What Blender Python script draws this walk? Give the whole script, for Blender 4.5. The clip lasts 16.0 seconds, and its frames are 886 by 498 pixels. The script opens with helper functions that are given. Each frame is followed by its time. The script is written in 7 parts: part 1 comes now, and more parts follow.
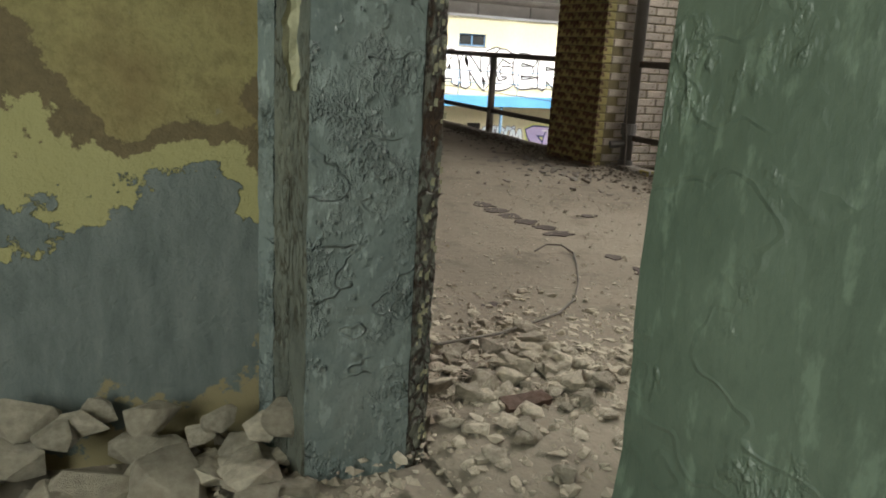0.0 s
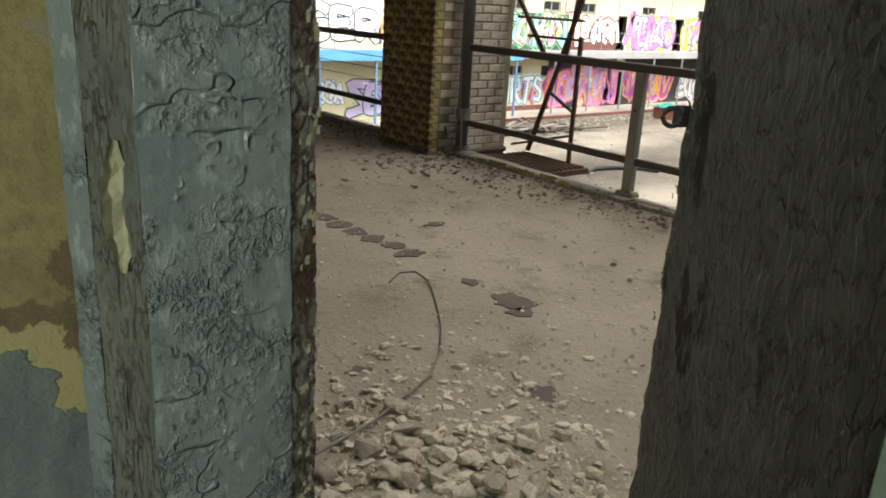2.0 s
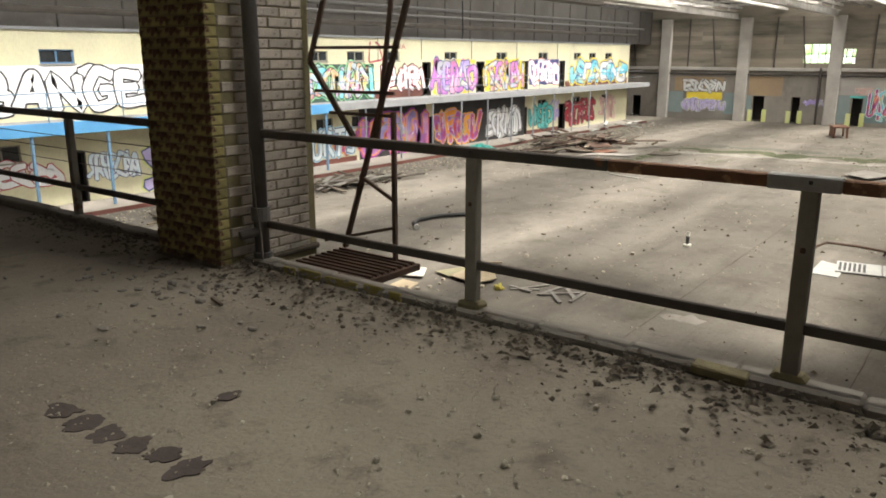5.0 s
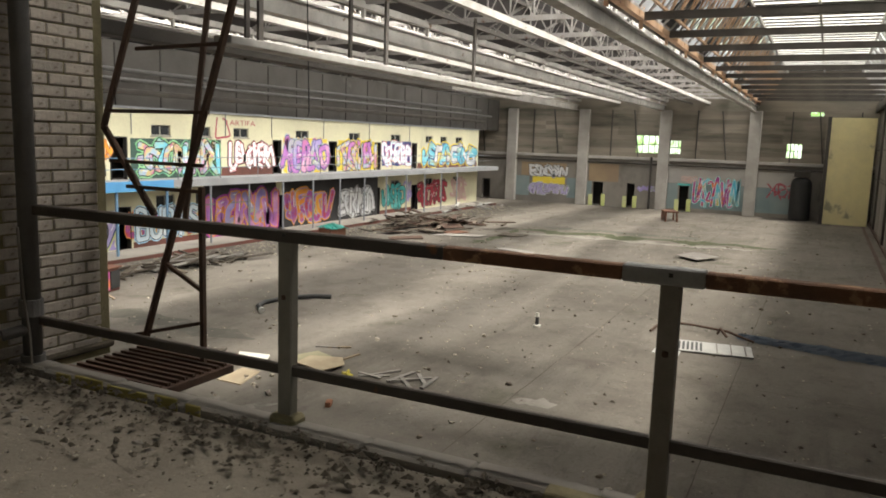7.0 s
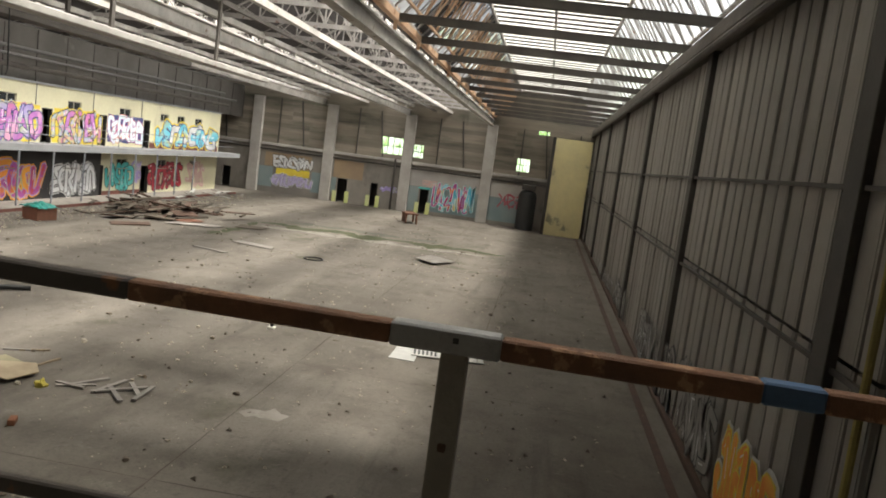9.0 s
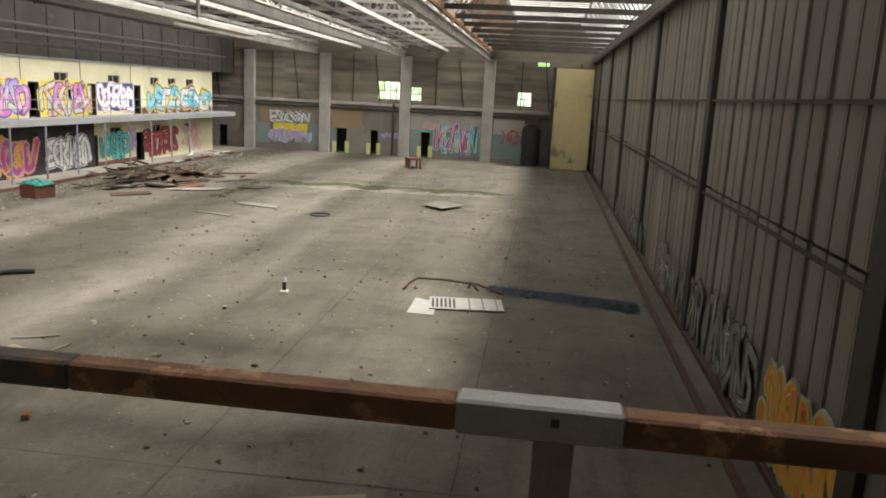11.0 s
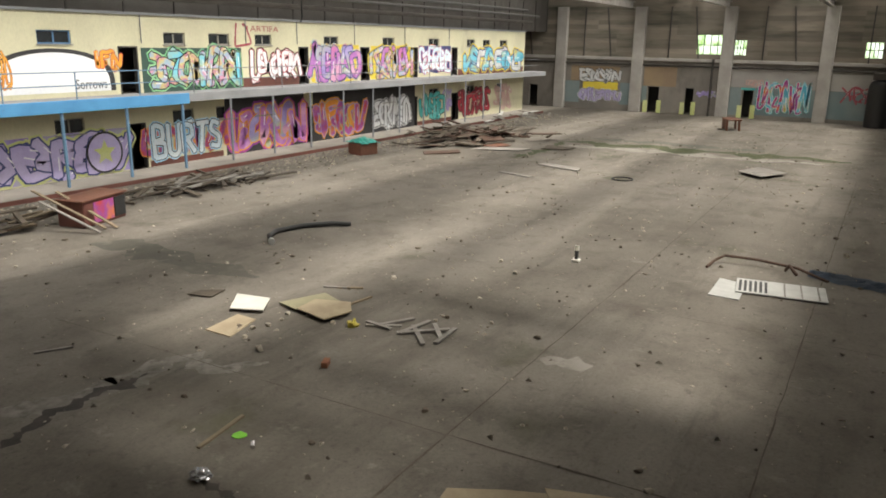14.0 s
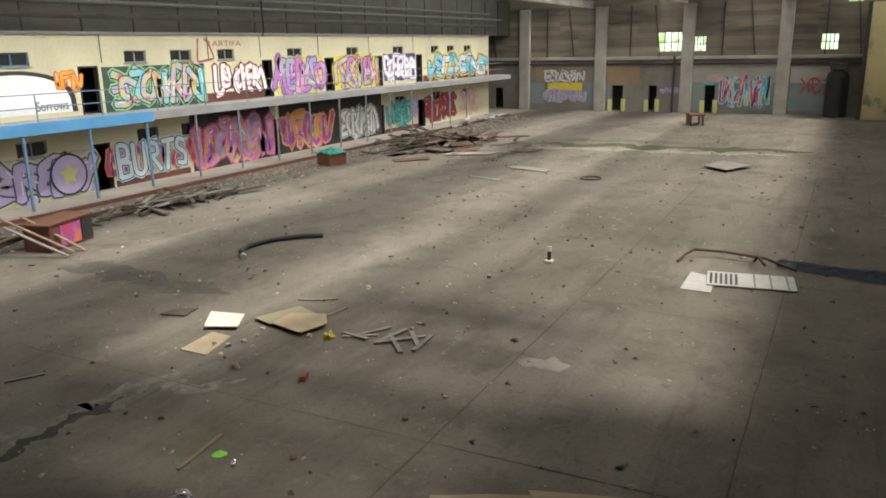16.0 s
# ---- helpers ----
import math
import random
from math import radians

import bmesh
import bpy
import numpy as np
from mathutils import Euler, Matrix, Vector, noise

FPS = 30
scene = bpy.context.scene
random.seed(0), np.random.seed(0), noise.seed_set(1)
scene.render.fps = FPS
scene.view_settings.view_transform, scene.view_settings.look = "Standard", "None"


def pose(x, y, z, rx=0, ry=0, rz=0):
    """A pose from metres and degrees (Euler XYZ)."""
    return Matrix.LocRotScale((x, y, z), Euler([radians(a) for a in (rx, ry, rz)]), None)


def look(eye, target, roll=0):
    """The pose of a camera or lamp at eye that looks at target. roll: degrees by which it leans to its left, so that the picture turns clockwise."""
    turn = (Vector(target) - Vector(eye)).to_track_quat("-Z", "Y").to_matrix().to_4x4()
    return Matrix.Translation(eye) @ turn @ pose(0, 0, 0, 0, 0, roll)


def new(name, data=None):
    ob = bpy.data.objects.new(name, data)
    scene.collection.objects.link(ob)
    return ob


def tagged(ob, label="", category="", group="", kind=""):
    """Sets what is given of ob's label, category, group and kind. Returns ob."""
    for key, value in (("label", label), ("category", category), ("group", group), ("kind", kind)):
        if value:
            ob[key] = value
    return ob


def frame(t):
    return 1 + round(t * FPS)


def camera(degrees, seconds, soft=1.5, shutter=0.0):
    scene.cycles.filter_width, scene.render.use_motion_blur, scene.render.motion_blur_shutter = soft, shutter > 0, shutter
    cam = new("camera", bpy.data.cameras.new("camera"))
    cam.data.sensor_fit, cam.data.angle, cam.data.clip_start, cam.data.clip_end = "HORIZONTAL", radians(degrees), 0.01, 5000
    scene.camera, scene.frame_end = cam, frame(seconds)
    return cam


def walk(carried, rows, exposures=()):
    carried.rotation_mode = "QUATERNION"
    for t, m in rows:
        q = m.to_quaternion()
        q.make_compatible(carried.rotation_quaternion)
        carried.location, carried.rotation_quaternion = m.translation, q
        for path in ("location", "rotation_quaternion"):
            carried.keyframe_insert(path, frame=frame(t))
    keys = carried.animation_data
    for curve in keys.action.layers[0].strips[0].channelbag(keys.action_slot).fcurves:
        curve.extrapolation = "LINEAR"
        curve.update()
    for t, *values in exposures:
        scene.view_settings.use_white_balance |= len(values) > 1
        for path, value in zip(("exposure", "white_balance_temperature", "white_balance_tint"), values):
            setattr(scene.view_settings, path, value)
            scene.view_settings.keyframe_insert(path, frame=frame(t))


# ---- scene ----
cam = camera(60.0, 16.0, 1.8)
PATH = [
    (0, (-0.178, 0.312, 1.021), (0.678, 2.049, 0.52), 3.4),
    (0.5, (-0.166, 0.43, 1.153), (0.837, 2.086, 0.652), 4.4),
    (1, (-0.203, 0.55, 1.258), (0.876, 2.147, 0.722), 4.7),
    (1.5, (-0.2, 0.604, 1.34), (0.953, 2.122, 0.732), 4.3),
    (2, (-0.101, 0.709, 1.368), (1.119, 2.172, 0.756), 3.3),
    (2.5, (-0.007, 0.825, 1.485), (1.206, 2.288, 0.862), 0.9),
    (3, (0.075, 0.924, 1.502), (1.337, 2.325, 0.837), 0.6),
    (3.5, (0.229, 1.12, 1.503), (1.597, 2.423, 0.848), 1.1),
    (4, (0.375, 1.286, 1.568), (1.853, 2.494, 0.973), 0.3),
    (4.2, (0.462, 1.354, 1.579), (1.969, 2.536, 1.002), 0.0),
    (6.3, (1.285, 1.824, 1.481), (2.933, 2.914, 1.169), 2.1),
    (6.5, (1.285, 1.816, 1.485), (2.98, 2.833, 1.181), 2.3),
    (7, (1.552, 1.844, 1.486), (3.327, 2.722, 1.204), 1.9),
    (7.5, (1.737, 1.856, 1.508), (3.62, 2.481, 1.255), 5.6),
    (8, (2.013, 1.971, 1.498), (3.942, 2.444, 1.266), 7.5),
    (8.5, (2.197, 2.062, 1.51), (4.149, 2.419, 1.26), 8.0),
    (9, (2.446, 2.154, 1.504), (4.416, 2.395, 1.262), 7.6),
    (9.2, (2.537, 2.178, 1.497), (4.512, 2.38, 1.257), 7.1),
    (11.3, (3.299, 2.502, 1.594), (5.23, 2.787, 1.159), 2.1),
    (11.5, (3.42, 2.563, 1.587), (5.335, 2.923, 1.135), 2.4),
    (12, (3.765, 2.5, 1.635), (5.666, 2.913, 1.169), 2.7),
    (12.5, (3.885, 2.535, 1.638), (5.781, 2.978, 1.183), 2.5),
    (13, (4.000, 2.533, 1.631), (5.812, 3.236, 1.160), 2.3),
    (13.5, (4.081, 2.496, 1.632), (5.774, 3.435, 1.130), 1.2),
    (14, (4.098, 2.455, 1.622), (5.770, 3.420, 1.097), 1.1),
    (14.5, (4.102, 2.458, 1.610), (5.794, 3.372, 1.060), 0.4),
    (15, (4.085, 2.431, 1.609), (5.775, 3.333, 1.034), -0.9),
    (15.5, (4.094, 2.437, 1.639), (5.783, 3.346, 1.072), -1.6),
    (16, (4.090, 2.431, 1.646), (5.798, 3.338, 1.136), -1.1),
]
EXPOSURES = [(0.0, 1.24), (3.0, 1.12), (4.2, 0.9), (6.3, 0.25), (9.2, 0.15), (11.3, 0.14), (16.0, -0.03)]
walk(cam, [(t, look(eye, target, roll)) for t, eye, target, roll in PATH], EXPOSURES)

# ---- light ----
SUN_ELEV, SUN_AZ = 61.0, 180.0
world = bpy.data.worlds.new("sky")
scene.world = world
world.use_nodes = True
wn = world.node_tree.nodes
sky = wn.new("ShaderNodeTexSky")
sky.sky_type, sky.sun_disc = "NISHITA", False
sky.sun_elevation, sky.sun_rotation = radians(SUN_ELEV), radians(SUN_AZ)
sky.dust_density, sky.air_density = 4.0, 1.0
world.node_tree.links.new(sky.outputs[0], wn["Background"].inputs[0])
wn["Background"].inputs[1].default_value = 0.06
sun = new("sun", bpy.data.lights.new("sun", "SUN"))
sun.data.energy, sun.data.angle, sun.data.color = 5.0, radians(9), (1.0, 0.95, 0.86)
se = radians(SUN_ELEV)
sun.matrix_world = look((0, 0, 60), (0, math.cos(se) * 10, 60 - math.sin(se) * 10))


def area_lamp(name, eye, target, w, h, watts, colour=(1.0, 0.96, 0.88)):
    lamp = new(name, bpy.data.lights.new(name, "AREA"))
    lamp.data.shape, lamp.data.size, lamp.data.size_y = "RECTANGLE", w, h
    lamp.data.energy, lamp.data.color = watts, colour
    lamp.matrix_world = look(eye, target)
    return lamp


# ---- plan ----
HALL = -3.75                      # hall floor
WALL_R, WALL_L = -1.29, 31.6      # side walls of the hall
MEZZ, WALK = 28.35, 27.0          # front wall of the gallery building, edge of its walkway
FAR = 67.6                        # end wall
VALLEYS = (7.35, 14.45, 21.9)     # roof beams
RAIL_X = 4.52
EAVE = 4.6

# ---- materials ----


def nodes_of(name):
    m = bpy.data.materials.new(name)
    m.use_nodes = True
    nt = m.node_tree
    return m, nt, nt.nodes["Principled BSDF"]


def node(nt, kind, **inputs):
    n = nt.nodes.new(kind)
    for k, v in inputs.items():
        key = k.replace("_", " ")
        if hasattr(v, "is_output"):
            nt.links.new(v, n.inputs[key])
        else:
            n.inputs[key].default_value = v
    return n


def ramp(nt, fac, lo, hi):
    r = nt.nodes.new("ShaderNodeMapRange")
    r.inputs[1].default_value, r.inputs[2].default_value = lo, hi
    nt.links.new(fac, r.inputs[0])
    return r.outputs[0]


def mix(nt, fac, a, b):
    n = nt.nodes.new("ShaderNodeMix")
    n.data_type = "RGBA"
    for sock, v in ((n.inputs[0], fac), (n.inputs[6], a), (n.inputs[7], b)):
        if hasattr(v, "is_output"):
            nt.links.new(v, sock)
        elif isinstance(v, tuple):
            sock.default_value = (*v, 1)
        else:
            sock.default_value = v
    return n.outputs[2]


def mapped(nt, scale=(1, 1, 1)):
    tc = nt.nodes.new("ShaderNodeTexCoord")
    mp = nt.nodes.new("ShaderNodeMapping")
    mp.inputs["Scale"].default_value = scale
    nt.links.new(tc.outputs["Object"], mp.inputs["Vector"])
    return mp.outputs[0]


def noise_of(nt, vec, scale, detail=5, rough=0.6):
    return node(nt, "ShaderNodeTexNoise", Vector=vec, Scale=scale, Detail=detail, Roughness=rough).outputs["Fac"]


def surface(name, c1, c2, scale=1.0, fine=40.0, rough=0.8, bump=0.3, metal=0.0, stain=None, amount=0.5, stain_scale=3.0, stretch=(1, 1, 1), edge=0.06, piece=0.0, fine_mix=0.35):
    """Two-scale worn surface; stain: a third colour in sharp-edged patches."""
    m, nt, b = nodes_of(name)
    v = mapped(nt, stretch)
    big, small = noise_of(nt, v, scale), noise_of(nt, v, fine, 6, 0.65)
    col = mix(nt, ramp(nt, big, 0.35, 0.65), c1, c2)
    dark = tuple(c * 0.55 for c in c1)
    col = mix(nt, ramp(nt, small, 0.5, 0.8), col, dark) if fine_mix > 0.5 else mix(nt, node_scale(nt, ramp(nt, small, 0.45, 0.8), fine_mix), col, dark)
    if stain:
        s = noise_of(nt, v, stain_scale, 8, 0.62)
        lo = 0.75 - amount * 0.5
        col = mix(nt, ramp(nt, s, lo, lo + edge), col, stain)
    if piece:
        info = nt.nodes.new("ShaderNodeObjectInfo")
        hsv = nt.nodes.new("ShaderNodeHueSaturation")
        nt.links.new(ramp2(nt, info.outputs["Random"], 1 - piece, 1 + piece), hsv.inputs["Value"])
        nt.links.new(col, hsv.inputs["Color"])
        col = hsv.outputs[0]
    nt.links.new(col, b.inputs["Base Color"])
    b.inputs["Roughness"].default_value, b.inputs["Metallic"].default_value = rough, metal
    bm_ = nt.nodes.new("ShaderNodeBump")
    bm_.inputs["Strength"].default_value, bm_.inputs["Distance"].default_value = bump, 0.02
    nt.links.new(small, bm_.inputs["Height"])
    nt.links.new(bm_.outputs[0], b.inputs["Normal"])
    return m


def node_scale(nt, fac, k):
    n = nt.nodes.new("ShaderNodeMath")
    n.operation = "MULTIPLY"
    nt.links.new(fac, n.inputs[0])
    n.inputs[1].default_value = k
    return n.outputs[0]


def ramp2(nt, fac, lo, hi):
    r = nt.nodes.new("ShaderNodeMapRange")
    r.inputs[3].default_value, r.inputs[4].default_value = lo, hi
    nt.links.new(fac, r.inputs[0])
    return r.outputs[0]


def hall_floor_material():
    m, nt, b = nodes_of("stained_concrete")
    v = mapped(nt)
    a, c, d = noise_of(nt, v, 0.16, 6, 0.6), noise_of(nt, v, 0.9, 8, 0.65), noise_of(nt, v, 22, 6, 0.7)
    e = noise_of(nt, mapped(nt, (0.25, 1.2, 1)), 0.6, 6, 0.6)
    col = mix(nt, ramp(nt, a, 0.35, 0.65), (0.128, 0.113, 0.093), (0.205, 0.184, 0.155))
    col = mix(nt, node_scale(nt, ramp(nt, c, 0.48, 0.7), 0.4), col, (0.062, 0.052, 0.042))
    col = mix(nt, node_scale(nt, ramp(nt, e, 0.52, 0.72), 0.5), col, (0.28, 0.255, 0.215))
    col = mix(nt, node_scale(nt, ramp(nt, noise_of(nt, v, 0.45, 7, 0.6), 0.62, 0.72), 0.5), col, (0.09, 0.095, 0.05))
    col = mix(nt, node_scale(nt, ramp(nt, d, 0.45, 0.8), 0.5), col, (0.06, 0.052, 0.045))
    col = mix(nt, node_scale(nt, ramp(nt, noise_of(nt, v, 3.5, 8, 0.7), 0.56, 0.7), 0.5), col, (0.07, 0.06, 0.049))
    col = mix(nt, node_scale(nt, ramp(nt, noise_of(nt, mapped(nt, (1, 0.5, 1)), 2.2, 8, 0.75), 0.6, 0.7), 0.55), col, (0.29, 0.27, 0.235))
    col = mix(nt, node_scale(nt, ramp(nt, noise_of(nt, mapped(nt, (0.15, 1.6, 1)), 1.1, 7, 0.7), 0.56, 0.68), 0.4), col, (0.075, 0.066, 0.055))
    col = mix(nt, node_scale(nt, ramp(nt, noise_of(nt, v, 9, 9, 0.8), 0.62, 0.7), 0.6), col, (0.31, 0.29, 0.255))
    col = mix(nt, node_scale(nt, ramp(nt, noise_of(nt, v, 13, 8, 0.8), 0.58, 0.66), 0.65), col, (0.055, 0.047, 0.038))
    col = mix(nt, node_scale(nt, ramp(nt, noise_of(nt, v, 5, 10, 0.85), 0.6, 0.68), 0.5), col, (0.33, 0.31, 0.275))
    nt.links.new(col, b.inputs["Base Color"])
    nt.links.new(ramp2(nt, c, 0.7, 1.0), b.inputs["Roughness"])
    b.inputs["Specular IOR Level"].default_value = 0.25
    bp = nt.nodes.new("ShaderNodeBump")
    bp.inputs["Strength"].default_value, bp.inputs["Distance"].default_value = 0.25, 0.02
    nt.links.new(d, bp.inputs["Height"])
    nt.links.new(bp.outputs[0], b.inputs["Normal"])
    return m


def plaster_material():
    """Yellow distemper over brown render, grey-blue gloss dado below, both flaking."""
    m, nt, b = nodes_of("flaking_yellow_plaster")
    v = mapped(nt)
    sep = nt.nodes.new("ShaderNodeSeparateXYZ")
    nt.links.new(v, sep.inputs[0])
    n1, n2, n3, n4 = noise_of(nt, v, 3.1, 9, 0.62), noise_of(nt, v, 6, 7, 0.6), noise_of(nt, v, 45, 6, 0.7), noise_of(nt, v, 1.3, 4, 0.5)
    col = mix(nt, ramp(nt, n4, 0.35, 0.65), (0.33, 0.29, 0.125), (0.22, 0.195, 0.085))
    col = mix(nt, node_scale(nt, ramp(nt, n2, 0.42, 0.7), 0.75), col, (0.17, 0.125, 0.055))
    col = mix(nt, node_scale(nt, ramp(nt, n3, 0.45, 0.75), 0.6), col, (0.12, 0.095, 0.04))
    col = mix(nt, node_scale(nt, ramp(nt, noise_of(nt, v, 13, 8, 0.7), 0.52, 0.66), 0.6), col, (0.15, 0.12, 0.055))
    bands = nt.nodes.new("ShaderNodeMath")
    bands.operation = "MULTIPLY_ADD"
    nt.links.new(n1, bands.inputs[0])
    bands.inputs[1].default_value = 1.1
    nt.links.new(sep.outputs["Z"], bands.inputs[2])
    h = bands.outputs[0]
    scab = ramp(nt, noise_of(nt, v, 5.2, 9, 0.66), 0.6, 0.625)
    col = mix(nt, scab, col, mix(nt, n2, (0.3, 0.28, 0.19), (0.14, 0.115, 0.06)))
    brown = mix(nt, ramp(nt, n3, 0.35, 0.7), (0.15, 0.115, 0.06), (0.105, 0.085, 0.045))
    col = mix(nt, ramp(nt, h, 1.43, 1.415), col, brown)
    col = mix(nt, ramp(nt, h, 1.29, 1.275), col, mix(nt, n2, (0.30, 0.28, 0.12), (0.36, 0.34, 0.17)))
    blue = mix(nt, ramp(nt, noise_of(nt, mapped(nt, (1, 1, 0.3)), 18, 7, 0.7), 0.35, 0.7), (0.09, 0.112, 0.108), (0.165, 0.19, 0.18))
    dado = ramp(nt, h, 1.15, 1.14)
    col = mix(nt, dado, col, blue)
    col = mix(nt, ramp(nt, h, 0.76, 0.745), col, (0.25, 0.21, 0.115))
    nt.links.new(col, b.inputs["Base Color"])
    rr = mix(nt, dado, (0.85, 0.85, 0.85), (0.5, 0.5, 0.5))
    nt.links.new(rr, b.inputs["Roughness"])
    bp = nt.nodes.new("ShaderNodeBump")
    bp.inputs["Strength"].default_value, bp.inputs["Distance"].default_value = 0.8, 0.01
    add = nt.nodes.new("ShaderNodeMath")
    nt.links.new(dado, add.inputs[0])
    nt.links.new(n3, add.inputs[1])
    nt.links.new(add.outputs[0], bp.inputs["Height"])
    nt.links.new(bp.outputs[0], b.inputs["Normal"])
    return m


def cracked_paint(name, paint, paint2, under, amount, cell, rough=0.4, stretch=(1, 1, 0.35), depth=0.012, width=0.09, patchy=0.0):
    """Thick gloss paint crazed into vertical flakes, with the wood or rust below showing."""
    m, nt, b = nodes_of(name)
    v = mapped(nt, stretch)
    warp = node(nt, "ShaderNodeTexNoise", Vector=v, Scale=cell * 0.6, Detail=4.0)
    vec = nt.nodes.new("ShaderNodeMix")
    vec.data_type = "VECTOR"
    vec.inputs[0].default_value = 0.06
    nt.links.new(v, vec.inputs[4])
    nt.links.new(warp.outputs["Color"], vec.inputs[5])
    vor = nt.nodes.new("ShaderNodeTexVoronoi")
    vor.feature = "DISTANCE_TO_EDGE"
    vor.inputs["Scale"].default_value = cell
    nt.links.new(vec.outputs[1], vor.inputs["Vector"])
    crack = ramp(nt, vor.outputs["Distance"], 0.0, width)
    if patchy:
        whole = nt.nodes.new("ShaderNodeMath")
        whole.operation = "MAXIMUM"
        nt.links.new(crack, whole.inputs[0])
        nt.links.new(ramp(nt, noise_of(nt, mapped(nt), 7, 5), 0.62 - patchy, 0.5 - patchy), whole.inputs[1])
        crack = whole.outputs[0]
    n1, n2 = noise_of(nt, mapped(nt, stretch), 4, 8, 0.65), noise_of(nt, mapped(nt), 60, 6, 0.7)
    col = mix(nt, ramp(nt, noise_of(nt, mapped(nt), 3, 4), 0.35, 0.65), paint, paint2)
    col = mix(nt, node_scale(nt, ramp(nt, n2, 0.5, 0.85), 0.5), col, tuple(c * 0.5 for c in paint))
    # Paler flecks vary the flakes and also put glints into the colour.
    fleck = ramp(nt, noise_of(nt, mapped(nt, (1, 1, 0.4)), 34, 6, 0.7), 0.56, 0.64)
    col = mix(nt, node_scale(nt, fleck, 0.5), col, tuple(min(1, c * 1.9) for c in paint2))
    col = mix(nt, node_scale(nt, ramp(nt, noise_of(nt, mapped(nt, (1, 1, 0.4)), 14, 6, 0.7), 0.52, 0.62), 0.45), col, tuple(c * 0.5 for c in paint))
    lo = 0.78 - amount * 0.5
    gone = ramp(nt, n1, lo, lo + 0.03)
    col = mix(nt, gone, col, mix(nt, n2, under, tuple(c * 0.45 for c in under)))
    # Crack shade is put into the colour: under tone at 0.4.
    col = mix(nt, crack, tuple(c * 0.4 for c in under), col)
    nt.links.new(col, b.inputs["Base Color"])
    nt.links.new(ramp2(nt, gone, rough, 0.9), b.inputs["Roughness"])
    h = nt.nodes.new("ShaderNodeMath")
    h.operation = "SUBTRACT"
    nt.links.new(crack, h.inputs[0])
    nt.links.new(gone, h.inputs[1])
    h2 = nt.nodes.new("ShaderNodeMath")
    h2.operation = "MULTIPLY_ADD"
    nt.links.new(n2, h2.inputs[0])
    h2.inputs[1].default_value = 0.5
    h3 = nt.nodes.new("ShaderNodeMath")
    nt.links.new(h.outputs[0], h3.inputs[0])
    nt.links.new(fleck, h3.inputs[1])
    nt.links.new(h3.outputs[0], h2.inputs[2])
    bp = nt.nodes.new("ShaderNodeBump")
    bp.inputs["Strength"].default_value, bp.inputs["Distance"].default_value = 0.9, depth
    nt.links.new(h2.outputs[0], bp.inputs["Height"])
    nt.links.new(bp.outputs[0], b.inputs["Normal"])
    return m


def wrinkled_paint(name, paint, paint2, under, rough=0.3, stretch=(1, 1, 0.75), scale=26, depth=0.012, amount=0.2, gaps=0.3, folds=0.8):
    """Thick gloss paint gone into folds and blisters, with bare patches."""
    m, nt, b = nodes_of(name)
    v = mapped(nt, stretch)

    def ridge(vec, sc, lo):
        n = noise_of(nt, vec, sc, 3, 0.55)
        d = nt.nodes.new("ShaderNodeMath")
        d.operation = "SUBTRACT"
        nt.links.new(n, d.inputs[0])
        d.inputs[1].default_value = 0.5
        q = nt.nodes.new("ShaderNodeMath")
        q.operation = "ABSOLUTE"
        nt.links.new(d.outputs[0], q.inputs[0])
        return ramp(nt, q.outputs[0], lo, 0.0)

    def combine(op, x, y):
        c = nt.nodes.new("ShaderNodeMath")
        c.operation = op
        nt.links.new(x, c.inputs[0])
        nt.links.new(y, c.inputs[1])
        return c.outputs[0]

    mask = ramp(nt, noise_of(nt, mapped(nt), 6, 4, 0.6), gaps + 0.1, gaps + 0.32)
    r1, r2 = ridge(v, scale, 0.05), ridge(v, scale * 2.4, 0.06)
    fold = combine("MULTIPLY", ridge(mapped(nt, (0.7, 0.7, 1)), 6, 0.014), ramp(nt, noise_of(nt, mapped(nt), 3.3, 3), 0.48, 0.56))
    fine = noise_of(nt, v, 90, 5, 0.7)
    bub = ramp(nt, noise_of(nt, mapped(nt), 48, 4, 0.6), 0.5, 0.7)
    h = combine("MULTIPLY", combine("ADD", r1, node_scale(nt, r2, 0.6)), mask)
    h = combine("ADD", h, node_scale(nt, fold, folds))
    h = combine("ADD", h, node_scale(nt, fine, 0.2))
    h = combine("ADD", h, node_scale(nt, combine("MULTIPLY", bub, mask), 1.1))
    fleck = ramp(nt, noise_of(nt, mapped(nt, (1, 1, 0.4)), 40, 5, 0.65), 0.55, 0.63)
    col = mix(nt, ramp(nt, noise_of(nt, mapped(nt), 4, 5), 0.35, 0.65), paint, paint2)
    col = mix(nt, node_scale(nt, ramp(nt, fine, 0.5, 0.8), 0.45), col, tuple(c * 0.5 for c in paint))
    # Pale flecks are flaked paint; on the jamb they also put glints into colour.
    col = mix(nt, node_scale(nt, fleck, 0.45), col, tuple(c * 1.7 for c in paint2))
    lo = 0.78 - amount * 0.5
    gone = ramp(nt, noise_of(nt, v, 7, 8, 0.65), lo, lo + 0.03)
    col = mix(nt, gone, col, under)
    nt.links.new(col, b.inputs["Base Color"])
    nt.links.new(ramp2(nt, gone, rough, 0.9), b.inputs["Roughness"])
    bp = nt.nodes.new("ShaderNodeBump")
    bp.inputs["Strength"].default_value, bp.inputs["Distance"].default_value = 1.0, depth
    nt.links.new(h, bp.inputs["Height"])
    nt.links.new(bp.outputs[0], b.inputs["Normal"])
    return m


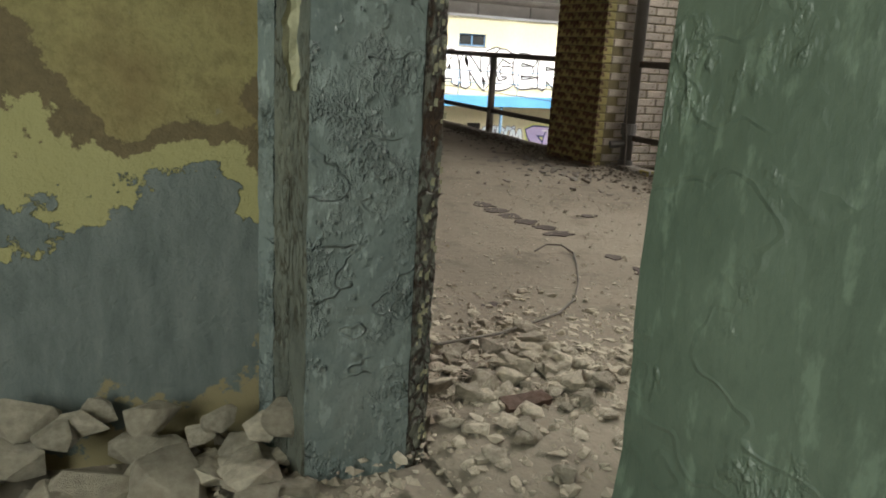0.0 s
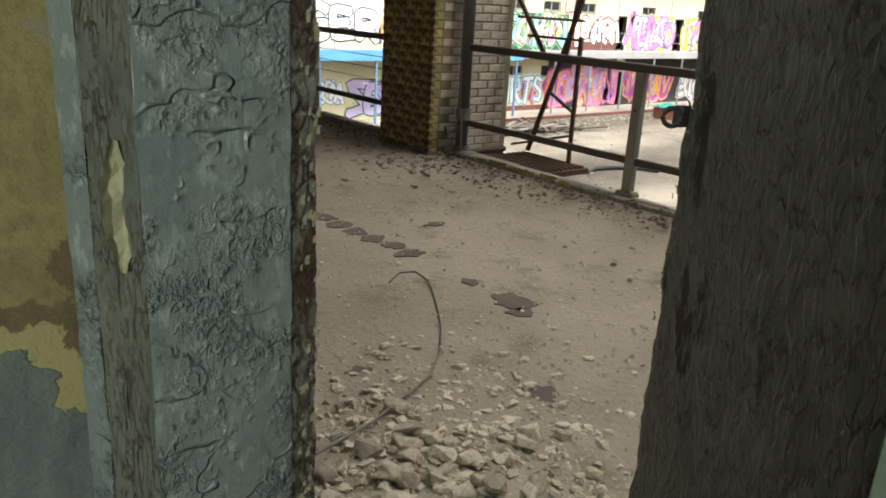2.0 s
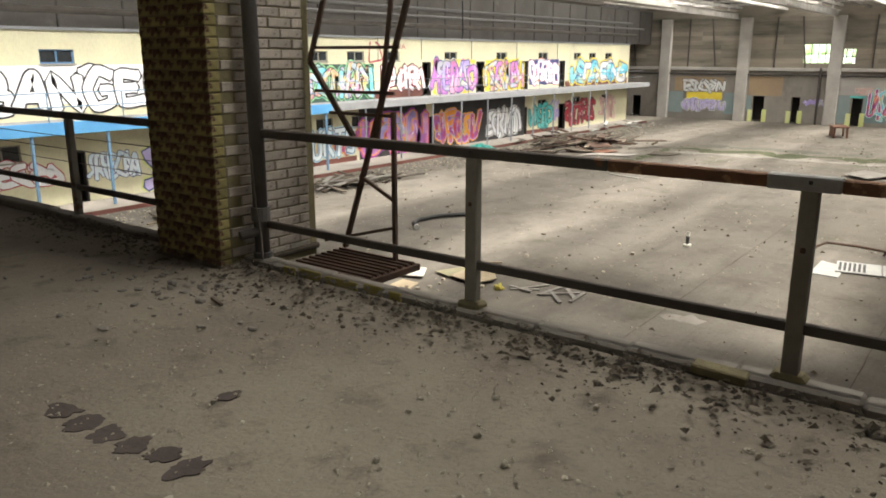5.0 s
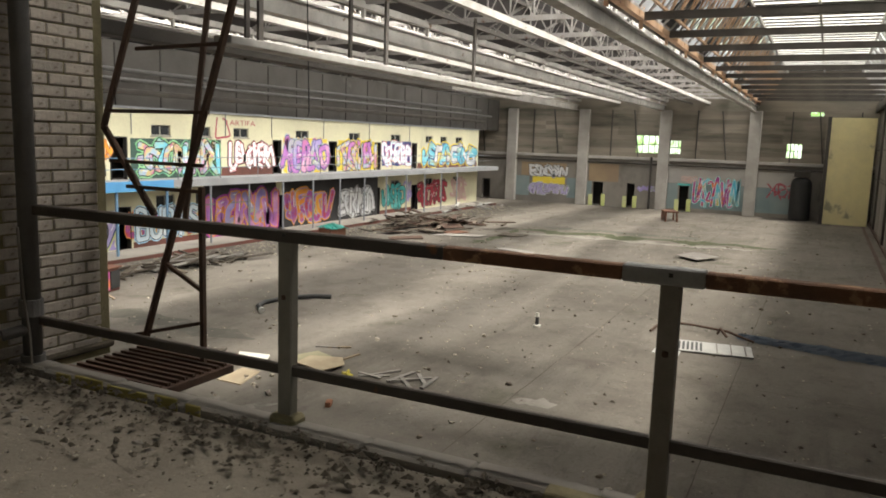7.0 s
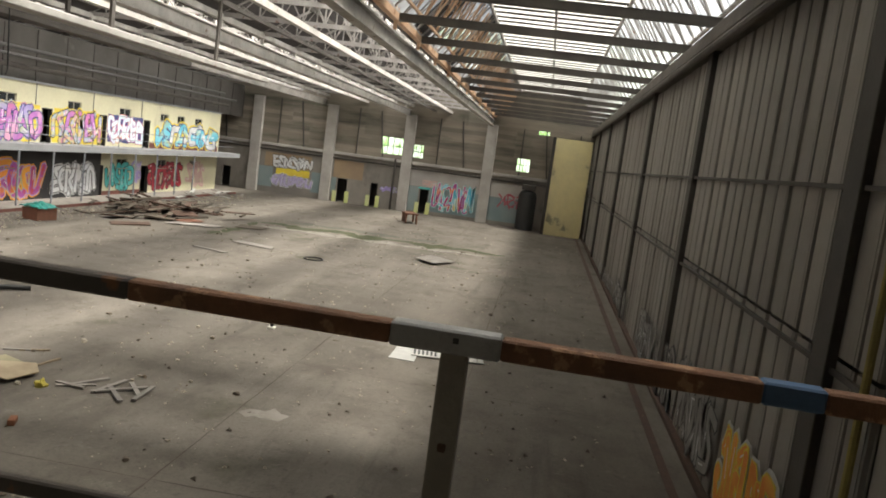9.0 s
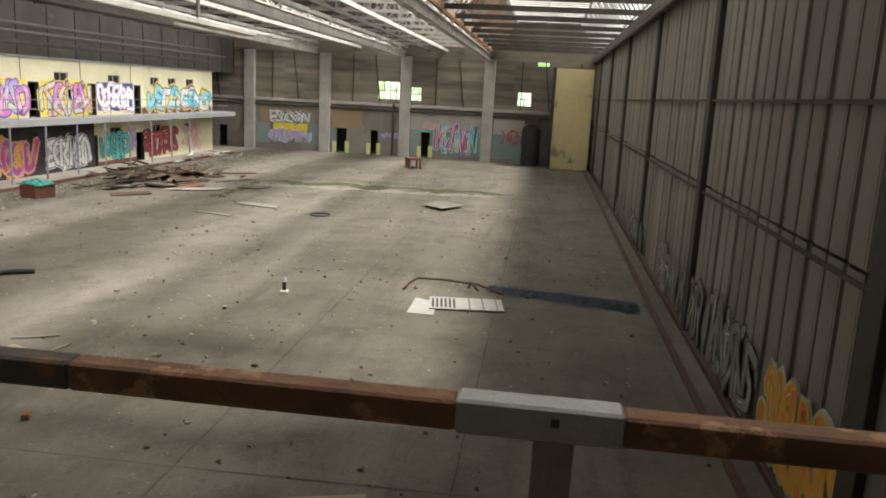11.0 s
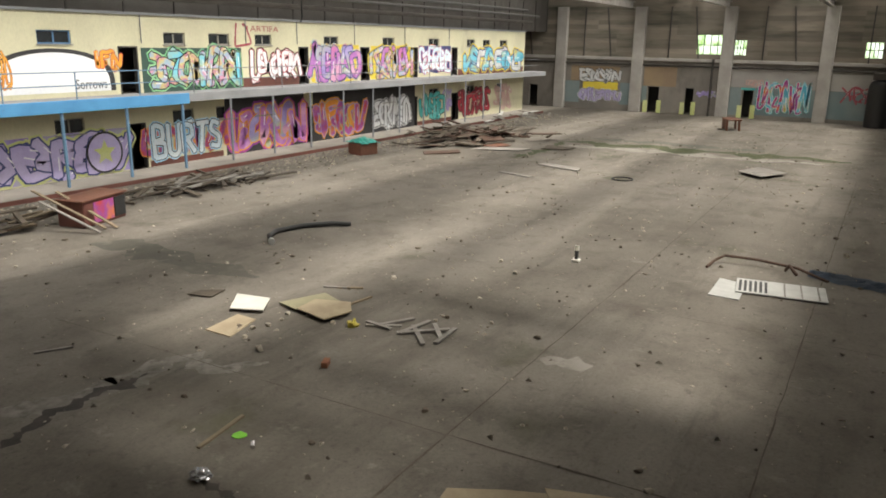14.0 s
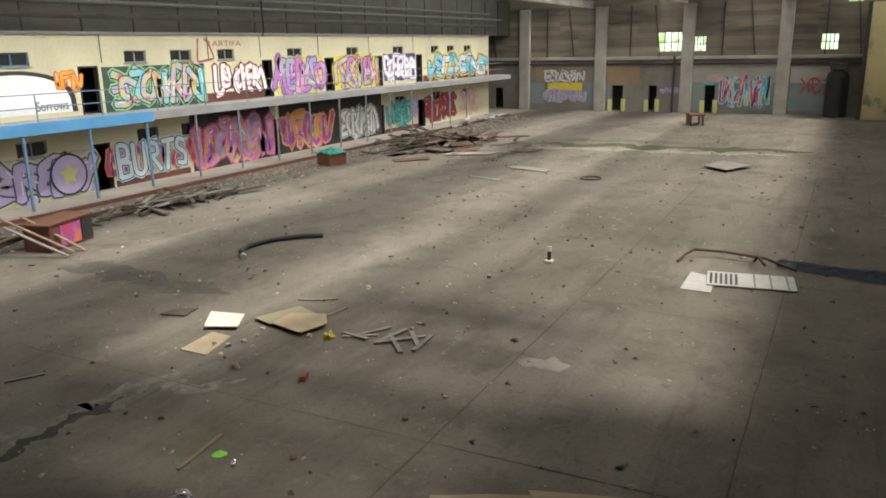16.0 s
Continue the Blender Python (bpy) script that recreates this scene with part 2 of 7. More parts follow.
def plain(name, c, rough=0.6, metal=0.0, scale=6.0, dirt=0.35):
    return surface(name, c, tuple(x * 0.8 for x in c), scale, 30, rough, 0.12, metal, fine_mix=dirt)


M_HALL = hall_floor_material()
M_PLATFORM = surface("dusty_screed", (0.29, 0.253, 0.2), (0.2, 0.172, 0.135), 0.9, 30, 0.92, 0.7, stain=(0.13, 0.108, 0.082), amount=0.4, stain_scale=3.5, edge=0.16, fine_mix=0.5)
M_DEBRIS = surface("rubble_chips", (0.46, 0.41, 0.33), (0.3, 0.26, 0.2), 8, 60, 0.95, 0.5)
M_ROCK = surface("broken_plaster_lump", (0.53, 0.475, 0.38), (0.35, 0.31, 0.245), 6, 50, 0.95, 0.7, piece=0.3)
M_SOIL = surface("dirt_litter", (0.075, 0.062, 0.045), (0.12, 0.1, 0.075), 6, 50, 0.98, 0.7)
M_PLASTER = plaster_material()
M_JAMB = wrinkled_paint("blue_grey_gloss_paint", (0.15, 0.185, 0.18), (0.2, 0.235, 0.225), (0.2, 0.2, 0.15), 0.24, (1, 1, 0.7), 24, 0.009, 0.14, 0.36, 0.9)
M_RUST_EDGE = cracked_paint("rusty_flaking_edge", (0.13, 0.14, 0.12), (0.17, 0.17, 0.13), (0.10, 0.055, 0.028), 0.55, 34, 0.5, (1, 1, 0.6), 0.02, 0.16)
M_LEAF = cracked_paint("crazed_dark_green_paint", (0.03, 0.037, 0.028), (0.046, 0.052, 0.041), (0.034, 0.019, 0.01), 0.36, 34, 0.42, (1, 1, 0.55), 0.02, 0.16)
M_GREEN = wrinkled_paint("green_grey_gloss", (0.05, 0.071, 0.053), (0.08, 0.106, 0.08), (0.2, 0.185, 0.11), 0.42, (1, 1, 0.4), 18, 0.006, 0.22, 0.42, 0.2)
M_TRIM = cracked_paint("old_grey_trim_paint", (0.11, 0.125, 0.11), (0.15, 0.16, 0.13), (0.14, 0.11, 0.065), 0.3, 60, 0.6, (1, 1, 0.2), 0.006, 0.08, 0.08)
M_FLAKE = surface("paint_flake", (0.4, 0.38, 0.25), (0.3, 0.3, 0.2), 20, 80, 0.7, 0.2)
M_FLAKE_GREEN = surface("green_paint_flake", (0.13, 0.165, 0.14), (0.2, 0.22, 0.17), 20, 80, 0.4, 0.2)
M_FLAKE_BLUE = surface("blue_paint_flake", (0.16, 0.195, 0.19), (0.22, 0.25, 0.24), 20, 80, 0.35, 0.2)
M_BRICK = surface("yellow_washed_brick", (0.36, 0.315, 0.125), (0.23, 0.19, 0.085), 5, 40, 0.9, 0.6, stain=(0.1, 0.052, 0.032), amount=0.5, stain_scale=5.5, piece=0.3, edge=0.04)
M_BRICK_W = surface("white_washed_brick", (0.54, 0.48, 0.413), (0.375, 0.33, 0.285), 5, 40, 0.9, 0.6, stain=(0.15, 0.095, 0.072), amount=0.36, stain_scale=5, piece=0.16)
M_MORTAR = surface("mortar", (0.25, 0.217, 0.12), (0.18, 0.153, 0.09), 6, 50, 0.95, 0.5)
M_STEEL = surface("dark_brown_railing_paint", (0.075, 0.062, 0.05), (0.055, 0.045, 0.038), 3, 40, 0.6, 0.3, stain=(0.17, 0.075, 0.03), amount=0.26, stain_scale=5)
M_RUSTY = surface("rusty_rail", (0.21, 0.1, 0.05), (0.11, 0.058, 0.035), 5, 60, 0.75, 0.5, stain=(0.34, 0.19, 0.1), amount=0.38, stain_scale=12)
M_GREYPAINT = surface("grey_primer", (0.36, 0.36, 0.35), (0.28, 0.28, 0.27), 8, 60, 0.6, 0.3)
M_POST = surface("grey_green_post_paint", (0.25, 0.235, 0.2), (0.19, 0.17, 0.14), 3, 40, 0.65, 0.3, stain=(0.1, 0.055, 0.03), amount=0.3)
M_PIPE = surface("grey_cast_iron_pipe", (0.13, 0.125, 0.12), (0.1, 0.095, 0.09), 4, 40, 0.6, 0.3)
M_IRON = surface("rusty_angle_iron", (0.07, 0.042, 0.03), (0.1, 0.055, 0.035), 5, 50, 0.8, 0.4)
# White carries the light from above on the beams; rust patches are stains.
M_LITBEAM = surface("white_lit_beam", (0.56, 0.54, 0.5), (0.36, 0.34, 0.31), 1.2, 25, 0.7, 0.3, stain=(0.16, 0.1, 0.06), amount=0.25, stain_scale=2.5)
M_ORANGE = surface("orange_primed_beam", (0.62, 0.42, 0.28), (0.5, 0.3, 0.17), 1.5, 25, 0.7, 0.3, stain=(0.25, 0.11, 0.05), amount=0.3)
M_DARKBEAM = surface("sooty_beam", (0.09, 0.08, 0.072), (0.13, 0.115, 0.1), 1.2, 25, 0.8, 0.3)
M_TRUSS = surface("grey_truss_paint", (0.42, 0.40, 0.38), (0.3, 0.28, 0.26), 2, 30, 0.7, 0.2, stain=(0.2, 0.11, 0.07), amount=0.25)
M_SHEET_DARK = surface("dark_roof_board", (0.06, 0.054, 0.055), (0.09, 0.082, 0.08), 0.6, 20, 0.95, 0.3)
M_CLAD = surface("grey_ribbed_cladding", (0.28, 0.258, 0.232), (0.21, 0.195, 0.176), 0.5, 20, 0.75, 0.2, stain=(0.15, 0.132, 0.11), amount=0.34, stain_scale=1.2, stretch=(1, 1, 0.2), piece=0.14, edge=0.2)
# Dark column colour, reused as painted shade behind openings and in gaps.
M_CLADPOST_SHADE = surface("dark_column_and_shade", (0.05, 0.045, 0.04), (0.07, 0.062, 0.054), 1, 20, 0.7, 0.2)
M_FARWALL = surface("stained_render", (0.27, 0.245, 0.215), (0.18, 0.165, 0.145), 0.35, 12, 0.9, 0.3, stain=(0.1, 0.088, 0.075), amount=0.4, stain_scale=0.5, stretch=(1, 1, 0.6), edge=0.2)
M_BOARD = surface("weathered_boards", (0.27, 0.235, 0.19), (0.18, 0.16, 0.13), 0.5, 12, 0.95, 0.3, stain=(0.085, 0.09, 0.065), amount=0.4, stain_scale=0.6, stretch=(1, 0.3, 2), piece=0.2, edge=0.2)
# Dark grey base with paler patches.
M_DARKPANEL = surface("dark_grey_panels", (0.12, 0.11, 0.1), (0.085, 0.078, 0.07), 0.5, 12, 0.95, 0.3, stain=(0.17, 0.16, 0.145), amount=0.3, stain_scale=0.7, edge=0.2)
M_COLUMN = surface("grey_concrete_column", (0.43, 0.41, 0.375), (0.33, 0.31, 0.285), 0.8, 20, 0.9, 0.3)
M_CREAM = surface("cream_wall_paint", (0.66, 0.63, 0.43), (0.56, 0.53, 0.37), 0.4, 15, 0.8, 0.2, stain=(0.36, 0.32, 0.22), amount=0.26, stain_scale=0.8, stretch=(1, 1, 0.5), edge=0.2)
M_BLACK = surface("black_wall_paint", (0.025, 0.024, 0.026), (0.04, 0.038, 0.04), 1, 20, 0.7, 0.1)
M_DKGREEN = surface("dark_green_wall_paint", (0.035, 0.075, 0.06), (0.045, 0.09, 0.07), 1, 20, 0.7, 0.1)
M_REDOX = surface("red_oxide_paint", (0.17, 0.06, 0.045), (0.12, 0.05, 0.04), 1, 20, 0.85, 0.2)
M_SLAB = surface("grey_walkway_edge", (0.27, 0.275, 0.285), (0.21, 0.215, 0.22), 0.8, 20, 0.8, 0.2)
M_BLUE = surface("sky_blue_paint", (0.09, 0.3, 0.55), (0.07, 0.24, 0.46), 0.8, 20, 0.6, 0.2, stain=(0.1, 0.16, 0.22), amount=0.2)
M_POSTGREY = plain("grey_post", (0.2, 0.21, 0.23))
M_BLUEPOST = plain("blue_post", (0.12, 0.22, 0.33))
M_DOORHOLE = plain("doorway_shade", (0.045, 0.042, 0.038), 0.8)
M_GLASS_DARK = plain("dirty_window_glass", (0.03, 0.033, 0.036), 0.25)
M_FRAME = plain("window_frame_paint", (0.3, 0.29, 0.25))
M_BLUEFRAME = plain("blue_window_frame", (0.09, 0.2, 0.36))
M_WOOD = surface("weathered_wood", (0.26, 0.2, 0.13), (0.16, 0.125, 0.085), 2, 40, 0.9, 0.3, stretch=(1, 6, 6), piece=0.3)
M_WOODGREY = surface("grey_wood", (0.3, 0.28, 0.25), (0.22, 0.2, 0.18), 2, 40, 0.9, 0.3, piece=0.2)
M_DARKWOOD = surface("dark_rotten_wood", (0.085, 0.068, 0.05), (0.13, 0.105, 0.08), 2, 40, 0.95, 0.4, piece=0.4)
M_WHITEBOARD = surface("white_board", (0.72, 0.7, 0.62), (0.62, 0.6, 0.53), 2, 30, 0.6, 0.1)
M_BUFF = surface("buff_board", (0.44, 0.36, 0.24), (0.34, 0.27, 0.18), 2, 30, 0.85, 0.2)
M_OLIVE = surface("olive_board", (0.3, 0.28, 0.17), (0.24, 0.22, 0.14), 2, 30, 0.85, 0.2)
M_PALE = surface("pale_grey_sheet", (0.5, 0.5, 0.47), (0.4, 0.4, 0.38), 2, 30, 0.6, 0.2)
M_BLUETARP = surface("blue_tarpaulin", (0.025, 0.05, 0.085), (0.018, 0.036, 0.065), 3, 30, 0.6, 0.3)
M_RUBBER = plain("black_rubber", (0.03, 0.03, 0.03), 0.6)
M_TEAL = plain("turquoise_plastic", (0.03, 0.3, 0.25), 0.5)
M_CRATE = plain("red_brown_crate", (0.17, 0.07, 0.04))
M_RED = plain("red_paint", (0.4, 0.05, 0.06))
M_YELLOW = plain("yellow_foam", (0.5, 0.42, 0.06))
M_LIME = plain("lime_plastic", (0.2, 0.55, 0.05), 0.4)
M_FOIL = plain("crumpled_foil", (0.75, 0.75, 0.76), 0.25, 0.9)
M_BRICKRED = plain("loose_brick", (0.3, 0.13, 0.07), 0.9)
M_MOSS = surface("moss", (0.045, 0.06, 0.022), (0.075, 0.078, 0.036), 2, 30, 0.98, 0.6)
# Pale yellow carries the bright light on the enclosure front; darker stains over it.
M_YELLOWLIT = surface("yellow_panel_lit", (0.78, 0.68, 0.36), (0.66, 0.58, 0.33), 0.6, 15, 0.8, 0.2, stain=(0.3, 0.27, 0.18), amount=0.3, stain_scale=0.6)
M_STAIN = surface("oily_stain", (0.07, 0.055, 0.05), (0.1, 0.08, 0.07), 6, 40, 0.95, 0.3)
M_WIRE = plain("old_grey_wire", (0.16, 0.14, 0.12))


def translucent_sheet(name, c, k):
    m, nt, b = nodes_of(name)
    v = mapped(nt, (1, 0.2, 1))
    col = mix(nt, ramp(nt, noise_of(nt, v, 1.5, 6), 0.4, 0.7), c, tuple(x * 0.75 for x in c))
    nt.links.new(col, b.inputs["Base Color"])
    b.inputs["Roughness"].default_value = 0.6
    tr = nt.nodes.new("ShaderNodeBsdfTranslucent")
    nt.links.new(col, tr.inputs[0])
    ms = nt.nodes.new("ShaderNodeMixShader")
    ms.inputs[0].default_value = k
    nt.links.new(b.outputs[0], ms.inputs[1])
    nt.links.new(tr.outputs[0], ms.inputs[2])
    nt.links.new(ms.outputs[0], nt.nodes["Material Output"].inputs[0])
    return m


M_ROOFLIGHT = translucent_sheet("translucent_roof_sheet", (0.92, 0.92, 0.88), 0.85)
M_PANE = translucent_sheet("dirty_roof_glass", (0.9, 0.93, 0.95), 0.92)
_nt = M_PANE.node_tree
_clear, _mix = _nt.nodes.new("ShaderNodeBsdfTransparent"), _nt.nodes.new("ShaderNodeMixShader")
_mix.inputs[0].default_value = 0.55
_nt.links.new(_nt.nodes["Material Output"].inputs[0].links[0].from_socket, _mix.inputs[1])
_nt.links.new(_clear.outputs[0], _mix.inputs[2])
_nt.links.new(_mix.outputs[0], _nt.nodes["Material Output"].inputs[0])


def paint(name, cols, scale=1.2):
    """Sprayed paint in soft fields of several colours."""
    m, nt, b = nodes_of(name)
    v = mapped(nt)
    cr = nt.nodes.new("ShaderNodeValToRGB")
    nt.links.new(noise_of(nt, v, scale, 3, 0.5), cr.inputs[0])
    el = cr.color_ramp.elements
    while len(el) < len(cols):
        el.new(0.5)
    for i, c in enumerate(cols):
        el[i].position = 0.36 + 0.28 * i / max(1, len(cols) - 1)
        el[i].color = (*c, 1)
    fine = mix(nt, node_scale(nt, ramp(nt, noise_of(nt, v, 14, 5), 0.5, 0.8), 0.2), cr.outputs[0], (0.1, 0.1, 0.1))
    nt.links.new(fine, b.inputs["Base Color"])
    b.inputs["Roughness"].default_value = 0.65
    return m


P = {
    "white": paint("white_spray", [(0.8, 0.8, 0.8), (0.75, 0.77, 0.8)]),
    "black": paint("black_spray", [(0.02, 0.02, 0.022), (0.035, 0.033, 0.035)]),
    "green": paint("green_spray", [(0.12, 0.42, 0.2), (0.3, 0.6, 0.3), (0.1, 0.33, 0.22)]),
    "candy": paint("pink_blue_spray", [(0.62, 0.3, 0.42), (0.3, 0.45, 0.6), (0.6, 0.5, 0.2), (0.5, 0.2, 0.3)], 2.0),
    "pink": paint("pink_spray", [(0.6, 0.2, 0.42), (0.42, 0.16, 0.5), (0.68, 0.36, 0.5)], 0.9),
    "orange": paint("orange_spray", [(0.75, 0.25, 0.03), (0.8, 0.4, 0.05)]),
    "yellow": paint("yellow_spray", [(0.75, 0.6, 0.05), (0.66, 0.5, 0.06)]),
    "purple": paint("purple_spray", [(0.28, 0.2, 0.5), (0.38, 0.32, 0.6), (0.45, 0.5, 0.3)], 0.7),
    "magenta": paint("magenta_spray", [(0.5, 0.06, 0.32), (0.3, 0.06, 0.38)]),
    "paleblue": paint("pale_blue_spray", [(0.3, 0.58, 0.85), (0.5, 0.72, 0.88)]),
    "lilac": paint("lilac_spray", [(0.42, 0.36, 0.62), (0.52, 0.46, 0.68)]),
    "sky": paint("light_blue_spray", [(0.6, 0.75, 0.85), (0.75, 0.82, 0.86)]),
    "teal": paint("teal_spray", [(0.03, 0.36, 0.36), (0.12, 0.5, 0.47)]),
    "red": paint("red_spray", [(0.42, 0.03, 0.05), (0.3, 0.03, 0.05)]),
    "crimson": paint("red_purple_spray", [(0.55, 0.06, 0.06), (0.35, 0.08, 0.35), (0.7, 0.2, 0.04)], 1.5),
    "navy": paint("navy_spray", [(0.04, 0.05, 0.16), (0.07, 0.08, 0.22)]),
    "silver": paint("silver_spray", [(0.5, 0.5, 0.5), (0.68, 0.68, 0.68)]),
    "cyan": paint("cyan_spray", [(0.1, 0.45, 0.6), (0.2, 0.55, 0.66), (0.5, 0.45, 0.15)], 0.8),
    "rose": paint("faded_rose_spray", [(0.5, 0.3, 0.28), (0.56, 0.42, 0.36)]),
    "tag": paint("red_tag_spray", [(0.4, 0.08, 0.1), (0.35, 0.07, 0.1)]),
    "star": paint("lime_star_spray", [(0.55, 0.6, 0.2), (0.6, 0.62, 0.3)]),
    "buff": paint("ochre_panel_paint", [(0.33, 0.24, 0.14), (0.28, 0.2, 0.13)], 0.6),
    "dado": paint("pale_blue_dado", [(0.17, 0.23, 0.24), (0.22, 0.27, 0.27)], 0.6),
    "dull": paint("dull_grey_spray", [(0.2, 0.19, 0.18), (0.3, 0.29, 0.27)]),
    "wallwhite": paint("whitewash", [(0.42, 0.4, 0.37), (0.34, 0.32, 0.3)], 0.6),
}

# ---- mesh helpers ----


def mesh_of(name, bm):
    me = bpy.data.meshes.new(name)
    bm.normal_update()
    bm.to_mesh(me)
    bm.free()
    return me


def part(name, bm, material, parent=None, label="", smooth=False):
    me = bm if isinstance(bm, bpy.types.Mesh) else mesh_of(name, bm)
    if material and not me.materials:
        me.materials.append(material)
    if smooth:
        me.polygons.foreach_set("use_smooth", [True] * len(me.polygons))
    ob = new(name, me)
    if parent:
        ob.parent = parent
    return tagged(ob, label)


def thing(name, label, category, at=(0, 0, 0), rz=0, group="", kind=""):
    ob = new(name)
    ob.matrix_world = pose(*at, 0, 0, rz)
    ob.empty_display_size = 0.1
    return tagged(ob, label, category, group, kind)


def add_box(bm, lo, hi, m=None, bevel=0.0):
    """A box from corner to corner, optionally turned by m."""
    c = [(a + b) / 2 for a, b in zip(lo, hi)]
    s = [max(abs(b - a), 1e-4) for a, b in zip(lo, hi)]
    mat = Matrix.Translation(c) @ Matrix.Diagonal((*s, 1))
    r = bmesh.ops.create_cube(bm, size=1, matrix=(m @ mat) if m else mat)
    if bevel:
        edges = {e for v in r["verts"] for e in v.link_edges}
        bmesh.ops.bevel(bm, geom=list(edges), offset=bevel, segments=1, affect="EDGES")
    return bm


def box(lo, hi, bevel=0.0, m=None):
    return add_box(bmesh.new(), lo, hi, m, bevel)


def add_bar(bm, a, b, w, h=None, up=(0, 0, 1)):
    """A square bar from a to b."""
    a, b = Vector(a), Vector(b)
    d = b - a
    x = d.normalized()
    y = Vector(up).cross(x)
    if y.length < 1e-4:
        y = Vector((1, 0, 0)).cross(x)
    y.normalize()
    z = x.cross(y)
    h = h or w
    m = Matrix((x, y, z)).transposed().to_4x4()
    m.translation = (a + b) / 2
    bmesh.ops.create_cube(bm, size=1, matrix=m @ Matrix.Diagonal((d.length, w, h, 1)))
    return bm


def tube(points, r, sides=8):
    """A round tube along points."""
    bm = bmesh.new()
    pts = [Vector(p) for p in points]
    rings = []
    for i, p in enumerate(pts):
        d = (pts[min(i + 1, len(pts) - 1)] - pts[max(i - 1, 0)]).normalized()
        side = d.cross(Vector((0, 0, 1)))
        if side.length < 1e-3:
            side = d.cross(Vector((1, 0, 0)))
        side.normalize()
        up = side.cross(d)
        rings.append([bm.verts.new(p + (side * math.cos(k * math.tau / sides) + up * math.sin(k * math.tau / sides)) * r) for k in range(sides)])
    for a, b in zip(rings, rings[1:]):
        for k in range(sides):
            bm.faces.new((a[k], a[(k + 1) % sides], b[(k + 1) % sides], b[k]))
    bm.faces.new(rings[0][::-1])
    bm.faces.new(rings[-1])
    return bm


def plate(corners, thick, z):
    """A flat board of any outline, lying at height z."""
    bm = bmesh.new()
    top = [bm.verts.new((x, y, z + thick)) for x, y in corners]
    bot = [bm.verts.new((x, y, z)) for x, y in corners]
    n = len(corners)
    f = [bm.faces.new(top), bm.faces.new(bot[::-1])]
    for i in range(n):
        f.append(bm.faces.new((top[i], bot[i], bot[(i + 1) % n], top[(i + 1) % n])))
    bmesh.ops.recalc_face_normals(bm, faces=f)
    return bm


def rough_panel(origin, ux, uz, w, h, thick, nx, nz, amp, scale, ragged=0.0, seed=0.0):
    """A slab whose front is uneven: front face at origin + ux*u + uz*v, its normal ux x uz; ragged edges at both sides."""
    o, ux, uz = Vector(origin), Vector(ux).normalized(), Vector(uz).normalized()
    n = ux.cross(uz)
    bm = bmesh.new()
    front = []
    for j in range(nz + 1):
        row = []
        for i in range(nx + 1):
            u, v = w * i / nx, h * j / nz
            q = Vector((u + seed, v, seed))
            d = noise.noise(q * scale) * amp + noise.noise(q * scale * 4) * amp * 0.5
            if ragged and i in (0, nx):
                u += noise.noise(Vector((v * 9, seed + i, 0))) * ragged + noise.noise(Vector((v * 40, seed + i, 3))) * ragged * 0.5
            row.append(bm.verts.new(o + ux * u + uz * v + n * d))
        front.append(row)
    back = [[bm.verts.new(o + ux * u + uz * v - n * thick) for u in (0, w)] for v in (0, h)]
    for j in range(nz):
        for i in range(nx):
            bm.faces.new((front[j][i], front[j][i + 1], front[j + 1][i + 1], front[j + 1][i]))
    (a, b), (c, d) = back
    bm.faces.new((b, a, c, d))
    bm.faces.new([a] + front[0][::1] + [b])
    bm.faces.new([d] + front[-1][::-1] + [c])
    bm.faces.new([c] + [front[j][0] for j in range(nz, -1, -1)] + [a])
    bm.faces.new([b] + [front[j][-1] for j in range(nz + 1)] + [d])
    bmesh.ops.recalc_face_normals(bm, faces=bm.faces[:])
    return bm


def lump(seed, flat=0.6):
    """A broken angular lump about one unit across."""
    r = random.Random(seed * 13 + 5)
    bm = bmesh.new()
    for _ in range(16):
        d = Vector((r.gauss(0, 1), r.gauss(0, 1), r.gauss(0, 1))).normalized() * r.uniform(0.4, 0.56)
        bm.verts.new((d.x, d.y * 0.8, max(-0.2, min(0.3, d.z)) * flat * 1.5))
    bmesh.ops.convex_hull(bm, input=bm.verts[:])
    bmesh.ops.delete(bm, geom=[v for v in bm.verts if not v.link_faces], context="VERTS")
    bmesh.ops.bevel(bm, geom=bm.edges[:], offset=0.009, segments=1, affect="EDGES")
    return bm


def structure(name, bm, material, label, category="wall"):
    return tagged(part(name, bm, material), label, category, kind="structure")


# ---- hall: floor, walls ----
structure("floor", box((4.4, WALL_R - 0.3, HALL - 0.3), (FAR + 8, WALL_L, HALL)), M_HALL, "stained dusty concrete floor of the empty hall", "floor")
bm = box((-2.2, WALL_R, -0.35), (4.55, WALL_L, 0.0))
structure("floor_platform", bm, M_PLATFORM, "dusty screed floor of the raised platform", "floor")
structure("wall_under_platform", box((4.3, WALL_R, HALL), (4.5, WALL_L, -0.35)), M_FARWALL, "stained rendered wall below the platform")
bm = bmesh.new()
for i in range(60):
    y = WALL_R + i * 0.55
    add_box(bm, (4.42 + 0.02 * noise.noise(Vector((i, 0, 0))), y, 0.0), (4.565, y + 0.55, 0.075 + 0.025 * noise.noise(Vector((i * 0.7, 5, 0)))), bevel=0.015)
structure("kerb", bm, M_FARWALL, "chipped concrete upstand along the platform edge", "kerb")
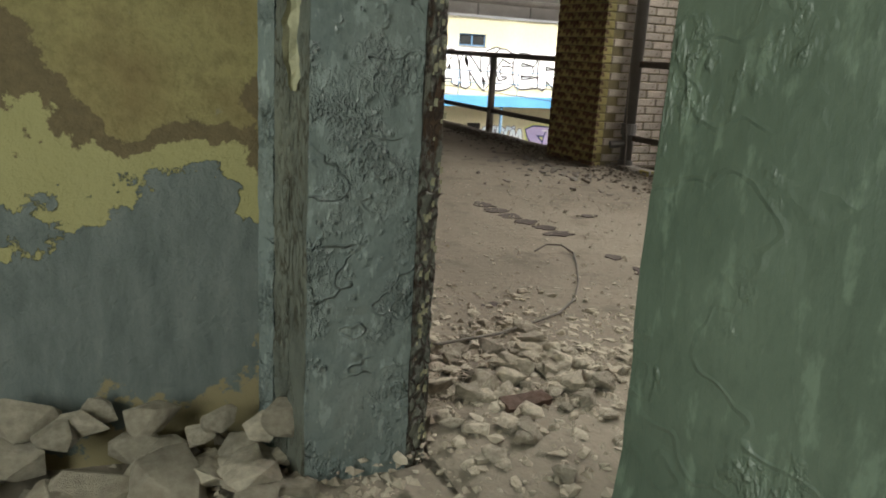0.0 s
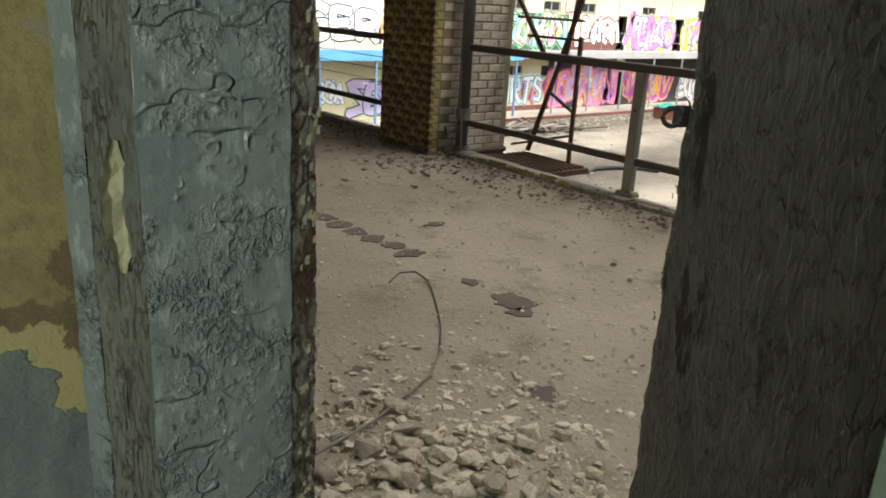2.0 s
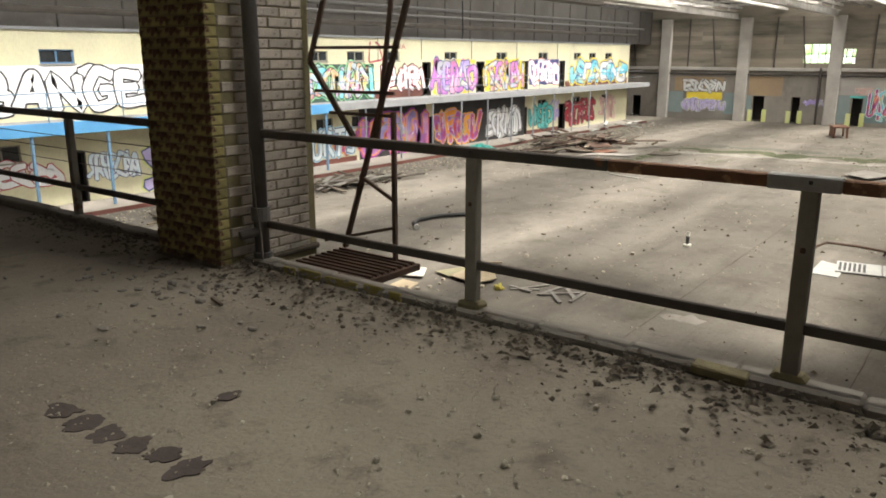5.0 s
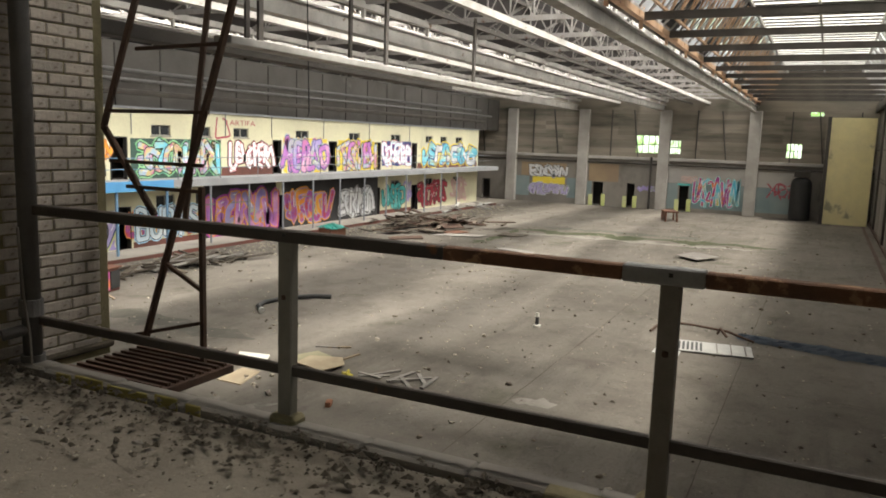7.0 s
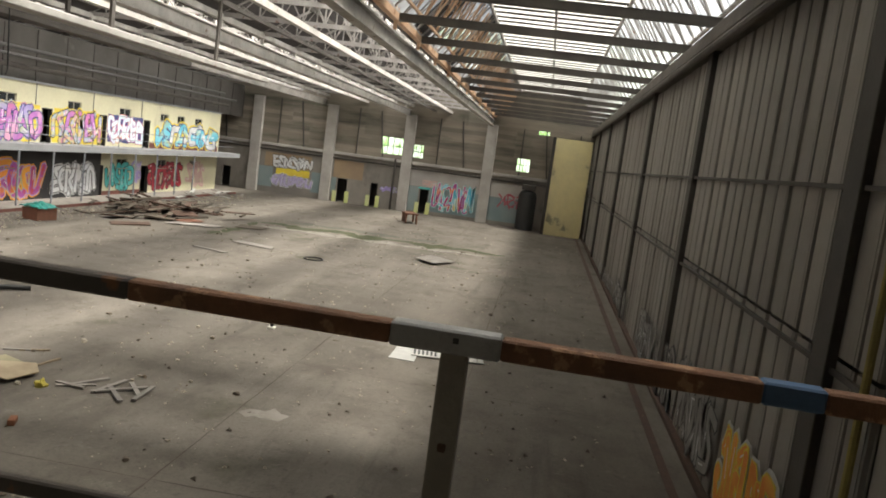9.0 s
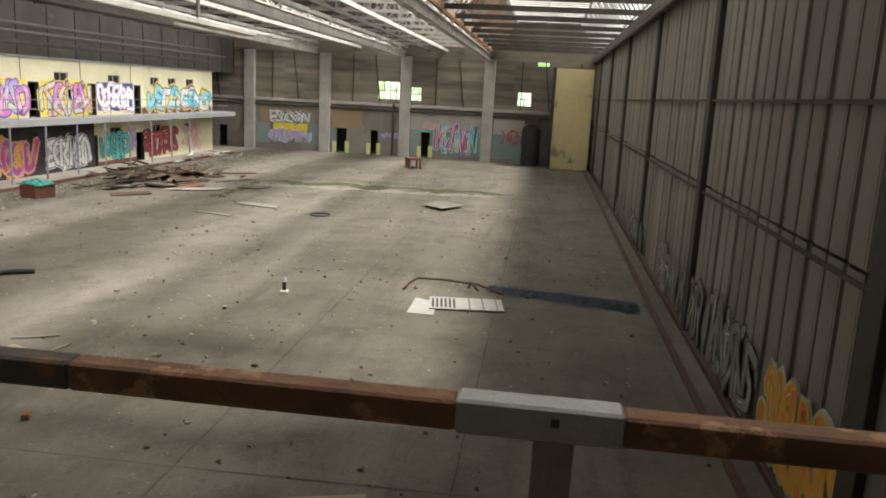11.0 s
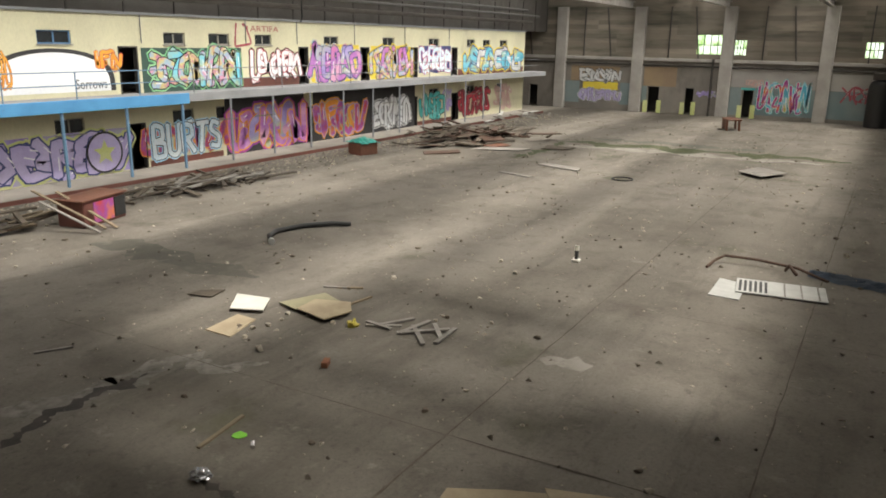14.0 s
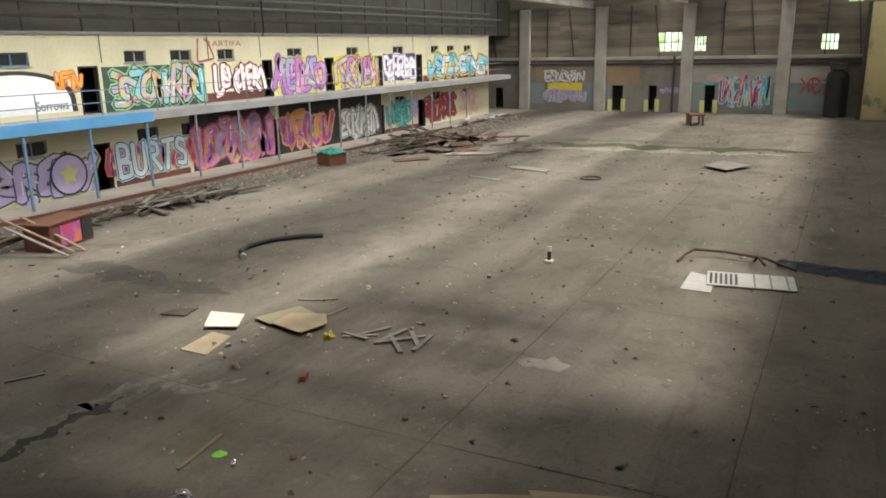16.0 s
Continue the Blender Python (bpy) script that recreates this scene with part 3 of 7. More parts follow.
for i, (y, w) in enumerate([(4.62, 0.1), (4.78, 0.16), (5.0, 0.3), (5.34, 0.22), (5.6, 0.12)]):
    structure("kerb_paint", box((4.4, y, 0.02), (4.414, y + w, 0.085 + 0.01 * (i % 2)), 0.004), plain("yellow_kerb_paint", (0.3, 0.25, 0.07), 0.8, dirt=0.5) if i == 0 else bpy.data.materials["yellow_kerb_paint"], "worn yellow paint on the kerb", "paint")
kb = structure("kerb_block", box((-0.05, -0.13, 0), (0.05, 0.13, 0.05), 0.008), M_MORTAR, "broken buff block set on the kerb", "kerb")
kb.matrix_world = pose(4.4, 2.62, 0.05, 4, 0, 6)
# Never in view; added to keep outside light off the platform's back.
structure("wall_back_unseen", add_box(box((-2.4, 2.8, -0.3), (-2.2, WALL_L, 9)), (-2.4, WALL_R, 2.8), (-2.2, 2.8, 9)), M_FARWALL, "unseen plain wall added to close the back of the platform")
structure("wall_left", box((-2.4, WALL_L, HALL), (FAR + 8, WALL_L + 0.3, 9)), M_FARWALL, "dark side wall behind the gallery rooms")


def joint(a, b, w, name, label):
    a, b = Vector((*a, HALL + 0.004)), Vector((*b, HALL + 0.004))
    n = max(8, int((b - a).length / 0.35))
    side = Vector((a.y - b.y, b.x - a.x, 0)).normalized()
    bm = bmesh.new()
    rows = []
    for i in range(n + 1):
        p = a.lerp(b, i / n) + side * 0.02 * noise.noise(Vector((i * 0.6, a.x, a.y)))
        k = w * (0.25 + 0.75 * abs(noise.noise(Vector((i * 0.31, a.y, 2)))) * 1.6)
        rows.append((bm.verts.new(p - side * k), bm.verts.new(p + side * k)))
    for p, q in zip(rows, rows[1:]):
        bm.faces.new((p[0], q[0], q[1], p[1]))
    bmesh.ops.recalc_face_normals(bm, faces=bm.faces[:])
    return structure(name, bm, M_SOIL, label, "floor joint")


joint((9, 7.22), (66, 7.6), 0.03, "floor_joint_1", "dirt-filled joint in the concrete floor")
joint((12.6, 7.2), (12.8, -1.0), 0.035, "floor_joint_2", "dirt-filled joint in the concrete floor")
joint((19.4, 7.3), (19.2, -1.0), 0.02, "floor_joint_3", "dirt-filled joint in the concrete floor")
joint((9.5, 3.3), (40, 3.4), 0.02, "floor_joint_4", "dirt-filled joint in the concrete floor")
joint((12.6, 7.2), (12.5, 16.0), 0.02, "floor_joint_5", "dirt-filled joint in the concrete floor")


def patch(name, cx, cy, rx, ry, z, material, label, category, seed=0.0, thick=0.004, kind="structure", n=28, rough=0.35):
    pts = []
    for i in range(n):
        a = i * math.tau / n
        k = 1 + rough * noise.noise(Vector((math.cos(a) * 1.7 + seed, math.sin(a) * 1.7, seed)))
        k *= 1 + 0.25 * noise.noise(Vector((math.cos(a) * 6 + seed, math.sin(a) * 6, seed)))
        pts.append((cx + rx * k * math.cos(a), cy + ry * k * math.sin(a)))
    return tagged(part(name, plate(pts, thick, z), material), label, category, kind=kind)




def trail(name, points, w, material, label, category, z=0.003, seed=0.0, wild=0.7):
    """A ragged band lying along points on the hall floor."""
    bm = bmesh.new()
    rows = []
    pts = [Vector(q) for q in points]
    for a, b in zip(pts, pts[1:]):
        n = max(4, int((b - a).length / (w * 0.3)))
        for i in range(n):
            rows.append((a.lerp(b, i / n), (b - a).normalized()))
    rows.append((pts[-1], (pts[-1] - pts[-2]).normalized()))
    verts = []
    for i, (q, d) in enumerate(rows):
        side = Vector((-d.y, d.x))
        taper = min(1.0, 6 * i / len(rows) + 0.15, 6 * (len(rows) - 1 - i) / len(rows) + 0.15)
        ka, kb_ = (max(0.08, 0.5 + wild * (noise.noise(Vector((i * 0.23, seed, k))) + 0.5 * noise.noise(Vector((i * 0.9, seed, k + 3))))) * w * taper for k in (0, 9))
        verts.append((bm.verts.new((q.x + side.x * ka, q.y + side.y * ka, HALL + z)), bm.verts.new((q.x - side.x * kb_, q.y - side.y * kb_, HALL + z))))
    for p, q in zip(verts, verts[1:]):
        bm.faces.new((p[0], p[1], q[1], q[0]))
    bmesh.ops.recalc_face_normals(bm, faces=bm.faces[:])
    return structure(name, bm, material, label, category)


M_DAMP = surface("damp_concrete", (0.075, 0.07, 0.055), (0.1, 0.092, 0.072), 1.2, 20, 0.8, 0.2, stain=(0.15, 0.135, 0.112), amount=0.45, stain_scale=2.5, edge=0.2)
M_PALEDUST = surface("pale_dried_dust", (0.3, 0.28, 0.245), (0.22, 0.2, 0.172), 1.5, 20, 0.95, 0.2, stain=(0.15, 0.133, 0.11), amount=0.5, stain_scale=2.5, edge=0.2)
trail("moss_strip", [(45.0, 18.2), (45.3, 15.0), (45.5, 12.0), (45.8, 9.0), (46.0, 6.0), (46.1, 3.9)], 1.3, M_MOSS, "strip of green moss along a wet floor joint", "moss", 0.006, 1.0, 1.2)
trail("moss_strip", [(37.4, 17.9), (40.5, 17.8), (43.0, 18.0), (45.0, 18.3)], 0.5, M_MOSS, "thin strip of green moss on the wet floor", "moss", 0.007, 2.0, 1.2)
trail("pale_floor_band", [(43.6, 17.5), (43.9, 13.0), (44.3, 9.0), (44.6, 5.0)], 1.1, M_PALEDUST, "pale dried dust beside the mossy joint", "stain", 0.003, 3.0, 1.0)
trail("damp_floor_band", [(47.5, 17.5), (47.6, 13.0), (47.8, 8.0)], 1.2, M_DAMP, "damp concrete beside the mossy joint", "stain", 0.0035, 4.0, 1.0)
trail("damp_floor_band", [(16.4, 20.4), (16.9, 18.4), (16.6, 16.4), (16.6, 14.6)], 1.0, M_DAMP, "damp greenish patch on the concrete", "stain", 0.003, 5.0, 1.0)
trail("pale_floor_band", [(15.8, 7.2), (16.0, 6.3)], 0.5, M_PALEDUST, "pale scuffed spot on the concrete", "stain", 0.003, 8.0, 0.8)

# right wall of ribbed cladding
wall_r = thing("wall_right", "tall wall of grey ribbed cladding sheets", "wall", kind="structure")
SLIT = (31.45, 31.8, 2.5, 3.9)
bm = box((-2.4, WALL_R - 0.35, HALL), (SLIT[0], WALL_R - 0.2, 4.75))
add_box(bm, (SLIT[1], WALL_R - 0.35, HALL), (FAR + 8, WALL_R - 0.2, 4.75))
add_box(bm, (SLIT[0], WALL_R - 0.35, HALL), (SLIT[1], WALL_R - 0.2, SLIT[2]))
add_box(bm, (SLIT[0], WALL_R - 0.35, SLIT[3]), (SLIT[1], WALL_R - 0.2, 4.75))
part("backing", bm, M_CLADPOST_SHADE, wall_r)


def cladding_sheet(w, h):
    bm = bmesh.new()
    prof, x, d = [], 0.0, 0.0
    n = int(w / 0.55)
    for i in range(n):
        x0 = i * w / n
        prof += [(x0, -0.05), (x0 + 0.05, -0.05), (x0 + 0.065, 0.0), (x0 + 0.12, 0.0), (x0 + 0.127, -0.008), (x0 + 0.137, -0.008), (x0 + 0.144, 0.0), (x0 + w / n - 0.015, 0.0)]
    prof.append((w, -0.05))
    lo = [bm.verts.new((x, y, 0)) for x, y in prof]
    hi = [bm.verts.new((x, y, h)) for x, y in prof]
    for i in range(len(prof) - 1):
        bm.faces.new((lo[i], lo[i + 1], hi[i + 1], hi[i]))
    r = bmesh.ops.extrude_face_region(bm, geom=bm.faces[:])
    for v in (g for g in r["geom"] if isinstance(g, bmesh.types.BMVert)):
        v.co.y -= 0.004
    bmesh.ops.recalc_face_normals(bm, faces=bm.faces[:])
    return mesh_of("cladding_sheet", bm)


low, high = cladding_sheet(1.2, 3.45), cladding_sheet(1.2, 4.75)
for me in (low, high):
    me.materials.append(M_CLAD)
for i in range(52):
    x = 4.9 + i * 1.3175
    for me, z in ((low, HALL + 0.12), (high, HALL + 3.62)):
        if i == 20 and me is high:
            continue
        s = part("cladding_sheet", me, None, wall_r)
        s.location = (x, WALL_R - 0.03 + 0.012 * ((i * 7) % 3), z)
for i in range(7):
    x = 1.65 + i * 9.93
    part("wall_column", box((x - 0.24, WALL_R - 0.2, HALL), (x + 0.24, WALL_R + 0.1, 4.7), 0.01), M_CLADPOST_SHADE, wall_r)
for z in (-0.3, 1.75):
    part("girt", box((4.6, WALL_R, z - 0.03), (FAR, WALL_R + 0.05, z + 0.03)), M_CLADPOST_SHADE, wall_r)
part("base_rail", box((4.4, WALL_R - 0.1, HALL), (FAR, WALL_R + 0.12, HALL + 0.14), 0.02), M_IRON, wall_r)
part("eaves_beam", box((-2, WALL_R - 0.25, 4.7), (FAR, WALL_R + 0.35, 5.05), 0.02), M_DARKBEAM, wall_r)
part("gutter_pipe", tube([(4, WALL_R + 0.3, 4.6), (FAR, WALL_R + 0.3, 4.6)], 0.09), M_DARKBEAM, wall_r)
part("conduit", tube([(10.3, WALL_R + 0.08, HALL), (10.3, WALL_R + 0.08, 3.5)], 0.045), surface("yellow_conduit", (0.4, 0.33, 0.1), (0.3, 0.25, 0.09), 3), wall_r, "yellow painted conduit")
structure("floor_channel", box((4.4, WALL_R + 0.45, HALL + 0.001), (FAR, WALL_R + 0.62, HALL + 0.012)), M_IRON, "rusty steel channel set in the floor", "rail")

# ---- roof ----
ceiling_lights = []
SPANS = list(zip((WALL_R,) + VALLEYS, VALLEYS + (WALL_L,)))
X0, X1 = -2.2, FAR


def strip(bm, p, q, r, s, t=0.02):
    """A thin slab between four corners."""
    n = (q - p).cross(s - p).normalized() * t
    vs = [bm.verts.new(c) for c in (p, q, r, s)] + [bm.verts.new(c + n) for c in (p, q, r, s)]
    for f in ((0, 1, 2, 3), (7, 6, 5, 4), (0, 4, 5, 1), (1, 5, 6, 2), (2, 6, 7, 3), (3, 7, 4, 0)):
        bm.faces.new([vs[i] for i in f])


RIDGE = 8.2
NEAR = (9.0, 12.0, -3.0, -3.0)     # rooflight start in each bay; unseen boards before it added to dim the floor

# first bay: a raised flat monitor of alternate pale and dark sheets between two glazed lattice slopes
MON_Z, MON_R, MON_L = 7.6, 0.2, 5.3
bm, solid, dark = bmesh.new(), bmesh.new(), bmesh.new()
pitch = 0.98
for i in range(int((X1 - X0) / pitch)):
    xa = X0 + i * pitch
    lit = xa > 18 or (xa > NEAR[0] and i % 2)      # unseen boards towards the platform, added to dim the near floor
    for y0, y1 in ((MON_R, 2.72), (2.78, MON_L)):
        strip(bm if lit else solid, Vector((xa, y0, MON_Z)), Vector((xa + 0.64, y0, MON_Z)), Vector((xa + 0.64, y1, MON_Z)), Vector((xa, y1, MON_Z)), 0.012)
    add_box(dark if lit else solid, (xa + 0.64, MON_R, MON_Z - 0.03), (xa + pitch, MON_L, MON_Z + 0.02))
for mesh in (bm, solid, dark):
    bmesh.ops.recalc_face_normals(mesh, faces=mesh.faces[:])
s_ = structure("roof_sheets_1", bm, M_ROOFLIGHT, "pale translucent roof sheets", "ceiling")
s_.visible_shadow = False
structure("ceiling_1", solid, M_SHEET_DARK, "dark boarded underside of the roof", "ceiling")
structure("roof_bands_1", dark, M_CLADPOST_SHADE, "dark opaque roof sheets between the pale ones", "ceiling")
bm, solid = bmesh.new(), bmesh.new()
n = 28
for i in range(n):
    xa, xb = X0 + (X1 - X0) * i / n, X0 + (X1 - X0) * (i + 1) / n
    lit = xa > 14
    strip(bm if lit else solid, Vector((xa, WALL_R, 5.3)), Vector((xb - 0.06 * lit, WALL_R, 5.3)), Vector((xb - 0.06 * lit, MON_R, MON_Z)), Vector((xa, MON_R, MON_Z)), 0.01)
    strip(bm if lit and i % 3 else solid, Vector((xa, MON_L, MON_Z)), Vector((xb, MON_L, MON_Z)), Vector((xb, VALLEYS[0], 5.3)), Vector((xa, VALLEYS[0], 5.3)), 0.02)
for mesh in (bm, solid):
    bmesh.ops.recalc_face_normals(mesh, faces=mesh.faces[:])
structure("roof_glazing_1", bm, M_PANE, "dirty glazed slope of the roof", "skylight").visible_shadow = False
structure("ceiling_near_1", solid, M_SHEET_DARK, "dark boarded slope of the roof, its unseen near end added", "ceiling")
bm = bmesh.new()
for y in (MON_R, 2.75, MON_L):
    add_bar(bm, (X0, y, MON_Z - 0.1), (X1, y, MON_Z - 0.1), 0.1, 0.16)
structure("purlins_1", bm, M_TRUSS, "steel purlins under the roof", "beam")
for name, (ya, za), (yb, zb), mat in (("right", (WALL_R + 0.12, 5.4), (MON_R, MON_Z - 0.15), M_TRUSS), ("left", (VALLEYS[0] - 0.25, 5.4), (MON_L, MON_Z - 0.15), M_TRUSS), ("inner", (VALLEYS[0] - 0.9, 5.4), (MON_L + 0.15, MON_Z - 0.15), M_ORANGE)):
    bm = bmesh.new()
    add_bar(bm, (X0, ya, za), (X1, ya, za), 0.07, 0.08)
    for i in range(58):
        x = X0 + i * 1.2
        j = 0.1 * noise.noise(Vector((i * 0.7, ya, 0)))
        add_bar(bm, (x, ya, za), (x + 0.6 + j, yb, zb), 0.045)
        add_bar(bm, (x + 1.2, ya, za), (x + 0.6 + j, yb, zb), 0.045)
        if i % 2:
            add_bar(bm, (x + 0.1, ya, za), (x + 0.1, yb, zb), 0.035)
        add_bar(bm, (x + 0.3, (ya + yb) / 2, (za + zb) / 2), (x + 0.9, (ya + yb) / 2, (za + zb) / 2), 0.03)
    structure(f"slope_lattice_{name}", bm, mat, "light steel lattice along the roof slope", "truss")
for k, (a, b) in enumerate(SPANS):
    if k == 0:
        continue
    ridge = a + (b - a) * 0.28
    low_z = 5.3
    # glazed slope on the right of each ridge, boarded or translucent slope on the left; unseen boards added over the
    # near end
    bm, solid = bmesh.new(), bmesh.new()
    n = 28
    for i in range(n):
        xa, xb = X0 + (X1 - X0) * i / n, X0 + (X1 - X0) * (i + 1) / n - 0.08
        strip(bm if xa > NEAR[k] else solid, Vector((xa, a, low_z)), Vector((xb + (0 if xa > NEAR[k] else 0.08), a, low_z)), Vector((xb + (0 if xa > NEAR[k] else 0.08), ridge, RIDGE)), Vector((xa, ridge, RIDGE)), 0.01)
    for mesh in (bm, solid):
        bmesh.ops.recalc_face_normals(mesh, faces=mesh.faces[:])
    g = structure(f"roof_glazing_{k + 1}", bm, M_PANE, "dirty glazed slope of the roof", "skylight")
    g.visible_shadow = False
    structure(f"ceiling_near_{k + 1}", solid, M_SHEET_DARK, "unseen dark boarding added over the near end", "ceiling")
    bm = bmesh.new()
    rows = 7
    for r in range(rows):
        f0, f1 = r / rows, (r + 1) / rows
        ya, yb = ridge + (b - ridge) * f0, ridge + (b - ridge) * f1
        za, zb = RIDGE + (low_z - RIDGE) * f0, RIDGE + (low_z - RIDGE) * f1
        strip(bm, Vector((X0, ya, za)), Vector((X1, ya, za)), Vector((X1, yb, zb)), Vector((X0, yb, zb)), 0.02)
    bmesh.ops.recalc_face_normals(bm, faces=bm.faces[:])
    structure(f"ceiling_{k + 1}", bm, M_SHEET_DARK, "dark boarded underside of the roof", "ceiling")
    # purlins along the slope
    bm = bmesh.new()
    for r in range(rows + 1):
        y, z = ridge + (b - ridge) * r / rows, RIDGE + (low_z - RIDGE) * r / rows - 0.09
        add_bar(bm, (X0, y, z), (X1, y, z), 0.07, 0.14)
    for r in range(4):
        y, z = a + (ridge - a) * r / 3, low_z + (RIDGE - low_z) * r / 3 - 0.09
        add_bar(bm, (X0, y, z), (X1, y, z), 0.06, 0.12)
    structure(f"purlins_{k + 1}", bm, M_DARKBEAM, "steel purlins under the roof", "beam")


def roof_truss(a, b, material):
    """A lattice truss across one bay, with light double bracing."""
    bm = bmesh.new()
    ridge = a + (b - a) * 0.28
    zt, zb = RIDGE - 0.2, 5.35
    add_bar(bm, (0, a, zb), (0, b, zb), 0.09, 0.16)
    add_bar(bm, (0, a, zb), (0, ridge, zt), 0.07, 0.1)
    add_bar(bm, (0, ridge, zt), (0, b, zb), 0.07, 0.1)
    nn = 9
    last = None
    for i in range(1, nn):
        y = a + (b - a) * i / nn
        z = zb + (zt - zb) * ((y - a) / (ridge - a) if y < ridge else (b - y) / (b - ridge))
        add_bar(bm, (0, y, zb), (0, y, z), 0.045)
        if last:
            add_bar(bm, (0, last[0], zb), (0, y, z), 0.04)
            add_bar(bm, (0, last[0], last[1]), (0, y, zb), 0.03)
        last = (y, z)
    return mesh_of("roof_truss", bm)


for k, (a, b) in enumerate(SPANS):
    if k:
        me = roof_truss(a, b, M_TRUSS)
        me.materials.append(M_TRUSS)
    else:
        tie = add_bar(bmesh.new(), (0, a, 5.25), (0, b - 0.3, 5.25), 0.16, 0.2)
        add_box(tie, (-0.11, a, 5.35), (0.11, b - 0.3, 5.37))
        me = mesh_of("roof_tie", tie)
        me.materials.append(M_DARKBEAM)
    for i in range(18):
        t = tagged(part("roof_truss" if k else "roof_tie", me, None), "lattice steel roof truss, paint flaking" if k else "dark steel tie beam across the roof bay", "truss" if k else "beam", "roof trusses" if k else "roof ties", "structure")
        t.location = (1.2 + i * 3.95, 0, 0)
    if k == 0:
        continue
    # long lattice along the ridge
    ridge = a + (b - a) * 0.28
    bm = bmesh.new()
    add_bar(bm, (X0, ridge, 5.5), (X1, ridge, 5.5), 0.1, 0.12)
    for i in range(36):
        x = X0 + i * 1.975
        add_bar(bm, (x, ridge, 5.5), (x + 0.99, ridge, RIDGE - 0.2), 0.045)
        add_bar(bm, (x + 0.99, ridge, RIDGE - 0.2), (x + 1.975, ridge, 5.5), 0.045)
        add_bar(bm, (x, ridge, 5.5), (x, ridge, RIDGE - 0.2), 0.035)
    structure(f"ridge_lattice_{k + 1}", bm, M_TRUSS, "white lattice girder along the roof ridge", "truss")

for k, y in enumerate(VALLEYS):
    vb = thing(f"valley_beam_{k + 1}", "long steel valley beam under the roof, coloured white as lit from above", "beam", kind="structure")
    bm = box((X0, y - 0.17, 4.42), (X1, y + 0.17, 4.47))
    add_box(bm, (X0, y - 0.02, 4.47), (X1, y + 0.02, 4.85))
    add_box(bm, (X0, y - 0.17, 4.85), (X1, y + 0.17, 4.9))
    part("girder", bm, M_LITBEAM, vb)
    part("gutter", box((X0, y - 0.3, 5.15), (X1, y - 0.12, 5.35)), M_ORANGE if k == 0 else M_LITBEAM, vb, "orange primed gutter side" if k == 0 else "")
    bm = bmesh.new()
    for i in range(18):
        x = 1.2 + i * 3.95
        add_bar(bm, (x, y - 0.2, 4.9), (x, y - 0.2, 5.3), 0.1)
        add_bar(bm, (x - 0.25, y - 0.2, 5.6), (x, y - 0.2, 5.2), 0.05)
        add_bar(bm, (x + 0.25, y - 0.2, 5.6), (x, y - 0.2, 5.2), 0.05)
    part("bracket", bm, M_ORANGE if k == 0 else M_LITBEAM, vb)
for k, y in enumerate((10.9, 18.2, 25.0)):
    structure(f"mid_beam_{k + 1}", box((X0, y - 0.1, 5.0), (X1, y + 0.1, 5.2)), M_LITBEAM, "intermediate roof beam coloured white as lit from above", "beam")
structure("wall_end_gable", box((FAR, WALL_R - 0.3, 4.5), (FAR + 0.3, WALL_L, 9)), M_BOARD, "dark boarded gable above the end wall")
# Unseen near gable, added to close the roof end.
structure("wall_gable_near", box((-2.4, WALL_R - 0.3, 5.0), (-2.2, WALL_L, 9)), M_BOARD, "dark boarded gable")
for k, (a, b) in enumerate(SPANS):
    ridge = a + (b - a) * 0.28
    mid = Vector((40 if k < 3 else 34, (a + ridge) / 2 + 0.2, 6.3))
    if k:
        area_lamp(f"skylight_{k}", mid, mid + Vector((0, 0.75, -1.0)), 50 if k < 3 else 60, 2.0, (0, 2000, 2100, 2500)[k])

# Fill lamp added under the boarded roof to brighten the platform.
area_lamp("skylight_platform", (5.6, 3.4, 6.3), (0.8, 3.2, 3.2), 7.0, 1.6, 400)

# ---- end wall ----
SC = (FAR - 3.72) / (66.8 - 3.72)


def fy(y):
    return 2.57 + (y - 2.57) * SC


def fz(z):
    return 1.64 + (z - 1.64) * SC


LEDGE = fz(0.6)
far = thing("wall_end", "stained rendered end wall with a concrete ledge and boarded upper part", "wall", kind="structure")
DOORS = [(fy(19.0), fy(19.9), fz(-1.65)), (fy(16.3), fy(16.95), fz(-1.65)), (fy(11.9), fy(12.65), fz(-1.6)), (fy(29.5), fy(30.3), fz(-1.9))]
edges = sorted({WALL_R, WALL_L, *[d[0] for d in DOORS], *[d[1] for d in DOORS]})
bm = bmesh.new()
for a, b in zip(edges, edges[1:]):
    top = [d[2] for d in DOORS if abs(d[0] - a) < 1e-6]
    add_box(bm, (FAR, a, top[0] if top else HALL), (FAR + 0.3, b, LEDGE - 0.25))
part("wall", bm, M_FARWALL, far)
part("ledge", box((FAR - 0.3, WALL_R, LEDGE - 0.25), (FAR + 0.3, WALL_L, LEDGE), 0.02), M_COLUMN, far)
part("pipe", tube([(FAR - 0.2, WALL_R, LEDGE - 0.6), (FAR - 0.2, WALL_L, LEDGE - 0.55)], 0.07), M_CLADPOST_SHADE, far)
WINS = [(fy(14.35), fy(16.4), fz(1.0), fz(2.3)), (fy(12.8), fy(13.6), fz(1.0), fz(1.95)), (fy(3.8), fy(4.85), fz(1.1), fz(1.9)), (fy(2.5), fy(3.4), fz(4.2), fz(4.6))]
bh = 0.36
n = int((5.0 - LEDGE) / bh)
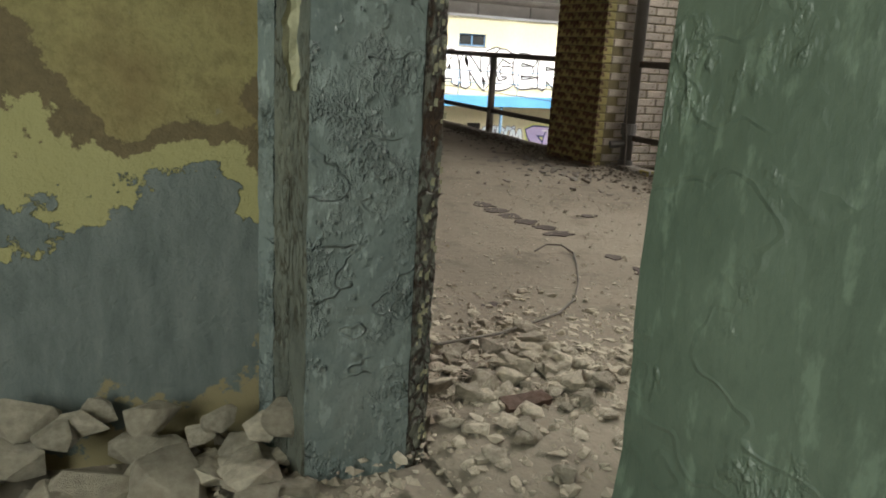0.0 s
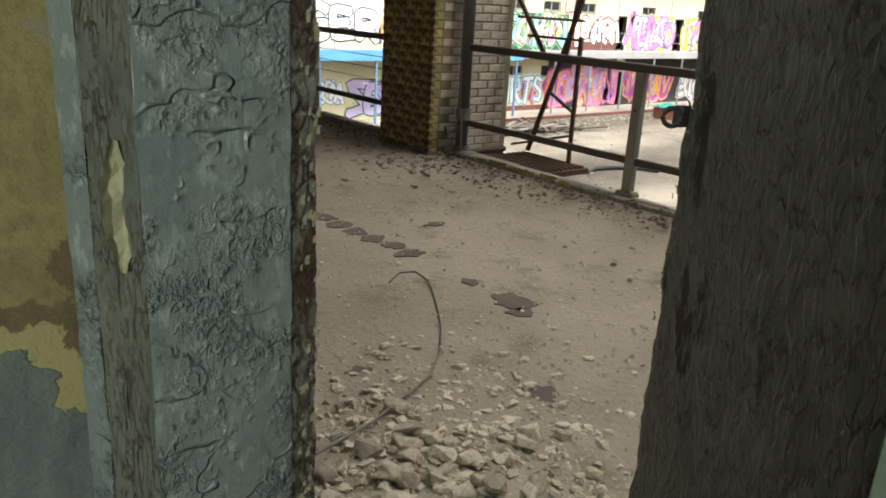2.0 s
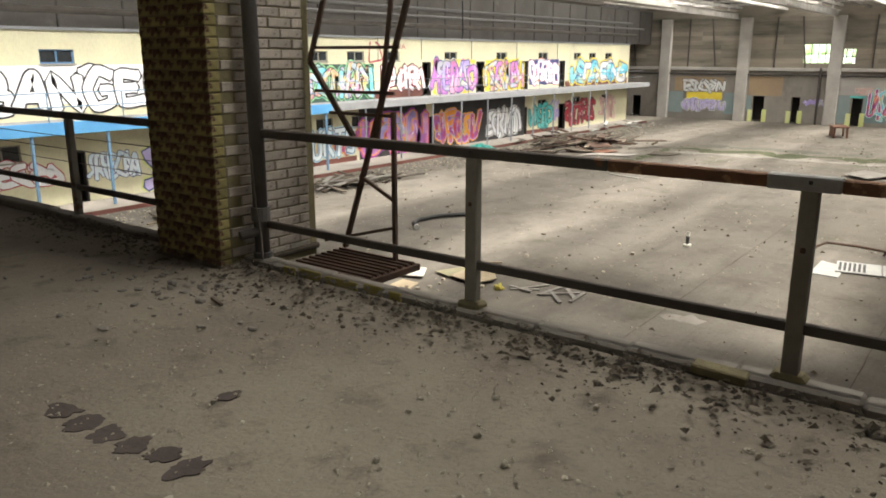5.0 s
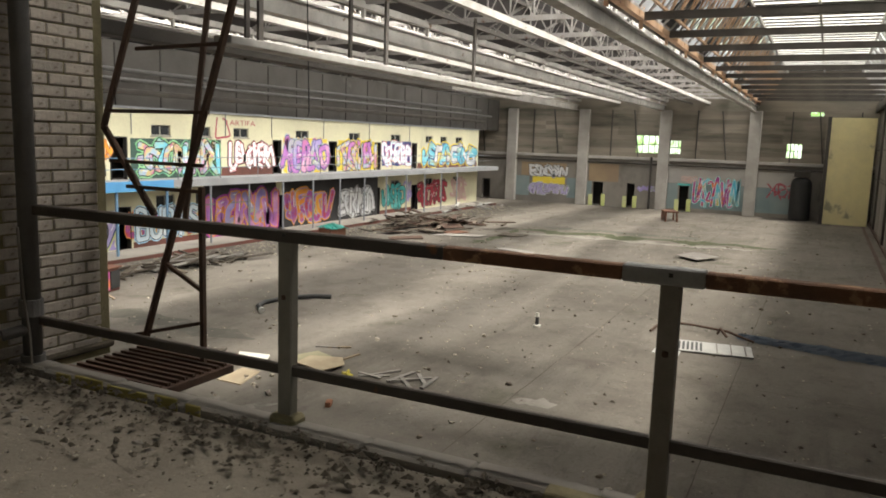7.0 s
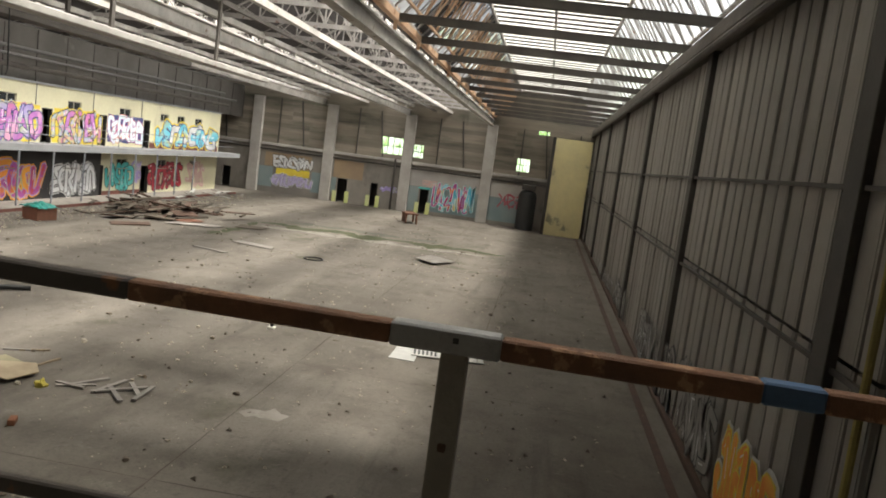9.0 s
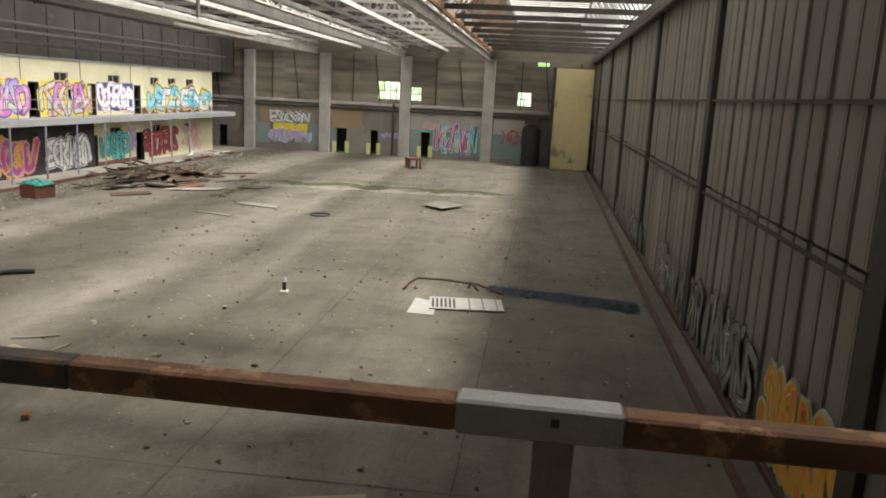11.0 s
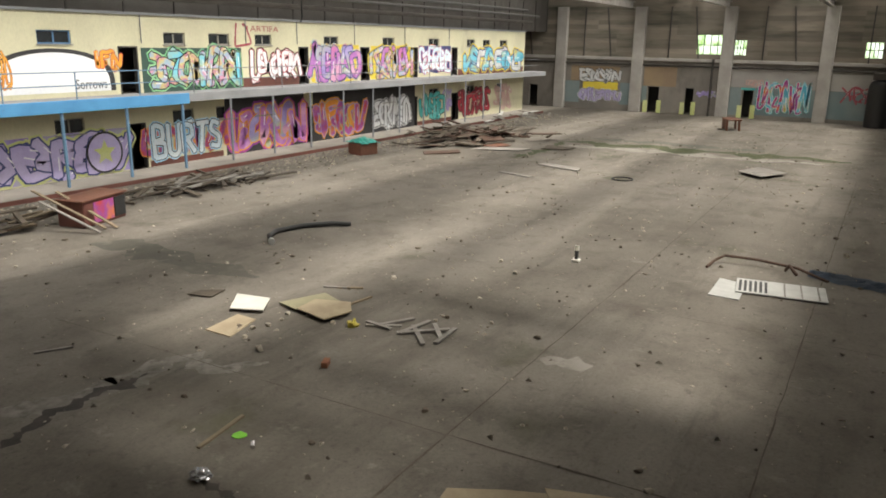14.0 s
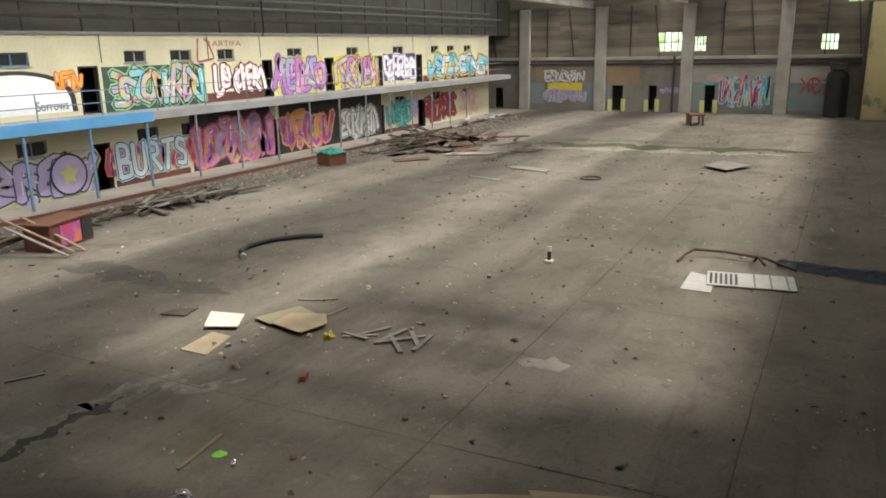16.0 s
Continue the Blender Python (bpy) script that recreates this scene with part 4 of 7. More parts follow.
for r in range(n + 1):
    z0, z1 = LEDGE + r * bh, LEDGE + (r + 1) * bh + 0.01
    cuts = [w for w in WINS if w[2] < (z0 + z1) / 2 < w[3]]
    ys = [WALL_R] + [c for w in sorted(cuts) for c in w[:2]] + [WALL_L]
    for a, b in zip(ys[::2], ys[1::2]):
        while b - a > 1e-3:
            e = min(b, a + 6.5)
            part("board", box((FAR + 0.02 + 0.035 * (r % 2) + 0.02 * random.random(), a, z0), (FAR + 0.12 + 0.01 * (r % 3), e - 0.002, z1)), M_BOARD, far)
            a = e
for y in (27.4, 20.85, 14.05, 7.2):
    part("column", box((FAR - 0.45, fy(y) - 0.45, HALL), (FAR, fy(y) + 0.45, 4.5), 0.03), M_COLUMN, far)
part("downpipe", tube([(FAR - 0.3, fy(15.0), HALL), (FAR - 0.3, fy(15.0), LEDGE)], 0.09), M_CLADPOST_SHADE, far)
bm = bmesh.new()
for w in WINS[:3]:
    for k in range(1, 4):
        add_box(bm, (FAR + 0.05, w[0] + (w[1] - w[0]) * k / 4 - 0.03, w[2] - 0.2), (FAR + 0.1, w[0] + (w[1] - w[0]) * k / 4 + 0.03, w[3] + 0.2))
    add_box(bm, (FAR + 0.052, w[0], (w[2] + w[3]) / 2 - 0.03), (FAR + 0.098, w[1], (w[2] + w[3]) / 2 + 0.03))
part("glazing_bars", bm, M_CLADPOST_SHADE, far)
bm = bmesh.new()
for i in range(14):
    y = WALL_R + 1.2 + i * 2.35
    add_bar(bm, (FAR - 0.1, y, LEDGE), (FAR - 0.1, y + (0.5 if i % 3 == 1 else 0), 4.5), 0.09)
part("stud", bm, M_CLADPOST_SHADE, far)
# Outdoor daylight is put into this backdrop as its own glow.
m_out, nt_, b_ = nodes_of("leafy_backdrop_glow")
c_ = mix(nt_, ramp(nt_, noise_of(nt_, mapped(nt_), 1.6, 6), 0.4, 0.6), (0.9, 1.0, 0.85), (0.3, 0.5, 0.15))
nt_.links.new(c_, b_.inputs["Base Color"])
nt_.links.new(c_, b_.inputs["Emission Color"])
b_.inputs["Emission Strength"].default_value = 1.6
structure("backdrop", box((FAR + 9, -30, HALL - 0.2), (FAR + 9.2, 60, 14)), m_out, "glowing backdrop of foliage and sky seen through the openings", "backdrop")
# Near-black sheets added so the doorways read as unlit.
structure("shade_behind_doors", box((FAR + 2.2, WALL_R, HALL), (FAR + 2.4, WALL_L, LEDGE)), M_CLADPOST_SHADE, "near-black sheet added behind the doors as unlit interior")
structure("shade_over_doors", box((FAR + 0.3, WALL_R, LEDGE - 0.25), (FAR + 2.4, WALL_L, LEDGE - 0.05)), M_CLADPOST_SHADE, "near-black sheet added above the doors as unlit interior", "ceiling")
for a, b, top in DOORS[:3]:
    d = thing("door_screen", "pale green low door screen in the dark opening", "door", (FAR - 0.12, a - 0.25, HALL))
    part("panel", box((0, 0, 0), (0.05, 0.35, 1.0), 0.01), P["star"], d)
    part("panel", box((0, (b - a) + 0.2, 0), (0.05, (b - a) + 0.55, 0.95), 0.01), P["star"], d)
# painted fields on the end wall


def flat(name, material, x, y0, y1, z0, z1, label, category="mural", parent=None):
    return tagged(part(name, box((x, y0, z0), (x + 0.003, y1, z1)), material, parent), label, category)


flat("painted_panel", P["buff"], FAR - 0.006, fy(17.7), fy(20.3), fz(-1.6), fz(-0.1), "ochre painted field on the end wall")
flat("painted_panel", P["dado"], FAR - 0.005, fy(21.4), fy(22.2), fz(-3.2), fz(-1.45), "grey-blue painted dado on the end wall")
flat("painted_panel", P["dado"], FAR - 0.005, fy(25.7), fy(27), fz(-3.2), fz(-1.45), "grey-blue painted dado on the end wall")
flat("painted_panel", P["dado"], FAR - 0.005, fy(20.0), fy(20.5), fz(-2.9), fz(-1.62), "grey-blue painted dado on the end wall")
flat("painted_panel", P["wallwhite"], FAR - 0.005, fy(7.6), fy(13.6), fz(-1.4), fz(0.1), "whitewashed field on the end wall")
flat("painted_panel", P["wallwhite"], FAR - 0.005, fy(3.2), fy(6.7), fz(-1.4), fz(-0.2), "whitewashed field on the end wall")
flat("painted_panel", P["dado"], FAR - 0.005, fy(12.75), fy(13.6), fz(-3.5), fz(-1.42), "grey-blue painted dado on the end wall")
flat("painted_panel", P["dado"], FAR - 0.005, fy(3.2), fy(11.85), fz(-3.4), fz(-1.42), "grey-blue painted dado on the end wall")
flat("painted_panel", P["buff"], FAR - 0.006, fy(22.3), fy(26.5), fz(-1.4), fz(-0.2), "ochre painted field on the end wall")
flat("painted_panel", P["yellow"], FAR - 0.007, fy(22.4), fy(25.4), fz(-2.05), fz(-1.45), "yellow painted band on the end wall")
flat("painted_panel", P["teal"], FAR - 0.007, fy(11.8), fy(12.8), fz(-1.58), fz(-1.42), "turquoise strip over the doorway")
# yellow lit box room and dark tank in the corner
yb = thing("corner_enclosure", "tall yellow panel enclosure in the far corner, front coloured as lit", "enclosure", (FAR - 3.0, -1.0, HALL))
# Light is put into the front's pale yellow and left off the near-black side.
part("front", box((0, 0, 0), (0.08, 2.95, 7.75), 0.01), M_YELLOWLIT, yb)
part("side", box((0.08, 2.85, 0), (3.0, 2.95, 7.75), 0.01), M_CLADPOST_SHADE, yb, "side panel coloured dark, away from the light")
part("edge_post", box((-0.08, 2.9, 0), (0.1, 3.15, 7.8), 0.01), M_CLADPOST_SHADE, yb)
tk = thing("storage_tank", "black upright tank with a domed top", "tank", (FAR - 1.2, 3.55, HALL))
bm = bmesh.new()
prof = [(0.75, 0), (0.75, 2.6), (0.72, 2.9), (0.6, 3.12), (0.35, 3.25), (0.0, 3.28)]
rings = [[bm.verts.new((r * math.cos(a * math.tau / 20), r * math.sin(a * math.tau / 20), z)) for a in range(20)] for r, z in prof[:-1]]
for p, q in zip(rings, rings[1:]):
    for i in range(20):
        bm.faces.new((p[i], p[(i + 1) % 20], q[(i + 1) % 20], q[i]))
bm.faces.new(rings[-1])
part("body", bm, M_RUBBER, tk, smooth=True)
part("collar", box((-0.5, -0.55, 3.28), (0.5, 0.55, 3.75), 0.05), M_CLADPOST_SHADE, tk)

# ---- gallery building ----
GX0, GX1 = 4.4, 61.0
WALK_Z, FASCIA = -0.62, 0.32
BASE = HALL + 0.16
UP_DOORS = [(23.9, 24.8), (34.3, 35.05), (39.45, 40.3), (44.6, 45.4), (49.6, 50.4)]
LOW_DOORS = [(14.4, 15.0), (24.1, 24.9), (34.6, 35.3), (39.7, 40.5), (44.5, 45.4), (49.7, 50.7)]
UP_WINS = [(11.1, 12.3), (13.8, 15.0), (20.7, 22.0), (26.1, 27.2), (28.5, 29.7), (31.3, 32.4), (36.3, 37.5), (41.6, 42.8), (46.7, 48.0), (51.7, 52.8), (54.1, 55.2), (56.8, 58.0)]
LOW_WINS = [(11.6, 12.8), (21.0, 22.2), (26.3, 27.4), (28.7, 29.9), (31.1, 32.4), (36.5, 37.6), (41.6, 42.8), (46.8, 48.0), (51.8, 53.0), (56.5, 57.6)]


def front_wall(z0, z1, doors, door_top, wins, w0, w1):
    """Wall with door and window openings cut through it."""
    bm = bmesh.new()
    xs = sorted({GX0, GX1, *[c for d in doors for c in d], *[c for w in wins for c in w]})
    for a, b in zip(xs, xs[1:]):
        m = (a + b) / 2
        if any(d[0] < m < d[1] for d in doors):
            add_box(bm, (a, MEZZ, door_top), (b, MEZZ + 0.2, z1))
        elif any(w[0] < m < w[1] for w in wins):
            add_box(bm, (a, MEZZ, z0), (b, MEZZ + 0.2, w0))
            add_box(bm, (a, MEZZ, w1), (b, MEZZ + 0.2, z1))
        else:
            add_box(bm, (a, MEZZ, z0), (b, MEZZ + 0.2, z1))
    return bm


gal = thing("gallery_building", "two-storey cream painted room block covered in graffiti", "building", kind="structure")
UZ1 = 2.35
part("wall", front_wall(WALK_Z, UZ1, UP_DOORS, 1.18, UP_WINS, 1.25, 1.72), M_CREAM, gal)
part("wall", front_wall(HALL, WALK_Z - FASCIA, LOW_DOORS, -1.78, LOW_WINS, -1.95, -1.38), M_CREAM, gal)
part("end_wall", box((GX1, MEZZ, HALL), (GX1 + 0.2, WALL_L, UZ1)), M_CREAM, gal)
part("roof", box((GX0, MEZZ - 0.08, UZ1), (GX1 + 0.3, WALL_L, UZ1 + 0.1)), M_SLAB, gal)
part("walkway", box((GX0, WALK, WALK_Z - FASCIA), (GX1 + 1.5, MEZZ + 0.2, WALK_Z)), M_SLAB, gal, "grey concrete walkway slab")
# Near-black slab and added partition put the rooms' darkness into colour.
part("floor_slab", box((GX0, MEZZ + 0.2, WALK_Z - 0.2), (GX1, WALL_L, WALK_Z)), M_CLADPOST_SHADE, gal)
part("fascia", box((GX0, WALK - 0.05, WALK_Z - FASCIA - 0.08), (26.0, WALK - 0.002, WALK_Z + 0.02), 0.01), M_BLUE, gal, "sky blue painted fascia")
part("shade_partition", box((GX0, MEZZ + 1.6, HALL), (GX1, MEZZ + 1.7, UZ1)), M_CLADPOST_SHADE, gal)
part("plinth", box((GX0, WALK - 0.55, HALL), (GX1, MEZZ, BASE), 0.02), M_FARWALL, gal)
part("plinth_edge", box((GX0, WALK - 0.58, HALL), (GX1, WALK - 0.552, BASE - 0.01)), M_REDOX, gal, "red oxide painted kerb edge")
for x0, x1, z0, z1 in [(30.4, 34.3, WALK_Z, -0.2), (50.5, 61, WALK_Z, -0.25), (25.0, 29.0, BASE, BASE + 0.25), (45.4, 49.7, BASE, BASE + 0.25)]:
    part("skirting_band", box((x0, MEZZ - 0.004, z0), (x1, MEZZ - 0.0005, z1)), M_REDOX, gal)
for i in range(16):
    x = 15.2 + i * 2.62
    blue = x < 26
    p = tagged(part("walkway_post", tube([(x, WALK + 0.04, HALL), (x, WALK + 0.04, WALK_Z - FASCIA)], 0.05 if not blue else 0.06), M_BLUEPOST if blue else M_POSTGREY), "slim blue steel post under the walkway" if blue else "slim grey steel post under the walkway", "post", "walkway posts", "structure")
for x in (10.0, 12.6):
    tagged(part("walkway_post", tube([(x, WALK + 0.04, HALL), (x, WALK + 0.04, WALK_Z - FASCIA)], 0.06), M_BLUEPOST), "slim blue steel post under the walkway", "post", "walkway posts", "structure")
wr = thing("walkway_railing", "thin blue-grey pipe railing along the walkway", "railing", kind="structure")
for x in [8 + i * 2.62 for i in range(20)]:
    part("post", tube([(x, WALK + 0.05, WALK_Z), (x, WALK + 0.05, WALK_Z + 0.95)], 0.022, 6), M_BLUEPOST if x < 26 else M_POSTGREY, wr)
for z in (0.5, 0.95):
    part("rail", tube([(GX0, WALK + 0.05, WALK_Z + z), (26.0, WALK + 0.05, WALK_Z + z)], 0.02, 6), M_BLUEPOST, wr)
    part("rail", tube([(26.0, WALK + 0.05, WALK_Z + z), (GX1, WALK + 0.05, WALK_Z + z)], 0.02, 6), M_POSTGREY, wr)


def gallery_window(x0, x1, z0, z1, blue):
    w = thing("window", ("small blue-framed" if blue else "small pale-framed") + " window with dark dirty panes", "window", (x0, MEZZ + 0.06, z0), group="gallery windows", kind="structure")
    wd, ht = x1 - x0, z1 - z0
    bm = box((0, 0, 0), (wd, 0.06, 0.05))
    for lo, hi in [((0, 0, ht - 0.05), (wd, 0.06, ht)), ((0, 0, 0.05), (0.05, 0.06, ht - 0.05)), ((wd - 0.05, 0, 0.05), (wd, 0.06, ht - 0.05)), ((wd / 2 - 0.03, 0, 0.05), (wd / 2 + 0.03, 0.06, ht - 0.05))]:
        add_box(bm, lo, hi)
    part("window_frame", bm, M_BLUEFRAME if blue else M_FRAME, w)
    for i in range(2):
        a = 0.05 + i * (wd / 2 - 0.02)
        part("pane", box((a, 0.025, 0.05), (a + wd / 2 - 0.08, 0.035, ht - 0.05)), M_GLASS_DARK, w)
    part("window_sill", box((-0.05, -0.1, -0.05), (wd + 0.05, 0.02, 0.0)), M_FRAME, w)


for i, (a, b) in enumerate(UP_WINS):
    gallery_window(a, b, 1.25, 1.72, i in (0, 1, 2))
for i, (a, b) in enumerate(LOW_WINS):
    gallery_window(a, b, -1.95, -1.38, False)
# Frame and leaf are near-black: the doorway's shade is put into colour.
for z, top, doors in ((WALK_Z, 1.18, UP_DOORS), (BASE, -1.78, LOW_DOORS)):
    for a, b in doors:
        d = thing("open_door", "doorway with frame and inner leaf coloured near-black as shade", "door", (a, MEZZ, z), group="gallery doors", kind="structure")
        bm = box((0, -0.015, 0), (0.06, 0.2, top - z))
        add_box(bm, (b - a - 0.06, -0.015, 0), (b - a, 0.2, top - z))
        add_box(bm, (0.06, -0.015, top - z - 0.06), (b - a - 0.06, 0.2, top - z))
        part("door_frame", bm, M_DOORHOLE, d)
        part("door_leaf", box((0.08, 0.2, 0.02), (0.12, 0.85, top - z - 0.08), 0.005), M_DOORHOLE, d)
for x in (25.0, 30.7, 34.2, 38.9, 43.9, 49.2):
    tagged(part("conduit_pipe", tube([(x, MEZZ - 0.03, 1.3), (x, MEZZ - 0.03, UZ1)], 0.02, 6), M_POSTGREY), "thin grey conduit on the cream wall", "pipe", kind="structure")
# hangings above the gallery: pipes and old duct
for z, y, r in ((3.0, 28.2, 0.12), (3.45, 27.6, 0.08), (3.9, 28.6, 0.1)):
    structure("service_pipe", tube([(6, y, z), (62, y, z + 0.1)], r), M_DARKBEAM if r > 0.1 else M_PIPE, "long dusty service pipe above the gallery", "pipe")
structure("wall_upper_band", box((4.4, MEZZ + 0.9, UZ1 + 0.1), (FAR, MEZZ + 1.0, 5.2)), M_DARKPANEL, "grey panelled wall set back above the gallery")
bm = bmesh.new()
for i in range(26):
    add_box(bm, (5 + i * 2.5, MEZZ + 0.86, UZ1 + 0.1), (5.06 + i * 2.5, MEZZ + 0.9, 5.1))
structure("upper_ribs", bm, M_CLADPOST_SHADE, "dark ribs on the upper side wall", "trim")

# ---- graffiti ----


def lay(name, bm, material, parent):
    """Paint a thin film: give flat faces 1.5 mm of body."""
    r = bmesh.ops.extrude_face_region(bm, geom=bm.faces[:])
    for v in (g for g in r["geom"] if isinstance(g, bmesh.types.BMVert)):
        v.co.y += 0.0012
    bmesh.ops.recalc_face_normals(bm, faces=bm.faces[:])
    return tagged(part(name, bm, material, parent), kind="stuff")


LETTERS = {
    "A": [[(0, 0), (0.42, 1), (0.62, 1), (1, 0)], [(0.2, 0.34), (0.8, 0.34)]],
    "B": [[(0.1, 0), (0.06, 1), (0.75, 0.95), (0.78, 0.6), (0.2, 0.52)], [(0.2, 0.5), (0.95, 0.42), (0.9, 0.04), (0.1, 0)]],
    "E": [[(0.95, 0.92), (0.1, 0.98), (0.05, 0.02), (1, 0.08)], [(0.1, 0.5), (0.75, 0.52)]],
    "G": [[(0.95, 0.85), (0.4, 1), (0.05, 0.5), (0.35, 0), (0.95, 0.12), (0.92, 0.45), (0.55, 0.45)]],
    "K": [[(0.08, 0), (0.05, 1)], [(0.1, 0.42), (0.95, 1.02)], [(0.35, 0.6), (1.02, -0.02)]],
    "N": [[(0.06, 0), (0.08, 1), (0.9, 0.02), (0.95, 1)]],
    "O": [[(0.5, 1), (0.05, 0.7), (0.1, 0.2), (0.55, 0), (0.95, 0.35), (0.9, 0.8), (0.5, 1)]],
    "R": [[(0.08, 0), (0.06, 1), (0.8, 0.96), (0.86, 0.6), (0.2, 0.5)], [(0.35, 0.5), (1.0, -0.03)]],
    "S": [[(0.92, 0.88), (0.35, 1), (0.08, 0.7), (0.85, 0.4), (0.75, 0.03), (0.02, 0.1)]],
    "T": [[(0, 0.95), (1, 0.98)], [(0.5, 0.95), (0.48, -0.02)]],
    "U": [[(0.05, 1), (0.1, 0.15), (0.5, 0), (0.88, 0.15), (0.95, 1)]],
    "W": [[(0, 1), (0.22, 0), (0.5, 0.7), (0.76, 0), (1, 1)]],
    "Z": [[(0.05, 0.95), (0.95, 0.92), (0.08, 0.06), (1.0, 0.05)]],
}


def ribbon(bm, pts, w, y, spur=0.25):
    """A fat brush line through points, rounded along its bends and pointed at its ends."""
    ps = [Vector(q) for q in pts]
    ends = [ps[0] * 2 - ps[1]] + ps + [ps[-1] * 2 - ps[-2]]
    line = []
    for i in range(1, len(ends) - 2):
        a, b, c, d = ends[i - 1:i + 3]
        for j in range(5):
            t = j / 5
            k = 0.5 * (2 * b + (c - a) * t + (2 * a - 5 * b + 4 * c - d) * t * t + (3 * b - a - 3 * c + d) * t ** 3)
            line.append(b.lerp(c, t).lerp(k, 0.55))
    line.append(ps[-1])
    rows = []
    for i, q in enumerate(line):
        d = (line[min(i + 1, len(line) - 1)] - line[max(i - 1, 0)]).normalized()
        side = Vector((-d.y, d.x)) * w / 2 * (1.08 if i in (0, len(line) - 1) else 0.97)
        rows.append((bm.verts.new((q.x + side.x, y, q.y + side.y)), bm.verts.new((q.x - side.x, y, q.y - side.y))))
    for a, b in zip(rows, rows[1:]):
        bm.faces.new((a[0], a[1], b[1], b[0]))
    for (u, v), q, o in ((rows[0], line[0], line[1]), (rows[-1], line[-1], line[-2])):
        d = (q - o).normalized() * w * spur
        bm.faces.new((u, v, bm.verts.new((q.x + d.x, y, q.y + d.y))))


def piece(label, x0, x1, z0, z1, fill, line, count, seed, glow=None, back=None, fat=0.3, plane=None, word=None, second=None):
    """A wall piece: a painted ground, an outer glow, then fat overlapping letters, each with its own outline."""
    y = plane if plane is not None else MEZZ
    g = thing("graffiti_piece", label, "graffiti", (x0, y, z0), group="wall graffiti")
    rnd = random.Random(seed)
    w, h = x1 - x0, z1 - z0
    if back:
        bm = bmesh.new()
        pts = []
        for i in range(48):
            a = i * math.tau / 48
            sx, sz = math.cos(a), math.sin(a)
            k = 1 / max(abs(sx), abs(sz)) * (0.93 + 0.1 * rnd.random())
            pts.append((w / 2 + sx * k * w * 0.53, -0.004, h / 2 + sz * k * h * 0.53))
        bm.faces.new([bm.verts.new(q) for q in pts])
        lay("ground_coat", bm, P[back], g)
    shapes = list(word) if word else [rnd.choice("ABEGKNORSUWZ") for _ in range(int(count * 1.8))]
    cw = w / len(shapes)
    fw = min(cw * (1.0 if word else 1.45), h * 0.7) * fat * (1.0 if word else 1.05)
    letters = []
    for i, ch in enumerate(shapes):
        lean, lift = rnd.uniform(-0.18, 0.22), rnd.uniform(-0.05, 0.05) * h
        big = 1.0 if word else 1.75
        ww, hh = cw * big * rnd.uniform(0.86, 1.02) - fw * 0.5, h * rnd.uniform(0.8, 0.96) - fw
        ox, oz = cw * i + (cw - ww) / 2, (h - hh) / 2 + lift
        wob = 0.0 if word else 0.19
        turn, flip = (False, False) if word else (rnd.random() < 0.5, rnd.random() < 0.5)
        letters.append([[(ox + ww * ((1 - u if flip else u) + lean * (v - 0.5) + rnd.uniform(-wob, wob)), min(h * 0.97, max(h * 0.03, oz + hh * ((1 - v if turn else v) + rnd.uniform(-wob, wob))))) for u, v in stroke_] for stroke_ in LETTERS[ch]])
    for _ in range(max(1, count // 2)):
        cx, cz = rnd.uniform(0.05, 0.95) * w, rnd.choice((0.08, 0.9)) * h
        letters.insert(0, [[(cx, cz), (cx + rnd.uniform(-0.3, 0.3) * cw, cz + rnd.uniform(-0.1, 0.1) * h), (cx + rnd.uniform(-0.7, 0.7) * cw, cz + rnd.uniform(-0.12, 0.12) * h)]])
    if glow:
        bm = bmesh.new()
        for i, strokes in enumerate(letters):
            for j, st_ in enumerate(strokes):
                ribbon(bm, st_, fw * 1.9, -0.0065 - (i * 3 + j) * 0.00005, 0.4)
        lay("outer_glow", bm, P[glow], g)
    edge, body, body2, shine = bmesh.new(), bmesh.new(), bmesh.new(), bmesh.new()
    for i, strokes in enumerate(letters):
        for j, st_ in enumerate(strokes):
            ribbon(edge, st_, fw * 1.36, -0.010 - i * 0.0026 - j * 0.0001, 0.35)
            ribbon(body2 if second and (i + j) % 3 == 1 else body, st_, fw, -0.0114 - i * 0.0026 - j * 0.0001, 0.22)
            (ax, az), (bx, bz) = st_[0], st_[1]
            ribbon(shine, [(ax + (bx - ax) * 0.15 + fw * 0.2, az + (bz - az) * 0.15 + fw * 0.15), (ax + (bx - ax) * 0.55 + fw * 0.2, az + (bz - az) * 0.55 + fw * 0.15)], fw * 0.13, -0.0129 - i * 0.0026 - j * 0.0001)
    lay("outline", edge, P[line], g)
    lay("letter_fill", body, P[fill], g)
    if second:
        lay("letter_fill", body2, P[second], g)
    else:
        body2.free()
    lay("highlight", shine, P["white"], g)
    return g


